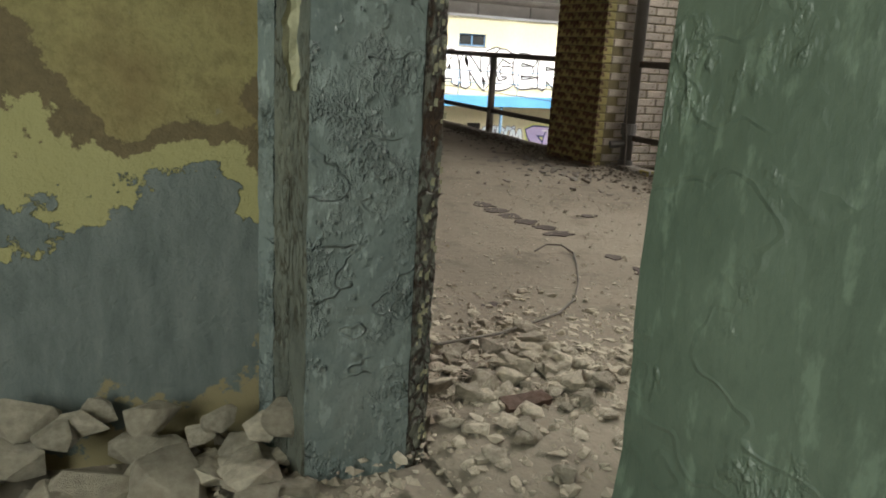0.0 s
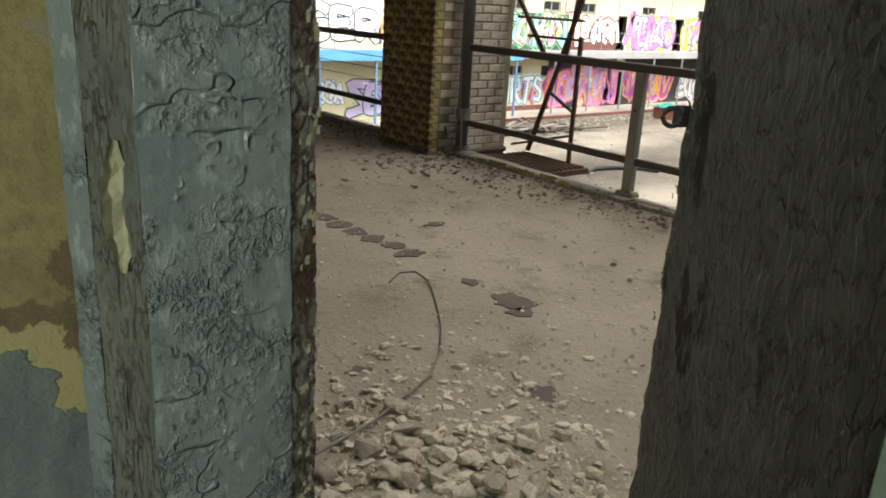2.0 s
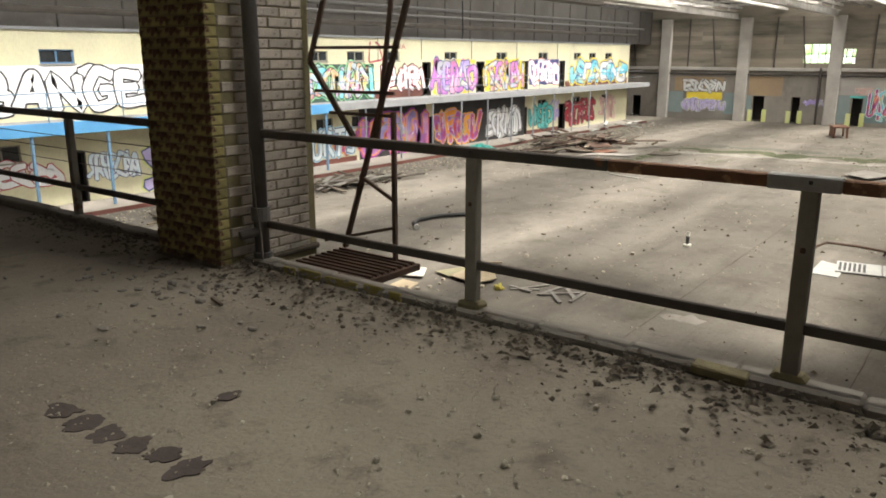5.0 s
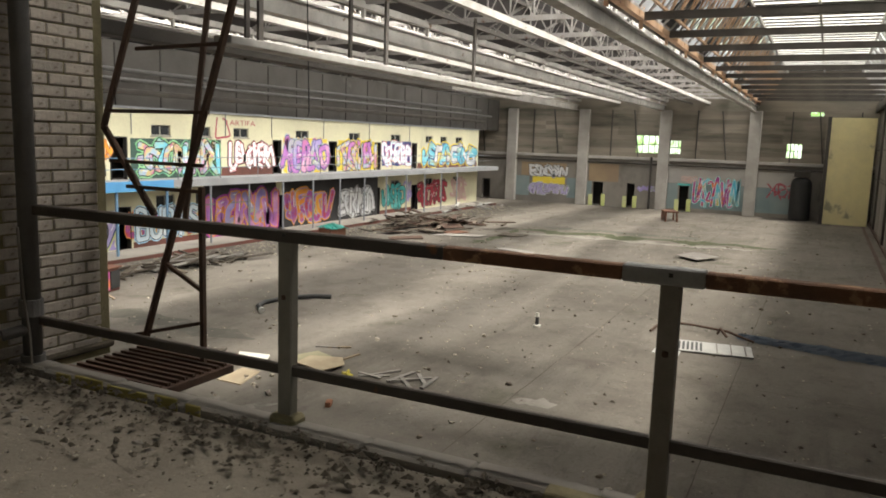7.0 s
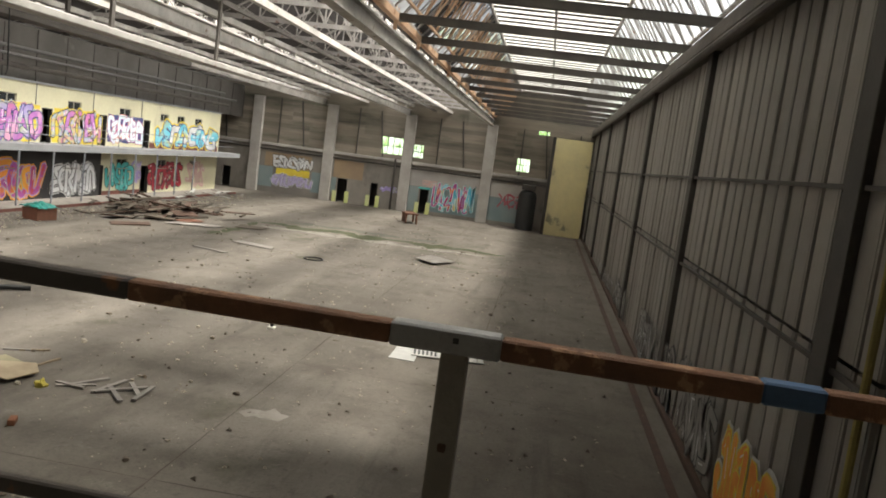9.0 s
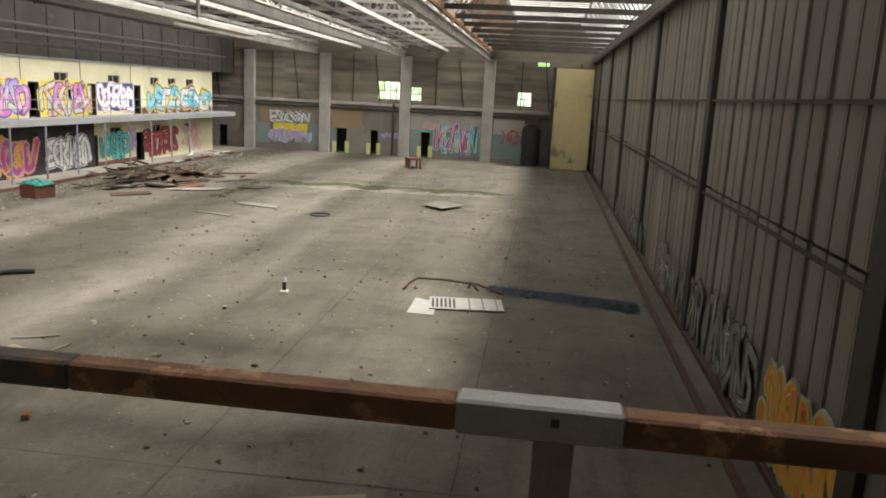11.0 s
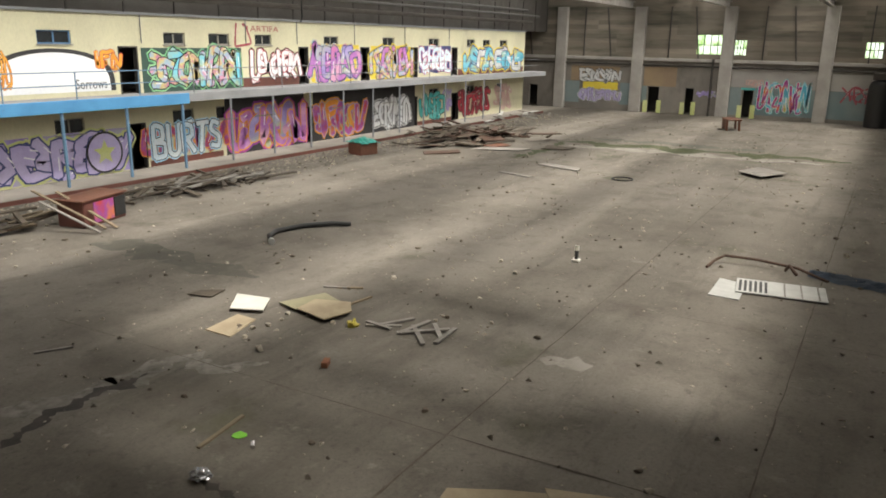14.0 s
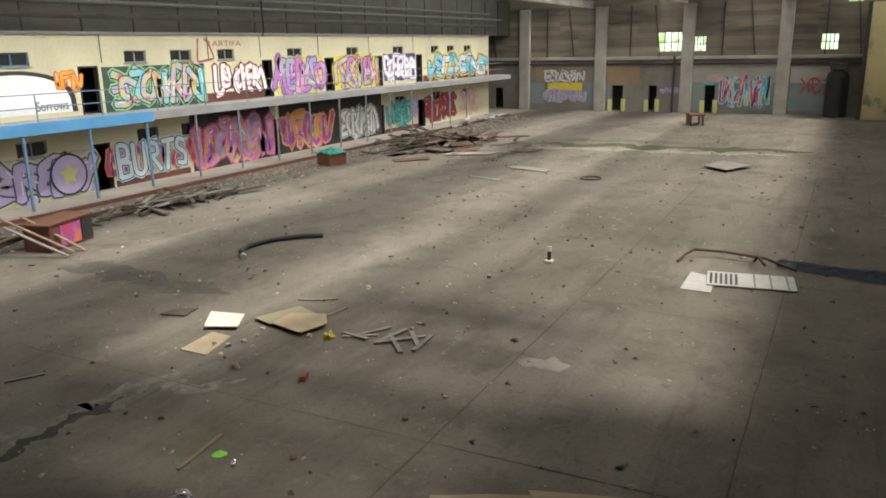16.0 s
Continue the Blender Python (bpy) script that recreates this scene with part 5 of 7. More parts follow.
def lettering(body, label, x0, x1, z0, z1, fill, line, width=0.035, glow=None, shear=0.0, parent_y=None):
    """Sprayed block letters that can be read."""
    y = MEZZ if parent_y is None else parent_y
    g = thing("graffiti_lettering", label, "graffiti", (x0, y, z0), group="wall graffiti")
    lo = hi = None
    for name, mat, off, d in (("letter_fill", fill, 0.0, -0.012), ("outline", line, width, -0.009), ("outer_glow", glow, 0.075, -0.006)):
        if not mat:
            continue
        cu = bpy.data.curves.new(name, "FONT")
        cu.body, cu.size, cu.offset, cu.shear, cu.extrude, cu.resolution_u = body, 1.0, off, shear, 0.0006, 3
        tmp = bpy.data.objects.new(name, cu)
        scene.collection.objects.link(tmp)
        me = bpy.data.meshes.new_from_object(tmp.evaluated_get(bpy.context.evaluated_depsgraph_get()))
        bpy.data.objects.remove(tmp)
        co = np.empty(len(me.vertices) * 3)
        me.vertices.foreach_get("co", co)
        co = co.reshape(-1, 3)
        if lo is None:
            lo, hi = co.min(0)[:2], co.max(0)[:2]
        wdt, hgt = hi[0] - lo[0], hi[1] - lo[1]
        out = np.stack([(co[:, 0] - lo[0]) / wdt * (x1 - x0), d - co[:, 2], (co[:, 1] - lo[1]) / hgt * (z1 - z0)], 1)
        me.vertices.foreach_set("co", out.ravel())
        me.materials.clear()
        part(name, me, P[mat], g)
    return g


def field(material, x0, x1, z0, z1, label, d=0.003):
    return tagged(part("painted_field", box((x0, MEZZ - d, z0), (x1, MEZZ - 0.0004, z1)), material), label, "painted wall")


field(P["white"], 6.0, 18.9, -0.1, 1.2, "white painted field on the upper gallery wall")
piece("huge white rounded letters with black outlines", 11.6, 18.8, -0.55, 1.15, "white", "black", 1, 3, fat=0.3, word="BANGER")
piece("orange tag on the cream upper wall", 18.9, 19.6, -0.3, 1.0, "orange", "black", 3, 4)
# white balloon shape
wb = thing("graffiti_balloon", "large white rounded shape with black shading", "graffiti", (0, MEZZ, 0), group="wall graffiti")
for name, mat, k, d in (("shadow", "black", 1.0, -0.005), ("fill", "white", 0.91, -0.008)):
    bm = bmesh.new()
    pts = [(19.0, -0.5), (23.5, -0.5)] + [(21.2 + 2.5 * math.cos(a * math.pi / 16) ** 1 * (1 if k == 1 else k) if a <= 16 else 0, -0.45 + 1.55 * k * math.sin(a * math.pi / 16) ** 0.6) for a in range(0, 17)]
    bm.faces.new([bm.verts.new((x, d, z)) for x, z in pts[2:]])
    lay(name, bm, P[mat], wb)
lettering("Sorrows", "small black handwritten tag on white", 22.0, 23.3, -0.35, 0.0, "black", None, 0.0, parent_y=MEZZ - 0.01)
piece("orange flames beside a dark doorway", 23.0, 23.9, 0.3, 1.05, "orange", "red", 2, 9)
field(M_DKGREEN, 24.95, 30.4, WALK_Z, 1.12, "dark green painted field on the upper wall")
piece("pink and blue wildstyle letters with green edges", 25.4, 30.1, -0.5, 1.1, "candy", "black", 5, 21, glow="green", fat=0.34, second="cyan")
piece("white and red bubble letters with black tags", 31.1, 34.2, -0.3, 1.05, "white", "red", 4, 33, glow="black")
piece("pink letters on a yellow ground", 35.3, 39.2, -0.55, 1.25, "pink", "navy", 4, 41, glow="candy", back="yellow", fat=0.34, second="purple")
piece("pink and yellow letters", 40.5, 44.5, -0.55, 1.2, "candy", "black", 4, 55, glow="yellow", back="yellow", fat=0.34, second="pink")
piece("pale letters on a navy ground", 45.6, 49.4, -0.35, 1.25, "sky", "crimson", 4, 61, back="navy", fat=0.3)
piece("blue and ochre letters", 51.5, 60.3, -0.45, 1.2, "cyan", "navy", 5, 71, glow="yellow", fat=0.34, second="silver")
lettering("ARTIFA", "small crimson tag on cream paint", 31.0, 32.9, 1.85, 2.1, "tag", None, 0.0)
piece("small crimson tag on cream paint", 30.2, 30.8, 1.2, 2.2, "tag", "tag", 1, 5, fat=0.1)
# lower storey
piece("red and white letters", 9.6, 13.8, -2.9, -1.9, "white", "red", 4, 81)
piece("blue outlined tag on cream", 15.1, 17.0, -2.9, -1.9, "sky", "navy", 4, 83, fat=0.34)
piece("lilac letters on a purple and green ground", 17.6, 23.9, -3.5, -1.95, "lilac", "navy", 5, 85, back="purple", fat=0.34, glow="star")
st = thing("graffiti_star", "lime star in a dark ring", "graffiti", (22.9, MEZZ - 0.035, -2.75), group="wall graffiti")
bm = bmesh.new()
bm.faces.new([bm.verts.new((0.8 * math.cos(a * math.tau / 24), -0.018, 0.8 * math.sin(a * math.tau / 24))) for a in range(24)])
lay("ring", bm, P["black"], st)
bm = bmesh.new()
bm.faces.new([bm.verts.new((0.72 * math.cos(a * math.tau / 24), -0.021, 0.72 * math.sin(a * math.tau / 24))) for a in range(24)])
lay("disc", bm, P["lilac"], st)
bm = bmesh.new()
bm.faces.new([bm.verts.new(((0.5, 0.22)[i % 2] * math.sin(i * math.tau / 10), -0.024, (0.5, 0.22)[i % 2] * math.cos(i * math.tau / 10))) for i in range(10)])
lay("star", bm, P["star"], st)
piece("red and orange splashes behind blue letters", 25.0, 29.0, -3.2, -2.0, "crimson", "orange", 3, 91, fat=0.3)
piece("pale blue angular letters with black edges", 25.1, 28.9, -3.45, -1.8, "sky", "black", 1, 92, glow="paleblue", fat=0.27, plane=MEZZ - 0.025, word="BURTS")
field(M_BLACK, 29.2, 34.6, BASE, -1.0, "black painted field on the lower wall")
field(M_BLACK, 35.3, 45.1, BASE, -1.0, "black painted field on the lower wall")
piece("pink and purple letters with orange edges", 29.5, 34.4, -3.5, -1.4, "pink", "orange", 4, 101, glow="magenta", fat=0.36, second="purple")
piece("red and purple letters with orange edges", 35.5, 39.6, -3.4, -1.6, "crimson", "purple", 4, 111, glow="orange", fat=0.34, second="orange")
piece("white and silver letters on black", 40.8, 44.4, -3.4, -1.6, "white", "black", 4, 121, glow="silver", fat=0.34)
piece("teal letters on cream paint", 45.9, 48.6, -3.3, -1.6, "teal", "black", 3, 131, fat=0.34)
piece("small purple tag on cream paint", 48.7, 49.6, -2.9, -1.5, "purple", "lilac", 2, 133, fat=0.34)
piece("dark red letters on cream paint", 50.8, 55.2, -3.4, -1.5, "red", "black", 4, 141, fat=0.34)
piece("faded rose letters on cream", 56.2, 58.9, -3.3, -1.5, "rose", "rose", 3, 151, fat=0.3)


def far_piece(label, y0, y1, z0, z1, fill, line, count, seed, glow=None, back=None, fat=0.3, second=None):
    g = piece(label, 0, y1 - y0, z0, z1, fill, line, count, seed, glow, back, fat, None, None, second)
    g.matrix_world = pose(FAR - 0.006, y1, z0, 0, 0, -90)
    return g


far_piece("white bubble letters with black outlines on the end wall", fy(22.3), fy(25.6), fz(-1.45), fz(-0.4), "silver", "black", 4, 201, fat=0.3)
far_piece("purple and white letters on the end wall", fy(22.3), fy(25.6), fz(-3.0), fz(-2.0), "lilac", "black", 5, 203, glow="white", fat=0.3)
far_piece("red, white and blue letters on the end wall", fy(8.1), fy(11.5), fz(-3.2), fz(-0.85), "crimson", "white", 5, 211, glow="teal", fat=0.3, second="cyan")
far_piece("faded pink tag on the end wall", fy(11.3), fy(12.4), fz(-1.3), fz(-0.8), "rose", "rose", 3, 213, fat=0.2)
far_piece("purple tag on the end wall", fy(14.6), fy(16.0), fz(-2.3), fz(-1.8), "purple", "purple", 2, 215, fat=0.4)
far_piece("red tag on the end wall", fy(4.0), fy(5.8), fz(-2.2), fz(-1.0), "tag", "tag", 3, 217, fat=0.15)


def side_piece(label, x0, x1, z0, z1, fill, line, count, seed, glow=None, back=None, fat=0.3, second=None):
    g = piece(label, 0, x1 - x0, z0, z1, fill, line, count, seed, glow, back, fat, None, None, second)
    g.matrix_world = pose(x1, WALL_R + 0.03, z0, 0, 0, 180)
    return g


for i, (x0, x1, z1) in enumerate([(15.6, 19.2, -2.0), (19.9, 22.6, -2.2), (23.2, 26.4, -2.3), (30.5, 34.5, -2.6), (36, 45, -2.9)]):
    side_piece("white and black bubble letters low on the cladding", x0, x1, HALL + 0.2, z1, "dull", "black", 4, 300 + i * 7, glow="black" if i % 2 else None, fat=0.26)
side_piece("orange and yellow flames sprayed on the cladding", 11.6, 14.9, -3.5, -2.1, "orange", "yellow", 6, 411, glow="silver", fat=0.42)

# ---- the small room and its doorway ----
ROOM_H = 2.7
yw0, yw1 = Vector((0.30, 2.085)), Vector((-2.0, 2.42))       # yellow wall
ux = (yw0 - yw1).normalized()
wall = rough_panel((yw1.x, yw1.y, -0.02), (ux.x, ux.y, 0), (0, 0, 1), (yw0 - yw1).length, ROOM_H, 0.14, 110, 110, 0.006, 3.0)
structure("wall_yellow", wall, M_PLASTER, "plastered wall, yellow above a flaking grey-blue dado")
pw = rough_panel((0.27, 0.82, -0.02), (0, -1, 0), (0, 0, 1), 1.95, ROOM_H, 0.28, 60, 90, 0.006, 5.0, 0.004, 7.0)
structure("wall_green", pw, M_GREEN, "wall face in thick green-grey gloss paint")
# Back and left walls are unseen, added to close the room to outside light.
structure("wall_room_back", box((-2.06, -1.25, 0), (0.55, -1.13, ROOM_H)), M_PLASTER, "unseen plastered room wall in yellow and grey-blue")
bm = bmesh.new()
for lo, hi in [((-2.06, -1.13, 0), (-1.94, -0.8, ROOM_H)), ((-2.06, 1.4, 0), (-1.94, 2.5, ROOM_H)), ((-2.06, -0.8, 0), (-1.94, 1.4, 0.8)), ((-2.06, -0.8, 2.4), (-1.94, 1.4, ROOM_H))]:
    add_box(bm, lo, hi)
structure("wall_room_left", bm, M_PLASTER, "unseen plastered room wall with an added window opening")
# Window out of view, added so a lamp can light the room.
wf = thing("added_window_room", "unseen window frame added behind the starting point", "window", (-2.03, -0.8, 0.8), kind="structure")
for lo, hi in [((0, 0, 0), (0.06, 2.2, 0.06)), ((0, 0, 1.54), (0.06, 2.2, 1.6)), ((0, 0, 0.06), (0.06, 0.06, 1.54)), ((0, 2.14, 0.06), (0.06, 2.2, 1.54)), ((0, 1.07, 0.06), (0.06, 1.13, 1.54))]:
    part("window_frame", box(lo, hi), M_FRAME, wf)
# Fill lamp in the added opening, brightens wall and jamb.
area_lamp("window_daylight", (-1.92, -0.25, 1.6), (0.3, 1.5, 0.9), 1.1, 1.4, 30, (0.95, 1.0, 0.86))
# Unseen ceiling, added to close the room.
bm = bmesh.new()
bm.faces.new([bm.verts.new((x, y, ROOM_H)) for x, y in ((-2.1, -1.25), (0.56, -1.25), (0.56, 2.25), (-2.1, 2.6))])
r = bmesh.ops.extrude_face_region(bm, geom=bm.faces[:])
for v in (g for g in r["geom"] if isinstance(g, bmesh.types.BMVert)):
    v.co.z += 0.12
bmesh.ops.recalc_face_normals(bm, faces=bm.faces[:])
structure("ceiling", bm, M_FARWALL, "unseen stained plaster ceiling closing the small room", "ceiling")
bm = add_bar(bmesh.new(), (0.41, 0.82, 2.42), (0.41, 1.9, 2.42), 0.28, 0.56)
structure("lintel", bm, M_TRIM, "painted lintel over the doorway", "lintel")

jb = thing("door_jamb", "door jamb in thick wrinkled blue-grey paint with a rusty edge", "door frame", kind="structure")
part("face", rough_panel((0.272, 1.893, -0.01), (1, -0.02, 0), (0, 0, 1), 0.255, 2.15, 0.12, 30, 190, 0.0065, 9.0, 0.004, 3.0), M_JAMB, jb)
part("return", rough_panel((0.252, 1.972, -0.01), (0.24, -0.97, 0), (0, 0, 1), 0.078, 2.15, 0.02, 6, 150, 0.004, 12.0, 0.004, 9.0), M_TRIM, jb, "yellowed side of the jamb")
part("rusty_edge", rough_panel((0.533, 1.886, -0.01), (1, 0.3, 0), (0, 0, 1), 0.055, 2.15, 0.03, 8, 240, 0.006, 26.0, 0.007, 13.0), M_RUST_EDGE, jb, "rusted steel edge with flaking paint")
# Solid near-black strip puts the gap's shade into colour.
part("gap_strip", box((0.527, 1.892, 0), (0.533, 1.93, 2.1)), M_CLADPOST_SHADE, jb, "near-black strip for the shaded gap beside the steel edge")
part("reveal", box((0.53, 1.94, 0), (0.585, 2.2, 2.15)), M_RUST_EDGE, jb)
part("architrave", rough_panel((0.232, 2.03, -0.01), (0.35, -0.93, 0), (0, 0, 1), 0.058, 2.15, 0.03, 5, 160, 0.006, 14.0, 0.006, 17.0), M_TRIM, jb, "split grey-green wooden trim")
part("bead", rough_panel((0.205, 2.075, -0.01), (0.5, -0.86, 0), (0, 0, 1), 0.05, 2.15, 0.03, 4, 160, 0.004, 14.0, 0.004, 19.0), M_JAMB, jb)
part("backing", box((0.27, 2.0, 0), (0.53, 2.2, 2.6)), M_TRIM, jb)


def flakes(name, count, place, size, material, label, seed):
    """Curled chips of paint standing off a surface."""
    rnd = random.Random(seed)
    bm = bmesh.new()
    for _ in range(count):
        p, n = place(rnd)
        s = size * (0.35 + rnd.random())
        t = n.cross(Vector((0, 0, 1))).normalized()
        up = Vector((0, 0, 1))
        k = 0.35 + 0.5 * rnd.random()
        pts = []
        for v in (-1, 0, 1):
            for u in (-1, 0, 1):
                curl = (u * u + v * v) * 0.22 * k
                jit = 0.25 * (rnd.random() - 0.5)
                pts.append(bm.verts.new(p + t * (u + jit) * s * 0.5 + up * (v + jit) * s * 0.8 + n * (0.002 + s * curl * (1 if v < 1 else 1.6))))
        for v in range(2):
            for u in range(2):
                i = v * 3 + u
                bm.faces.new((pts[i], pts[i + 1], pts[i + 4], pts[i + 3]))
    return tagged(part(name, bm, material, None), label, "paint flakes", kind="stuff")


flakes("paint_flakes", 160, lambda r: (Vector((0.28 + 0.23 * r.random(), 1.883, 0.05 + 1.9 * r.random() ** 0.7)), Vector((0, -1, 0))), 0.007, M_FLAKE_BLUE, "curling blue-grey paint chips on the jamb", 5)
flakes("paint_flakes", 130, lambda r: (Vector((0.54 + 0.04 * r.random(), 1.882 + 0.01 * r.random(), 0.05 + 1.9 * r.random())), Vector((0.3, -0.95, 0)).normalized()), 0.009, M_FLAKE, "pale paint chips on the rusty edge", 6)
# one large peeled strip of cream paint beside the trim
bm = bmesh.new()
rows = []
for i in range(15):
    z = 0.92 + i * 0.0155
    w = 0.022 * math.sin(math.pi * (i + 0.6) / 15.2) + 0.003
    c = 0.006 * noise.noise(Vector((i * 0.6, 0, 4)))
    rows.append([bm.verts.new((0.248 + c + u * w, 1.955 - 0.012 - 0.012 * u * u + 0.004 * noise.noise(Vector((i, u, 0))), z)) for u in (-1, -0.3, 0.4, 1)])
for a, b in zip(rows, rows[1:]):
    for i in range(3):
        bm.faces.new((a[i], a[i + 1], b[i + 1], b[i]))
tagged(part("peeled_paint_strip", bm, M_FLAKE), "long strip of cream paint peeling off the trim", "paint flakes", kind="stuff")

# open door leaf
leaf0, leaf1 = Vector((0.565, 0.883)), Vector((1.32, 1.638))
ld = (leaf1 - leaf0).normalized()
door = thing("door_leaf", "open wooden door in crazed dark green and brown paint", "door")
part("face", rough_panel((leaf1.x, leaf1.y, 0.03), (-ld.x, -ld.y, 0), (0, 0, 1), (leaf1 - leaf0).length, 2.0, 0.05, 90, 180, 0.009, 8.0, 0.006, 31.0), M_LEAF, door)
pts = [(1.227 + 0.018 * math.cos(a * math.tau / 16) * 0.75, 1.613 - 0.018 * math.cos(a * math.tau / 16) * 0.65, 1.175 + 0.018 * math.sin(a * math.tau / 16)) for a in range(17)]
part("ring", tube(pts, 0.0055, 6), M_RUBBER, door, "black iron ring of the latch")
part("latch_plate", box((1.238, 1.598, 1.155), (1.268, 1.622, 1.198), 0.004), M_RUBBER, door)
flakes("paint_flakes", 260, lambda r: ((lambda q: (Vector((leaf0.x + (leaf1.x - leaf0.x) * q - 0.004, leaf0.y + (leaf1.y - leaf0.y) * q + 0.004, 0.1 + 1.7 * r.random())), Vector((-ld.y, ld.x, 0))))(r.random())), 0.012, surface("dark_paint_flake", (0.06, 0.07, 0.056), (0.045, 0.048, 0.04), 20, 80, 0.5, 0.2), "dark green paint chips on the open door", 8)

# ---- platform: railing, pillar, ladder ----


def rusty_rail(name, y0, y1, z, w, h, material, parent, label=""):
    bm = box((RAIL_X - w / 2, y0, z - h), (RAIL_X + w / 2, y1, z), 0.006)
    return part(name, bm, material, parent, label)


rl = thing("guard_railing", "steel guard railing with rusty top rail and flat posts", "railing")
rusty_rail("top_rail", -1.15, 1.36, 1.03, 0.06, 0.06, M_RUSTY, rl, "rusty brown top rail")
rusty_rail("top_rail", 1.36, 1.52, 1.032, 0.061, 0.062, plain("blue_rail_patch", (0.06, 0.12, 0.22)), rl, "short blue painted stretch of rail")
rusty_rail("top_rail", 1.52, 2.21, 1.03, 0.06, 0.06, M_RUSTY, rl)
rusty_rail("sleeve", 2.21, 2.52, 1.036, 0.067, 0.069, M_GREYPAINT, rl, "grey primed joint sleeve")
rusty_rail("top_rail", 2.52, 3.3, 1.03, 0.06, 0.06, M_RUSTY, rl)
rusty_rail("top_rail", 3.3, 6.0, 1.03, 0.06, 0.06, M_STEEL, rl, "dark brown painted top rail")
rusty_rail("mid_rail", -1.15, 6.0, 0.36, 0.03, 0.055, M_STEEL, rl)
for y in (0.53, 2.335, 4.15):
    bm = box((RAIL_X - 0.03, y - 0.038, 0.04), (RAIL_X - 0.02, y + 0.038, 0.97), 0.003)
    add_box(bm, (RAIL_X - 0.02, y - 0.038, 0.04), (RAIL_X + 0.03, y - 0.028, 0.97))
    part("post", bm, M_POST, rl)
    part("bolt", box((RAIL_X - 0.04, y - 0.012, 0.69), (RAIL_X - 0.03, y + 0.012, 0.715), 0.004), M_IRON, rl)
    part("bolt", box((RAIL_X - 0.036, y - 0.008, 1.0), (RAIL_X - 0.033, y + 0.008, 1.016)), M_RUBBER, rl)
    part("foot", box((RAIL_X - 0.06, y - 0.08, 0.02), (RAIL_X + 0.06, y + 0.08, 0.11), 0.02), M_MORTAR, rl)
rl2 = thing("guard_railing", "steel guard railing beyond the brick pillar", "railing")
rusty_rail("top_rail", 6.95, 22, 1.03, 0.06, 0.06, M_STEEL, rl2)
rusty_rail("mid_rail", 6.95, 22, 0.36, 0.03, 0.055, M_STEEL, rl2)
for y in (8.75, 10.5, 12.25, 14.0, 15.75, 17.5, 19.25, 21.0):
    part("post", box((RAIL_X - 0.03, y - 0.038, 0.04), (RAIL_X + 0.03, y + 0.038, 0.97), 0.006), M_POST, rl2)
for i in range(3):
    tagged(part("hanging_wire", tube([(RAIL_X + 0.05, 6.9 + j * 1.3, 0.55 + i * 0.12) for j in range(0, 11)], 0.004, 4), M_WIRE), "thin fence wire between the posts", "wire", kind="structure")

# brick pillar: yellow face towards the room, whitewashed faces beside the pipe
PX0, PX1, PY0, PY1 = 4.2, 5.16, 6.16, 6.95
pil = thing("pillar", "brick pillar, yellow washed on one side and whitewashed on the other", "pillar", kind="structure")
part("core", box((PX0 + 0.012, PY0 + 0.012, -0.05), (PX1, PY1, 5.4)), M_MORTAR, pil)
stretcher = mesh_of("brick", box((0, 0, 0), (0.215, 0.1, 0.065), 0.006))
header = mesh_of("brick", box((0, 0, 0), (0.1025, 0.1, 0.065), 0.006))
yel = [stretcher.copy(), header.copy()]
for me in yel:
    me.materials.append(M_BRICK)
for me in (stretcher, header):
    me.materials.append(M_BRICK_W)
brick_jobs = []
for c in range(44):
    z = 0.02 + c * 0.075
    y = PY0 + (0.0 if c % 2 else -0.1125)
    while y < PY1 - 0.02:
        if y >= PY0 - 0.001:
            L = min(0.215, PY1 - y)
            brick_jobs.append((yel[0] if L > 0.2 else yel[1], PX0 + random.uniform(-0.004, 0.004) + 0.1, y, z, 90))
        else:
            brick_jobs.append((yel[1], PX0 + 0.1, PY0, z, 90))
        y += 0.225
    x = PX0 + (0.1025 if c % 2 else 0.01)
    x = PX0 + (0.11 if c % 2 else 0.225)
    while x < PX1 - 0.1:
        brick_jobs.append((stretcher if x + 0.215 <= PX1 else header, x, PY0 + random.uniform(-0.004, 0.004), z, 0))
        x += 0.225
part("soot_band", box((PX0 - 0.02, PY0 - 0.02, 0.0), (PX1 + 0.02, PY1 + 0.02, 0.05), 0.015), M_SOIL, pil, "heaped dirt round the foot")
pp = thing("drain_pipe", "grey cast iron downpipe beside the brick pillar", "pipe", (4.5, 6.05, 0))
part("pipe", tube([(0, 0, 0), (0, 0, 5.4)], 0.055, 14), M_PIPE, pp, smooth=True)
for z in (0.02, 0.36, 2.2):
    part("collar", tube([(0, 0, z), (0, 0, z + 0.1)], 0.07, 14), M_PIPE, pp)
part("branch", tube([(-0.02, 0, 0.28), (-0.16, 0.05, 0.26)], 0.035, 10), M_PIPE, pp)
part("cable", tube([(-0.08, -0.02, 0.9), (-0.075, -0.04, 0.5), (-0.05, -0.05, 0.25), (-0.06, -0.07, 0.05)], 0.008, 6), M_WIRE, pp)

# ladder cage outside the railing
lt = thing("steel_ladder", "rusty steel ladder frame leaning outside the railing", "ladder")
for a, b in (((5.1, 4.62, 3.3), (5.1, 5.78, 0.08)), ((5.3, 5.5, 3.6), (5.1, 6.1, 1.5)), ((5.1, 6.1, 1.5), (5.1, 5.66, 0.95))):
    part("stringer", add_bar(bmesh.new(), a, b, 0.036, 0.03), M_IRON, lt)
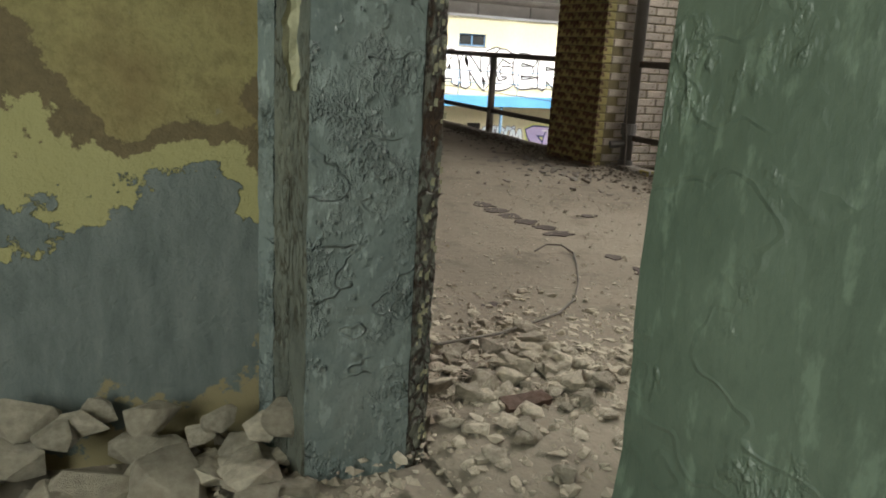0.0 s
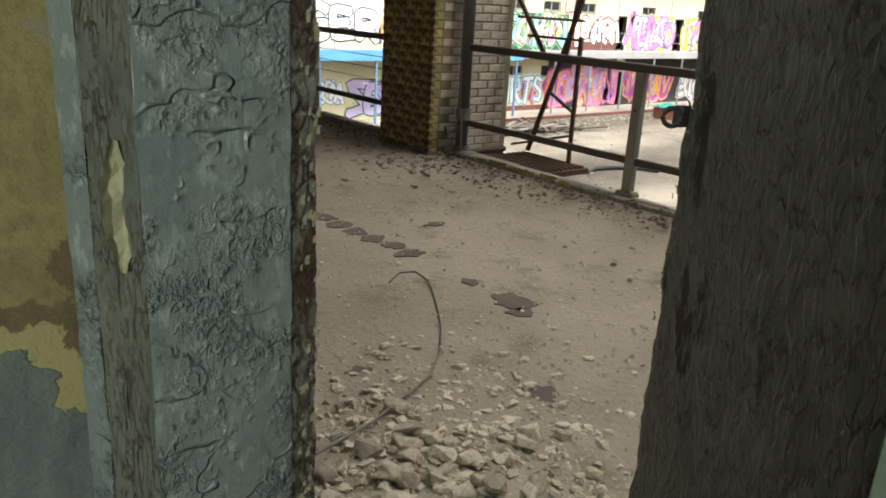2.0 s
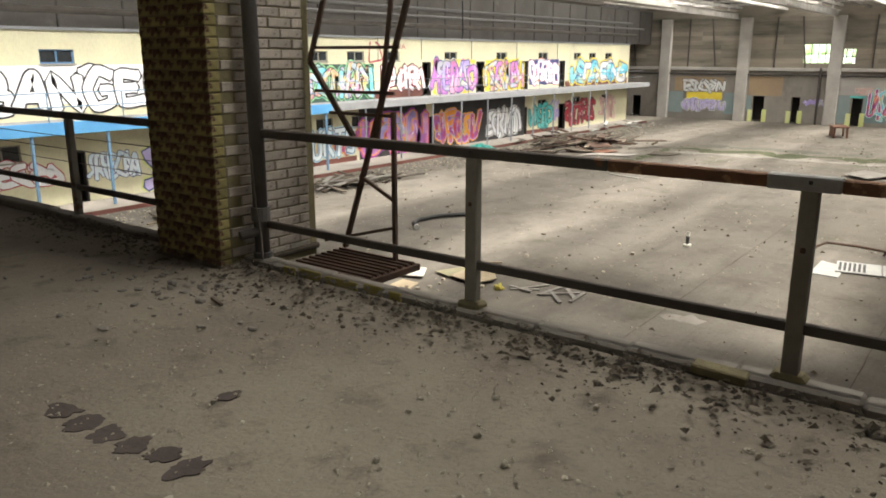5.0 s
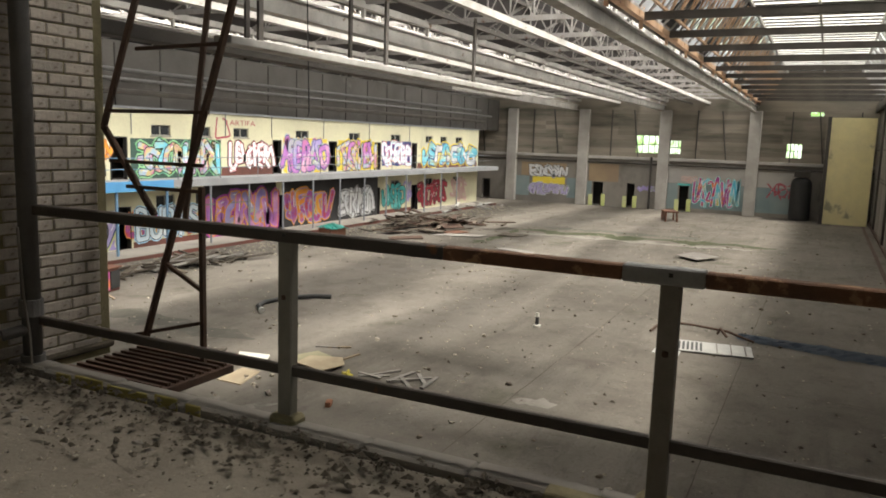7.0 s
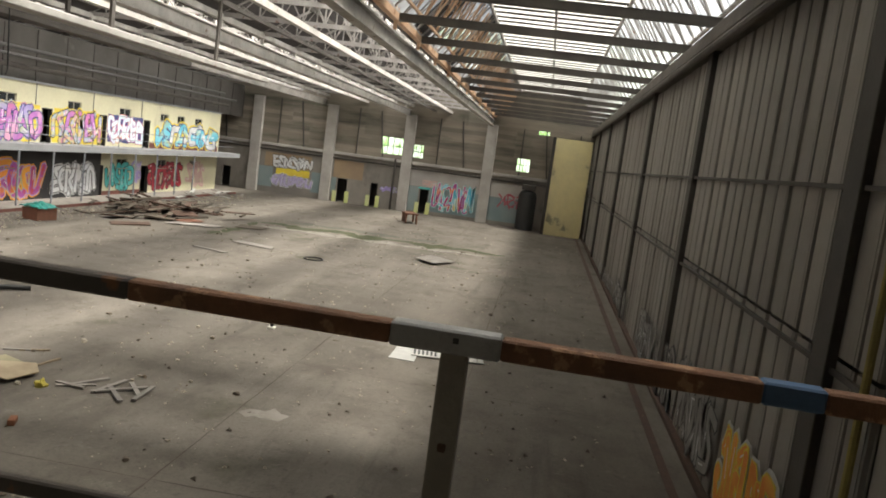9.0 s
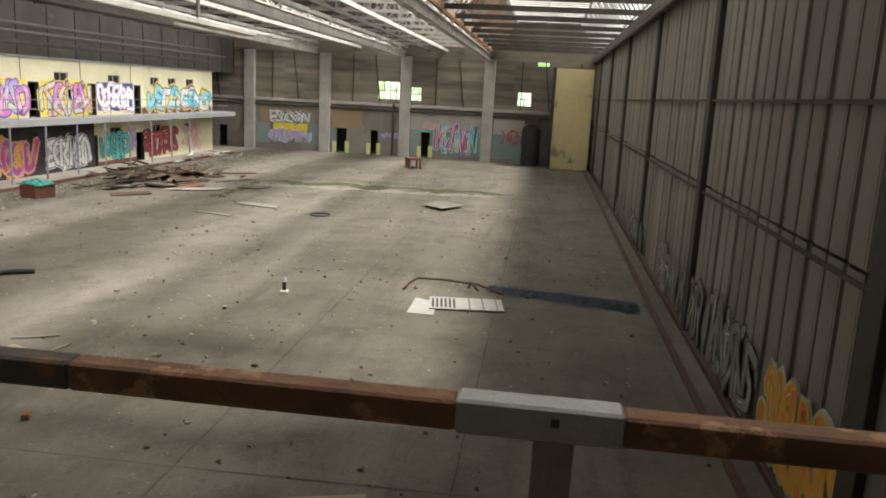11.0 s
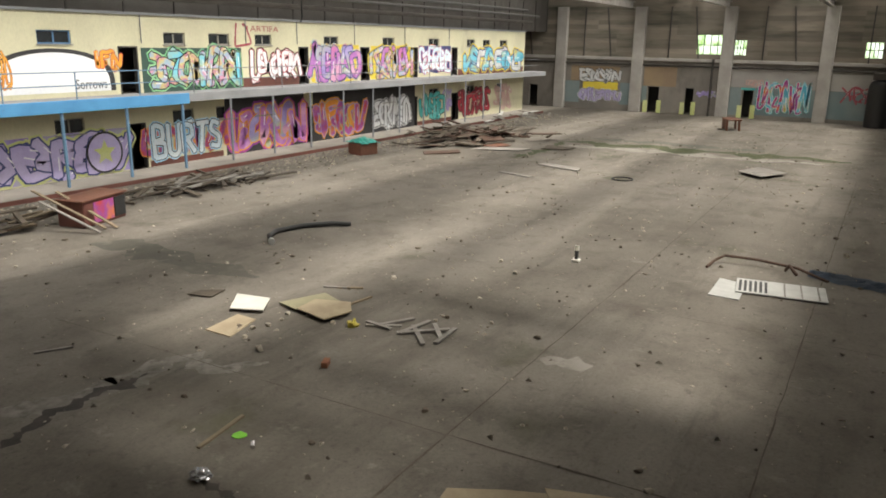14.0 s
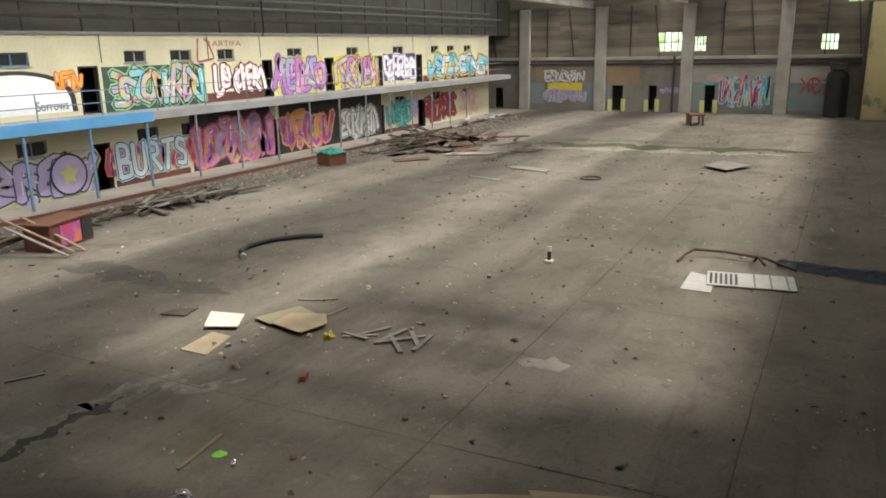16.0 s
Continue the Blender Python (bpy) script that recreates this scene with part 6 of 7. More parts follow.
for a, b in (((5.1, 5.26, 0.04), (5.1, 5.26, 1.15)), ((5.3, 5.6, 0.9), (5.4, 5.3, 3.4))):
    part("upright", add_bar(bmesh.new(), a, b, 0.03), M_IRON, lt)
for a, b in (((5.1, 5.2, 1.6), (5.1, 6.08, 1.6)), ((5.1, 5.28, 1.12), (5.1, 5.9, 1.12)), ((5.1, 5.26, 0.5), (5.1, 5.6, 0.66)), ((5.1, 5.26, 0.3), (5.1, 6.0, 0.1)), ((5.1, 4.95, 2.5), (5.25, 5.7, 2.5)), ((5.1, 5.25, 1.28), (5.1, 6.05, 1.28)), ((5.1, 5.1, 2.0), (5.2, 5.9, 2.0))):
    part("rung", add_bar(bmesh.new(), a, b, 0.022), M_IRON, lt)
lp = thing("ladder_landing", "rusty grating landing fixed outside the kerb", "platform")
part("frame", box((4.57, 5.1, -0.02), (5.2, 5.9, 0.03), 0.004), M_IRON, lp)
for i in range(9):
    part("slat", box((4.6 + i * 0.066, 5.12, 0.03), (4.625 + i * 0.066, 5.88, 0.05)), M_IRON, lp)
part("bracket", add_bar(bmesh.new(), (4.6, 5.5, -0.6), (5.15, 5.5, -0.02), 0.05), M_IRON, lp)
# hoist rail and hangers under the near roof
hr = thing("hoist_beam", "sooty hoist beam hung from the roof on flat hangers", "beam", kind="structure")
part("beam", box((8, 12.8, 3.05), (24, 13.2, 3.3), 0.02), M_DARKBEAM, hr)
part("flange", box((12, 11.2, 3.0), (26, 11.6, 3.15), 0.02), M_LITBEAM, hr)
for x, y in ((9.5, 13), (14.5, 13), (18.4, 13), (13, 11.4), (17.5, 11.4), (22.5, 11.4)):
    part("hanger", box((x - 0.06, y - 0.03, 3.0), (x + 0.06, y + 0.03, 5.0)), M_DARKBEAM, hr)
part("wire_drop", tube([(15.5, 12.2, 4.6), (15.6, 12.2, 2.0), (15.55, 12.2, 1.9)], 0.015, 5), M_RUBBER, hr)
for y in (12.2, 16.4, 23.4):
    structure("cross_duct", box((6, y, 5.0), (68, y + 0.12, 5.12)), M_DARKBEAM, "dark service rail along the roof", "beam")

# ---- platform litter ----
rnd = random.Random(11)
LUMPS = [mesh_of("lump", lump(i, 0.4 + 0.13 * (i % 4))) for i in range(14)]
for me in LUMPS:
    me.materials.append(M_ROCK)


def rocks(n, place, smin, smax, label, name="plaster_lump", group="rubble by the door"):
    for _ in range(n):
        x, y, z = place()
        s = smin + (smax - smin) * rnd.random() ** 1.5
        o = tagged(new(name, rnd.choice(LUMPS)), label, "rubble", group)
        o.matrix_world = pose(x, y, z + s * 0.2, rnd.uniform(-15, 15), rnd.uniform(-15, 15), rnd.uniform(0, 360)) @ Matrix.Diagonal((s, s * rnd.uniform(0.6, 1), s * rnd.uniform(0.5, 1), 1))


def chips(name, n, place, smin, smax, material, label, seed):
    """Countless small chips, one joined mesh."""
    r = np.random.RandomState(seed)
    base = np.array([(1, 0, 0), (-0.6, 0.7, 0.1), (-0.5, -0.8, 0), (0.1, 0.1, 0.6), (0.2, 0.8, 0.25)], float)
    faces = np.array([(0, 4, 3), (4, 1, 3), (1, 2, 3), (2, 0, 3)])
    vs, fs = [], []
    for i in range(n):
        x, y, z = place(r)
        s = smin + (smax - smin) * r.rand() ** 3
        a = r.rand() * math.tau
        q = base * (0.6 + 0.7 * r.rand(5, 3)) * s * (1, 0.8, 1.1)
        c, d = math.cos(a), math.sin(a)
        vs.append(np.stack([q[:, 0] * c - q[:, 1] * d + x, q[:, 0] * d + q[:, 1] * c + y, q[:, 2] + z], 1))
        fs.append(faces + i * 5)
    me = bpy.data.meshes.new(name)
    me.from_pydata(np.concatenate(vs).tolist(), [], np.concatenate(fs).tolist())
    me.materials.append(material)
    return tagged(new(name, me), label, "rubble", kind="stuff")


def heap(x, y):
    """Height of the rubble heap outside the doorway."""
    return max(0.0, 0.07 * math.exp(-((x - 0.85) ** 2 / 0.5 + (y - 2.15) ** 2 / 0.24)))


bm = bmesh.new()
bmesh.ops.create_grid(bm, x_segments=70, y_segments=90, size=0.5)
for v in bm.verts:
    x, y = 0.6 + (v.co.x + 0.5) * 3.8, 0.9 + (v.co.y + 0.5) * 7.0
    edge = max(0, 1 - (4.4 - x) / 0.5) * 0.05
    border = min(v.co.x + 0.5, 0.5 - v.co.x, v.co.y + 0.5, 0.5 - v.co.y)
    v.co = (x, y, (0.004 if border > 0.01 else -0.02) + heap(x, y) + edge + 0.008 * noise.noise(Vector((x * 3, y * 3, 0))) * (1 if border > 0.01 else 0))
tagged(part("dust_layer", bm, M_PLATFORM, None, "", True), "uneven layer of dust and grit on the platform", "dust", kind="structure")
rocks(190, lambda: ((lambda x, y: (x, y, heap(x, y)))(rnd.gauss(0.95, 0.3), rnd.gauss(2.2, 0.28))), 0.03, 0.13, "pale broken lump of plaster by the doorway")


def rubble_field(name, n, place, smin, smax, material, label, seed, power=2.0):
    """Many small angular stones, one joined mesh."""
    r = np.random.RandomState(seed)
    shapes = []
    for me in LUMPS[:7]:
        co = np.empty(len(me.vertices) * 3)
        me.vertices.foreach_get("co", co)
        shapes.append((co.reshape(-1, 3), [list(q.vertices) for q in me.polygons]))
    vs, fs, base = [], [], 0
    for _ in range(n):
        co, faces = shapes[r.randint(len(shapes))]
        x, y, z = place(r)
        k = smin + (smax - smin) * r.rand() ** power
        a = r.rand() * math.tau
        c, d = math.cos(a), math.sin(a)
        q = co * (k, k * (0.5 + 0.5 * r.rand()), k * (0.35 + 0.6 * r.rand()))
        vs.append(np.stack([q[:, 0] * c - q[:, 1] * d + x, q[:, 0] * d + q[:, 1] * c + y, q[:, 2] + z + k * 0.1], 1))
        fs += [[i + base for i in f] for f in faces]
        base += len(co)
    me = bpy.data.meshes.new(name)
    me.from_pydata(np.concatenate(vs).tolist(), [], fs)
    me.materials.append(material)
    return tagged(new(name, me), label, "rubble", kind="stuff")


rubble_field("plaster_fragments", 900, lambda r: ((lambda x, y: (x, y, heap(x, y) + 0.004))(r.normal(1.15, 0.42), r.normal(2.25, 0.36))), 0.012, 0.07, M_ROCK, "small broken plaster fragments by the doorway", 31, 1.6)
rubble_field("floor_fragments", 420, lambda r: (0.8 + abs(r.normal(0, 1.2)), 1.8 + abs(r.normal(0, 1.1)), 0.006), 0.008, 0.05, M_ROCK, "small pale fragments over the dusty floor", 32, 2.5)
rubble_field("kerb_fragments", 240, lambda r: (4.36 - abs(r.normal(0, 0.3)), r.uniform(0.3, 6.2), 0.02), 0.01, 0.05, M_SOIL, "dark clods and litter along the kerb", 33, 2.0)
rubble_field("pillar_fragments", 260, lambda r: (4.15 - abs(r.normal(0, 0.4)), r.normal(6.1, 0.7), 0.006), 0.012, 0.09, M_FARWALL, "dusty fragments at the pillar foot", 34, 2.2)
rubble_field("hall_stones", 300, lambda r: (r.uniform(8, 58), r.uniform(-0.8, 25), HALL + 0.004), 0.05, 0.2, M_DARKWOOD, "dark scraps strewn over the hall floor", 35, 2.0)
rubble_field("hall_pale_stones", 300, lambda r: (r.uniform(8, 58), r.uniform(1.5, 25.5), HALL + 0.004), 0.04, 0.17, M_ROCK, "pale stones strewn over the hall floor", 36, 2.4)
rubble_field("gallery_stones", 500, lambda r: (r.uniform(9, 58), 26.0 - abs(r.normal(0, 1.2)), HALL + 0.004), 0.05, 0.26, M_ROCK, "broken rubble along the gallery kerb", 37, 2.0)
rocks(95, lambda: (rnd.uniform(-0.9, 0.28), 2.05 - abs(rnd.gauss(0, 0.22)), 0.0), 0.05, 0.24, "broken plaster lump at the wall foot", "plaster_lump", "rubble at the yellow wall")
rocks(70, lambda: (rnd.uniform(2.6, 4.3), rnd.uniform(2.0, 6.0), 0.004), 0.015, 0.06, "small stone on the platform floor", "stone", "stones on the platform")
for i in range(26):
    x = -1.0 + 1.28 * (i + rnd.random() * 0.6) / 26
    wy = 2.085 + (0.3 - x) * 0.1457
    s = 0.07 + 0.1 * rnd.random()
    o = tagged(new("plaster_slab", rnd.choice(LUMPS)), "slab of broken buff render slumped at the wall", "rubble", "fallen render")
    o.matrix_world = pose(x, wy - 0.05 - 0.1 * rnd.random(), 0.03 + 0.16 * rnd.random(), 60 + 25 * rnd.random(), rnd.uniform(-30, 30), rnd.uniform(-25, 5)) @ Matrix.Diagonal((s * 1.2, s, s * 0.7, 1))
bt = tagged(part("rusty_scrap", rough_panel((0, 0, 0), (1, 0, 0), (0, 0.3, 1), 0.15, 0.05, 0.02, 8, 5, 0.012, 10, 0.01, 77), M_IRON), "dark rusty scrap lying in the rubble", "scrap")
bt.matrix_world = pose(0.86, 1.95, 0.08, -60, 0, 5)
chips("rubble_chips", 5200, lambda r: ((lambda x, y: (x, y, heap(x, y)))(r.normal(1.1, 0.45), r.normal(2.25, 0.38))), 0.004, 0.026, M_DEBRIS, "pale plaster chips strewn by the doorway", 3)
chips("grit", 4200, lambda r: (r.uniform(0.6, 4.3), r.uniform(1.6, 6.5), 0.006), 0.003, 0.022, M_DEBRIS, "grit and fragments on the platform floor", 4)
chips("leaf_litter", 4200, lambda r: (4.42 - abs(r.normal(0, 0.25)), r.uniform(0, 9), 0.03 + 0.05 * r.rand()), 0.006, 0.035, M_SOIL, "dark leaf litter along the kerb", 5)
chips("hall_grit", 1500, lambda r: (r.uniform(7, 44), r.uniform(1.5, 22), HALL + 0.004), 0.015, 0.06, M_DEBRIS, "small crumbs and scraps strewn over the hall floor", 17)
chips("grit_wall", 2600, lambda r: (r.uniform(-0.9, 0.5), r.uniform(1.3, 2.05), 0.0), 0.004, 0.03, M_DEBRIS, "crumbled render at the wall foot", 6)
for i, (x, y, rx, ry) in enumerate([(2.36, 4.87, 0.07, 0.08), (2.34, 4.68, 0.08, 0.08), (2.36, 4.5, 0.08, 0.07), (2.37, 4.32, 0.08, 0.06), (2.4, 4.16, 0.07, 0.06), (2.4, 4.0, 0.09, 0.06), (2.39, 3.46, 0.05, 0.05), (2.39, 3.14, 0.09, 0.12), (2.33, 3.02, 0.06, 0.06), (1.35, 2.87, 0.07, 0.1), (1.75, 2.4, 0.12, 0.1), (2.2, 5.3, 0.04, 0.04), (2.9, 4.4, 0.05, 0.04)]):
    patch("oil_stain", x, y, rx, ry, 0.005, M_STAIN, "dark oily stain in the dust", "stain", i * 1.7, 0.004, rough=0.5)
tagged(part("loose_wire", tube([(2.02, 3.66, 0.012), (2.12, 3.71, 0.03), (2.2, 3.68, 0.03), (2.2, 3.56, 0.014), (2.08, 3.36, 0.014), (1.9, 3.09, 0.014), (1.73, 2.88, 0.02), (1.55, 2.73, 0.025), (1.39, 2.64, 0.04), (1.15, 2.52, 0.06), (0.85, 2.4, 0.1), (0.65, 2.25, 0.22)], 0.005, 6), M_WIRE), "thin old wire trailing over the floor", "wire")
for x, y, L, a in ((4.0, 5.15, 0.28, 40), (3.7, 5.5, 0.16, 75)):
    tagged(part("stick", add_bar(bmesh.new(), (x, y, 0.02), (x + L * math.cos(radians(a)), y + L * math.sin(radians(a)), 0.025), 0.018), M_DARKWOOD), "thin dark stick on the dusty floor", "stick", "sticks on the platform")

# ---- things on the hall floor ----
M_SALT = surface("white_efflorescence", (0.27, 0.252, 0.222), (0.18, 0.165, 0.14), 3, 25, 0.95, 0.3, stain=(0.1, 0.086, 0.07), amount=0.6, stain_scale=5, edge=0.25)
M_WET = surface("dark_wet_crack", (0.04, 0.035, 0.03), (0.07, 0.06, 0.05), 3, 30, 0.85, 0.3)
trail("salt_bloom", [(9.3, 13.3), (9.86, 12.98), (10.24, 12.76), (10.81, 12.63), (11.35, 12.39), (11.95, 12.58), (12.44, 12.44), (12.6, 11.45), (13.15, 11.07)], 0.5, M_SALT, "pale salt bloom along a damp crack", "stain", 0.003, 11.0, 0.9)
trail("damp_crack", [(9.1, 12.1), (9.97, 12.42), (10.68, 12.5), (11.2, 12.4), (11.75, 12.42)], 0.22, M_WET, "dark damp crack in the floor", "stain", 0.006, 13.0, 1.1)
trail("damp_crack", [(9.95, 9.25), (9.9, 8.6)], 0.1, M_WET, "dark damp mark in the floor", "stain", 0.006, 14.0, 0.8)


def board(name, corners, material, label, category="board", thick=0.02, z=0.0, group="boards on the hall floor"):
    return tagged(part(name, plate(corners, thick, HALL + z + 0.002), material), label, category, group)


def timber(name, pts, w, h, material, label, group="loose timber", z=0.0):
    a, b = pts
    return tagged(part(name, add_bar(bmesh.new(), (*a, HALL + z + h / 2 + 0.002), (*b, HALL + z + h / 2 + 0.004), w, h), material), label, "timber", group)


board("white_panel", [(15.34, 13.98), (15.5, 13.2), (14.87, 12.81), (14.6, 13.45)], M_WHITEBOARD, "clean white board lying on rubble", z=0.07)
board("buff_panel", [(13.62, 13.1), (13.61, 12.44), (14.54, 12.7), (14.56, 13.2)], M_BUFF, "torn buff board flat on the floor")
board("buff_panel", [(15.3, 12.3), (15.95, 12.35), (16.2, 11.63), (15.76, 11.27), (15.1, 11.45)], M_BUFF, "broken buff board on rubble", z=0.08)
board("olive_panel", [(15.45, 12.9), (16.45, 12.5), (16.2, 11.9), (15.3, 12.35)], M_OLIVE, "olive green board under a buff one", z=0.05)
board("dark_board", [(14.85, 14.95), (15.2, 14.9), (15.5, 14.5), (15.0, 14.4)], M_DARKWOOD, "dark warped board on the floor", z=0.02)
for a, b in (((15.6, 10.78), (15.5, 10.15)), ((15.55, 10.5), (16.25, 10.1)), ((16.28, 9.75), (15.4, 9.9)), ((15.9, 9.9), (15.19, 9.24)), ((15.4, 9.95), (16.1, 9.2)), ((16.19, 9.13), (15.35, 9.07)), ((16.2, 9.6), (15.6, 9.1)), ((15.45, 10.7), (15.8, 10.1))):
    timber("slat", (a, b), 0.09, 0.03, M_WOODGREY, "grey painted slat of a broken frame", "broken frame slats", z=0.03 * rnd.random())
for a, b, m in (((11.24, 14.72), (11.77, 14.4), M_WOODGREY), ((10.49, 9.89), (11.48, 10.04), M_WOOD), ((16.9, 12.9), (17.1, 12.4), M_WOODGREY), ((16.2, 11.7), (16.9, 11.6), M_WOOD), ((17.0, 12.6), (17.3, 12.1), M_WOOD)):
    timber("batten", (a, b), 0.06, 0.03, m, "loose wooden batten on the concrete")
for x, y, s in ((13.45, 11.56, 0.22), (18.28, 11.93, 0.2), (14.13, 12.4, 0.16), (13.74, 12.21, 0.15), (14.44, 12.28, 0.15), (14.81, 12.27, 0.13), (15.12, 12.39, 0.14), (15.2, 11.3, 0.15), (14.95, 13.7, 0.15), (20.2, 9.75, 0.18), (16.9, 8.7, 0.12), (21.0, 10.5, 0.16), (17.8, 10.9, 0.1), (12.7, 4.4, 0.14), (22.3, 4.95, 0.12), (30, 14, 0.15), (26.5, 3.0, 0.2), (28.5, 2.6, 0.22)):
    o = tagged(new("stone", rnd.choice(LUMPS)), "pale lump of rubble on the hall floor", "rubble", "stones in the hall")
    o.matrix_world = pose(x, y, HALL + s * 0.14, 0, 0, rnd.uniform(0, 360)) @ Matrix.Diagonal((s, s, s, 1))
fb = thing("yellow_foam", "crumpled lump of yellow foam", "foam", (15.3, 10.9, HALL))
bm = bmesh.new()
bmesh.ops.create_icosphere(bm, subdivisions=2, radius=0.13)
for v in bm.verts:
    v.co *= 0.8 + 0.6 * noise.noise(v.co * 12)
    v.co.z = max(v.co.z, -0.04) + 0.04
part("lump", bm, M_YELLOW, fb)
bk = thing("loose_brick", "single red brick lying on the concrete", "brick", (13.56, 10.17, HALL + 0.002), 25)
part("brick_body", box((-0.12, -0.055, 0), (0.12, 0.055, 0.1), 0.01), M_BRICKRED, bk)
tagged(part("hose", tube([(19.1, 16.45, HALL + 0.06), (19.5, 16.9, HALL + 0.07), (19.98, 17.08, HALL + 0.08), (20.5, 17.0, HALL + 0.08), (20.87, 16.91, HALL + 0.08), (21.3, 16.6, HALL + 0.08), (21.57, 16.35, HALL + 0.09), (21.89, 15.89, HALL + 0.07)], 0.07, 10), M_RUBBER, None, "", True), "thick black rubber hose curved on the floor", "hose")
tagged(part("hose_fitting", tube([(19.0, 16.35, HALL + 0.08), (19.12, 16.48, HALL + 0.08)], 0.085, 10), M_PALE), "pale pipe end by the black hose", "pipe")
lm = patch("lime_wrapper", 11.04, 9.68, 0.1, 0.1, HALL + 0.004, M_LIME, "bright lime plastic wrapper", "wrapper", 3, 0.01, "", 10)
fo = thing("foil_lump", "crumpled silver foil sheet", "foil", (9.98, 9.29, HALL + 0.07))
bm = bmesh.new()
bmesh.ops.create_icosphere(bm, subdivisions=3, radius=0.16)
for v in bm.verts:
    v.co = Vector((v.co.x * 0.8, v.co.y * 1.1, v.co.z * 0.4)) * (0.85 + 0.5 * noise.noise(v.co * 14))
part("foil", bm, M_FOIL, fo)
cn = thing("crushed_can", "crushed silver drinks can", "can", (10.91, 9.3, HALL + 0.035), 40)
part("body", tube([(-0.06, 0, 0), (-0.03, 0, 0.003), (0.02, 0.005, -0.004), (0.06, 0, 0)], 0.033, 10), M_FOIL, cn)
# grille, sheet, pole and tarpaulin
board("pale_sheet", [(21.15, 5.46), (22.6, 5.48), (22.4, 4.85), (21.13, 4.8)], M_PALE, "bent pale sheet beside the metal grille", z=0.0)
gr = thing("metal_grille", "pale louvred grille panel lying flat", "grille", (22.3, 4.1, HALL + 0.03), 8)
part("frame", box((-0.55, -0.95, 0), (0.55, 0.95, 0.03), 0.005), M_PALE, gr)
# Slots are black bars on a closed panel, their shade put into colour.
for i in range(6):
    part("slot", box((-0.45, 0.28 + i * 0.11, 0.028), (0.42, 0.34 + i * 0.11, 0.034)), M_RUBBER, gr)
for i in range(3):
    part("rib", box((-0.5, -0.8 + i * 0.35, 0.03), (0.5, -0.77 + i * 0.35, 0.05)), M_WOODGREY, gr)
tagged(part("bent_pole", tube([(23.31, 5.94, HALL + 0.05), (23.8, 5.85, HALL + 0.12), (24.09, 5.67, HALL + 0.2), (24.21, 4.92, HALL + 0.18), (24.06, 3.96, HALL + 0.15), (23.49, 3.22, HALL + 0.08)], 0.035, 8), M_IRON), "bent dark steel pole", "pole")
tagged(part("bracket_scrap", tube([(23.9, 4.2, HALL + 0.1), (23.6, 4.1, HALL + 0.3), (23.5, 3.9, HALL + 0.12)], 0.04, 8), M_IRON), "twisted rusty steel bracket on the floor", "scrap")
tp = bmesh.new()
rows = []
for i in range(30):
    f = i / 29
    y = 3.7 - f * 4.1
    cx = 24.3 - 0.9 * f + 0.2 * noise.noise(Vector((i * 0.35, 0, 1)))
    w = 0.35 + 0.25 * abs(noise.noise(Vector((i * 0.3, 4, 0)))) + 0.25 * f
    rows.append([tp.verts.new((cx + w * (u - 0.5) * 2, y + 0.1 * noise.noise(Vector((i, u * 4, 9))), HALL + 0.02 + 0.13 * abs(noise.noise(Vector((i * 0.5, u * 6, 3)))) * math.sin(math.pi * u))) for u in (0, 0.15, 0.3, 0.45, 0.6, 0.75, 0.9, 1)])
for a, b in zip(rows, rows[1:]):
    for i in range(7):
        tp.faces.new((a[i], a[i + 1], b[i + 1], b[i]))
bmesh.ops.solidify(tp, geom=tp.faces[:], thickness=0.006)
tagged(part("tarpaulin", tp, M_BLUETARP), "crumpled dark blue tarpaulin dragged to the wall", "tarpaulin")
board("pallet_board", [(39.17, 7.97), (40.85, 7.39), (39.84, 6.03), (38.1, 6.87)], M_WOODGREY, "pale warped board raised on a brick", z=0.12)
board("pallet_board", [(38.9, 7.5), (39.9, 7.3), (39.6, 6.6), (38.8, 6.8)], M_DARKWOOD, "dark board under the pale one", z=0.02)
board("long_board", [(36.02, 16.02), (36.7, 15.9), (36.26, 14.09), (35.45, 13.92)], M_WOODGREY, "pale long board flat on the floor", z=0.03)
board("long_board", [(33.2, 16.6), (33.5, 16.6), (33.0, 14.9), (32.7, 15.0)], M_WOODGREY, "grey long board flat on the floor", z=0.02)
tagged(part("wheel_rim", tube([(34.7 + 0.42 * math.cos(a * math.tau / 20), 11.7 + 0.42 * math.sin(a * math.tau / 20), HALL + 0.03) for a in range(21)], 0.03, 6), M_RUBBER), "thin dark hoop lying on the floor", "hoop")
board("near_panel", [(11.4, 6.55), (11.75, 5.9), (12.0, 5.3), (11.0, 4.9), (9.9, 5.4), (9.8, 6.3)], M_BUFF, "stained buff sheet of board", z=0.02)
board("near_panel", [(12.0, 5.5), (12.35, 4.4), (11.0, 4.2), (10.9, 4.9), (11.6, 5.2)], M_BUFF, "second stained buff sheet", z=0.045)
pg = thing("standing_fitting", "small white and black plumbing fitting standing up", "fitting", (22.05, 8.9, HALL))
part("stem", tube([(0, 0, 0), (0, 0, 0.3)], 0.05, 8), M_RUBBER, pg)
part("cap", tube([(0, 0, 0.3), (0.02, 0, 0.42)], 0.06, 8), M_WHITEBOARD, pg)
part("foot", box((-0.1, -0.1, 0), (0.1, 0.1, 0.08), 0.02), M_WHITEBOARD, pg)
cr = thing("crate", "red-brown crate heaped with turquoise plastic", "crate", (34.2, 24.4, HALL), -12)
bm = box((-0.55, -0.45, 0), (0.55, 0.45, 0.55), 0.02)
part("body", bm, M_CRATE, cr)
bm = bmesh.new()
bmesh.ops.create_grid(bm, x_segments=10, y_segments=8, size=0.6)
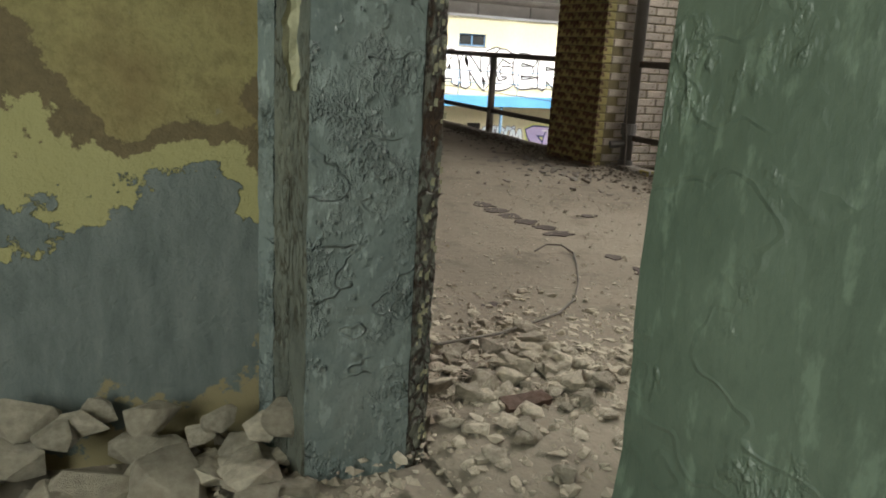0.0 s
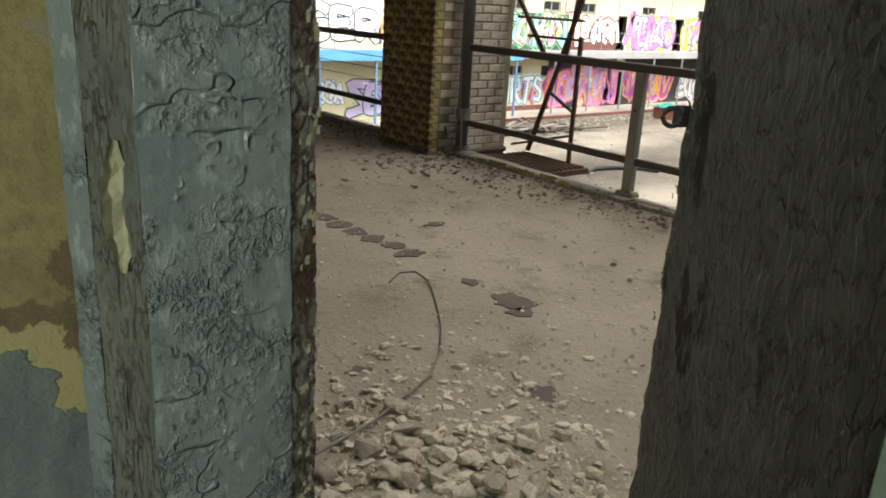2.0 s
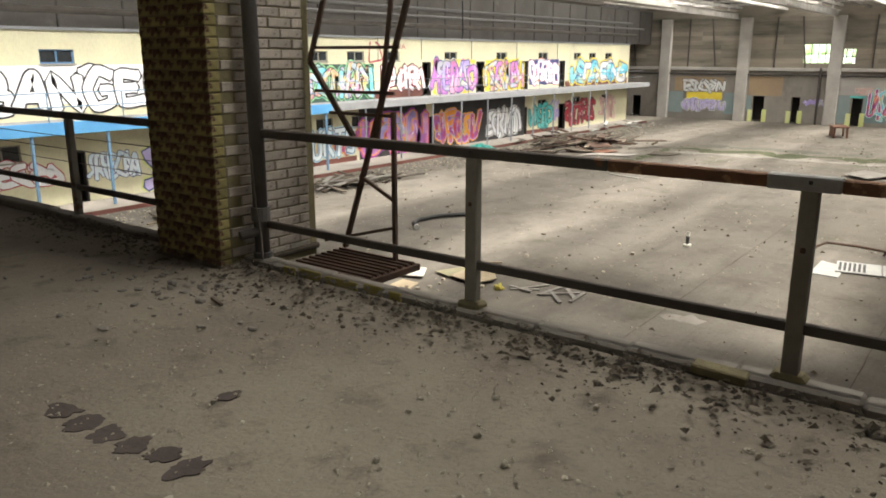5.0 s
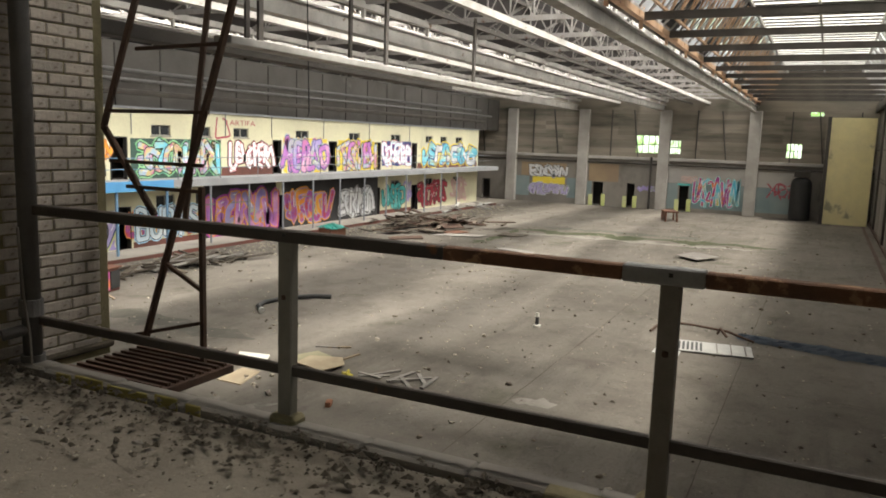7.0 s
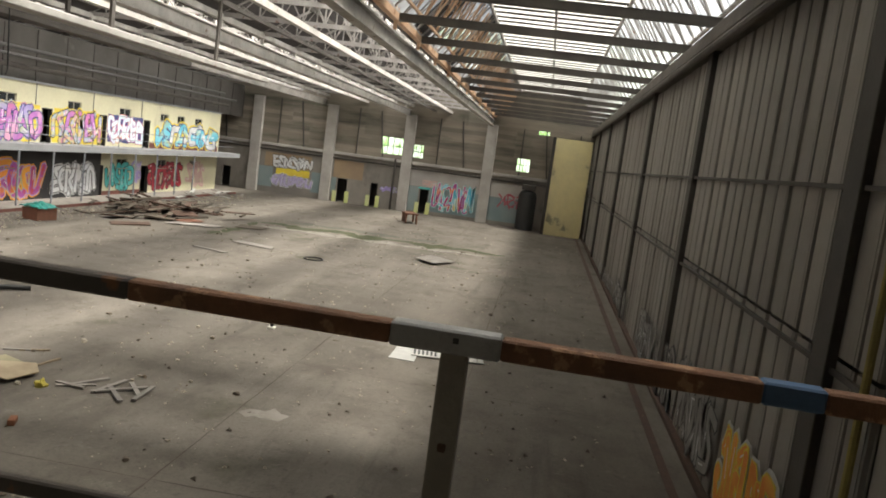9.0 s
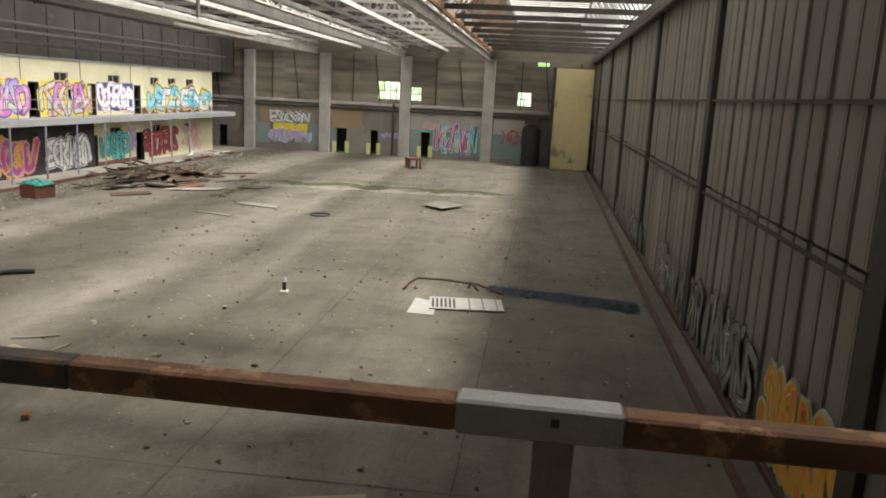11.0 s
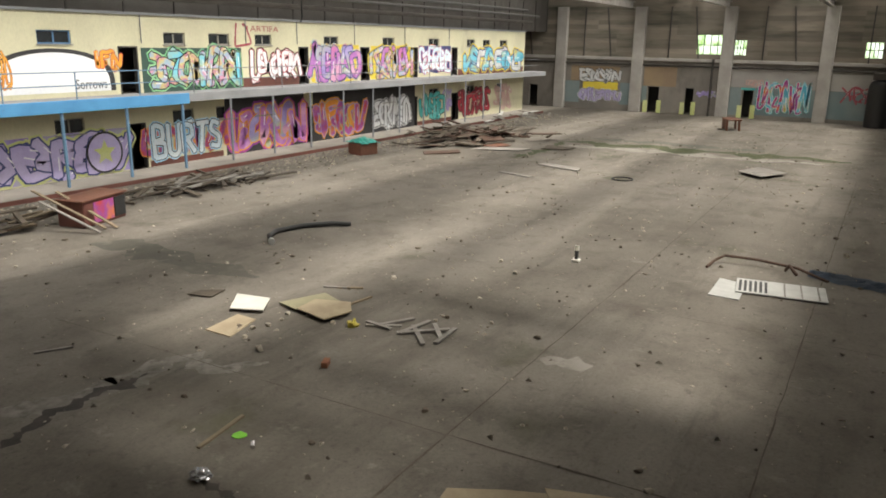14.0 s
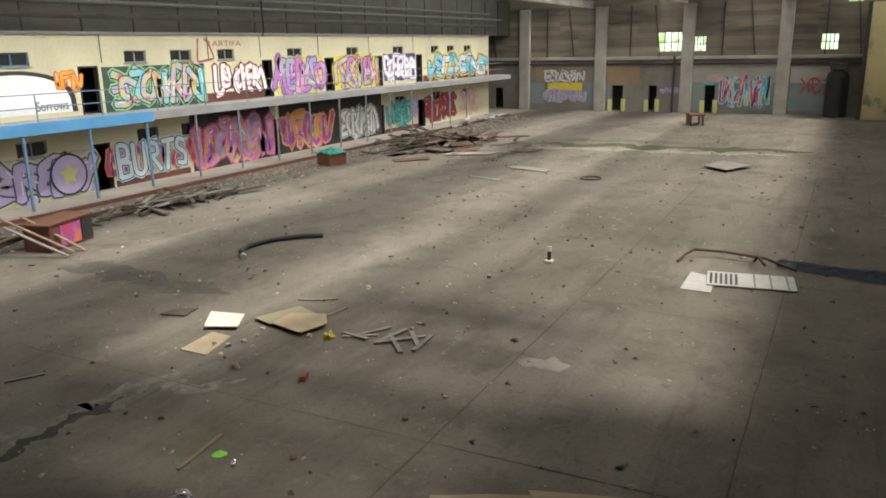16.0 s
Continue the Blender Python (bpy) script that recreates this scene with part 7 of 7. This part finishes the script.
for v in bm.verts:
    v.co.z = 0.56 + 0.28 * max(0, 1 - v.co.length * 1.2) + 0.1 * noise.noise(v.co * 6)
bmesh.ops.solidify(bm, geom=bm.faces[:], thickness=0.02)
part("plastic_heap", bm, M_TEAL, cr, "turquoise plastic sheet")
tb = thing("red_cabinet", "overturned red and grey cabinet with graffiti", "cabinet", (18.1, 22.6, HALL), 15)
part("body", box((-0.9, -0.5, 0), (0.9, 0.4, 0.75), 0.02), M_REDOX, tb)
part("front", box((-0.5, -0.52, 0.08), (0.35, -0.503, 0.68)), P["crimson"], tb, "crimson sprayed front")
# Closed body: a flat black panel paints the compartment's dark inside.
part("opening", box((0.4, -0.53, 0.1), (0.86, -0.503, 0.68)), M_RUBBER, tb, "flat black panel for the shade of an open compartment")
part("top", box((-0.98, -0.55, 0.75), (0.98, 0.45, 0.8), 0.01), M_CRATE, tb)
for a, b in (((17.6, 21.3, 0.05), (16.6, 23.0, 1.1)), ((17.2, 21.0, 0.05), (16.4, 22.4, 0.9)), ((17.9, 21.2, 0.03), (17.2, 22.8, 1.0))):
    tagged(part("leaning_plank", add_bar(bmesh.new(), (a[0], a[1], HALL + a[2]), (b[0], b[1], HALL + b[2]), 0.12, 0.03), M_WOODGREY if a[0] < 17.5 else M_WOOD), "plank leaning against the red cabinet", "plank", "planks by the cabinet")


def timber_pile(n, cx, cy, sx, sy, top, label, seed, mats):
    r = random.Random(seed)
    for i in range(n):
        a = r.uniform(-0.6, 0.6) + (math.pi / 2 if r.random() < 0.3 else 0)
        L = r.uniform(0.6, 2.4)
        x, y = r.gauss(cx, sx), r.gauss(cy, sy)
        z = top * r.random() * math.exp(-((x - cx) / sx / 1.4) ** 2)
        m = r.choice(mats)
        p = tagged(part("scrap_timber", add_bar(bmesh.new(), (x - L / 2 * math.cos(a), y - L / 2 * math.sin(a), HALL + z + 0.04), (x + L / 2 * math.cos(a), y + L / 2 * math.sin(a), HALL + z + 0.05 + r.uniform(0, 0.15)), r.uniform(0.06, 0.3), r.uniform(0.03, 0.08)), m), label, "timber", "timber heap")


timber_pile(95, 42.8, 22.8, 2.1, 1.4, 0.75, "dark broken timber in a heap", 21, [M_DARKWOOD, M_DARKWOOD, M_DARKWOOD, M_IRON])
timber_pile(60, 23.8, 24.0, 1.5, 0.45, 0.25, "thin broken lath in a heap by the kerb", 22, [M_DARKWOOD, M_DARKWOOD, M_WOODGREY])
timber_pile(16, 16.2, 23.3, 0.9, 0.8, 0.3, "broken plank beside the cabinet", 23, [M_WOOD, M_DARKWOOD])
timber_pile(14, 55, 26.0, 2.5, 0.6, 0.3, "pale rubble and boards by the gallery", 24, [M_PALE, M_WOODGREY])
heap_rnd = random.Random(77)
for i in range(34):
    x, y = heap_rnd.gauss(43.2, 2.3), heap_rnd.gauss(22.6, 1.3)
    z = 0.05 + 0.55 * heap_rnd.random() * math.exp(-((x - 43.2) / 3) ** 2)
    L, w = heap_rnd.uniform(0.8, 2.2), heap_rnd.uniform(0.3, 0.8)
    ob = tagged(part("scrap_board", box((-L / 2, -w / 2, 0), (L / 2, w / 2, 0.05), 0.008), heap_rnd.choice((M_DARKWOOD, M_DARKWOOD, M_WOODGREY, M_IRON))), "broken board in the dark timber heap", "timber", "timber heap")
    ob.matrix_world = pose(x, y, HALL + z, heap_rnd.uniform(-18, 18), heap_rnd.uniform(-14, 14), heap_rnd.uniform(0, 180))
for i, c in enumerate([[(40.2, 21.6), (41.8, 21.3), (41.2, 19.8), (40.0, 20.2)], [(38.6, 20.8), (39.9, 20.5), (40.6, 18.4), (39.6, 18.5)], [(41, 18), (42.5, 18.2), (42.3, 16.6), (41.2, 16.8)]]):
    board("fallen_door", c, (M_CRATE, M_WOODGREY, M_DARKWOOD)[i], ("fallen red-brown door", "fallen grey board", "fallen dark board")[i] + " by the timber heap", z=0.05)
ch = thing("broken_table", "small broken red-brown table standing askew", "table", (58.0, 11.7, HALL), 20)
part("tabletop", box((-0.8, -0.5, 0.65), (0.8, 0.5, 0.75), 0.02), M_CRATE, ch)
for x, y in ((-0.7, -0.4), (0.7, -0.4), (-0.7, 0.4), (0.7, 0.4)):
    part("leg", add_bar(bmesh.new(), (x, y, 0), (x * 0.9, y * 0.9, 0.65), 0.1), M_CRATE, ch)
part("back_panel", box((-0.8, 0.42, 0.1), (0.8, 0.46, 0.65)), M_CRATE, ch)
chips("hall_litter", 2200, lambda r: (4.8 + 60 * r.rand(), WALL_R + 0.5 + 27 * r.rand(), HALL + 0.003), 0.006, 0.08, M_DEBRIS, "small pale litter scattered over the hall floor", 9)
chips("hall_dark_litter", 1800, lambda r: (4.8 + 60 * r.rand(), WALL_R + 0.5 + 27 * r.rand(), HALL + 0.003), 0.008, 0.09, M_SOIL, "dark crumbs scattered over the hall floor", 10)
chips("gallery_litter", 3500, lambda r: (8 + 52 * r.rand(), 26.2 - abs(r.normal(0, 1.3)), HALL + 0.003), 0.01, 0.09, M_DEBRIS, "rubble crumbs along the gallery kerb", 12)

# ---- bricks of the pillar ----
for me, x, y, z, rz in brick_jobs:
    o = new("brick", me)
    o.parent = pil
    o.matrix_world = pose(x, y, z, 0, 0, rz)
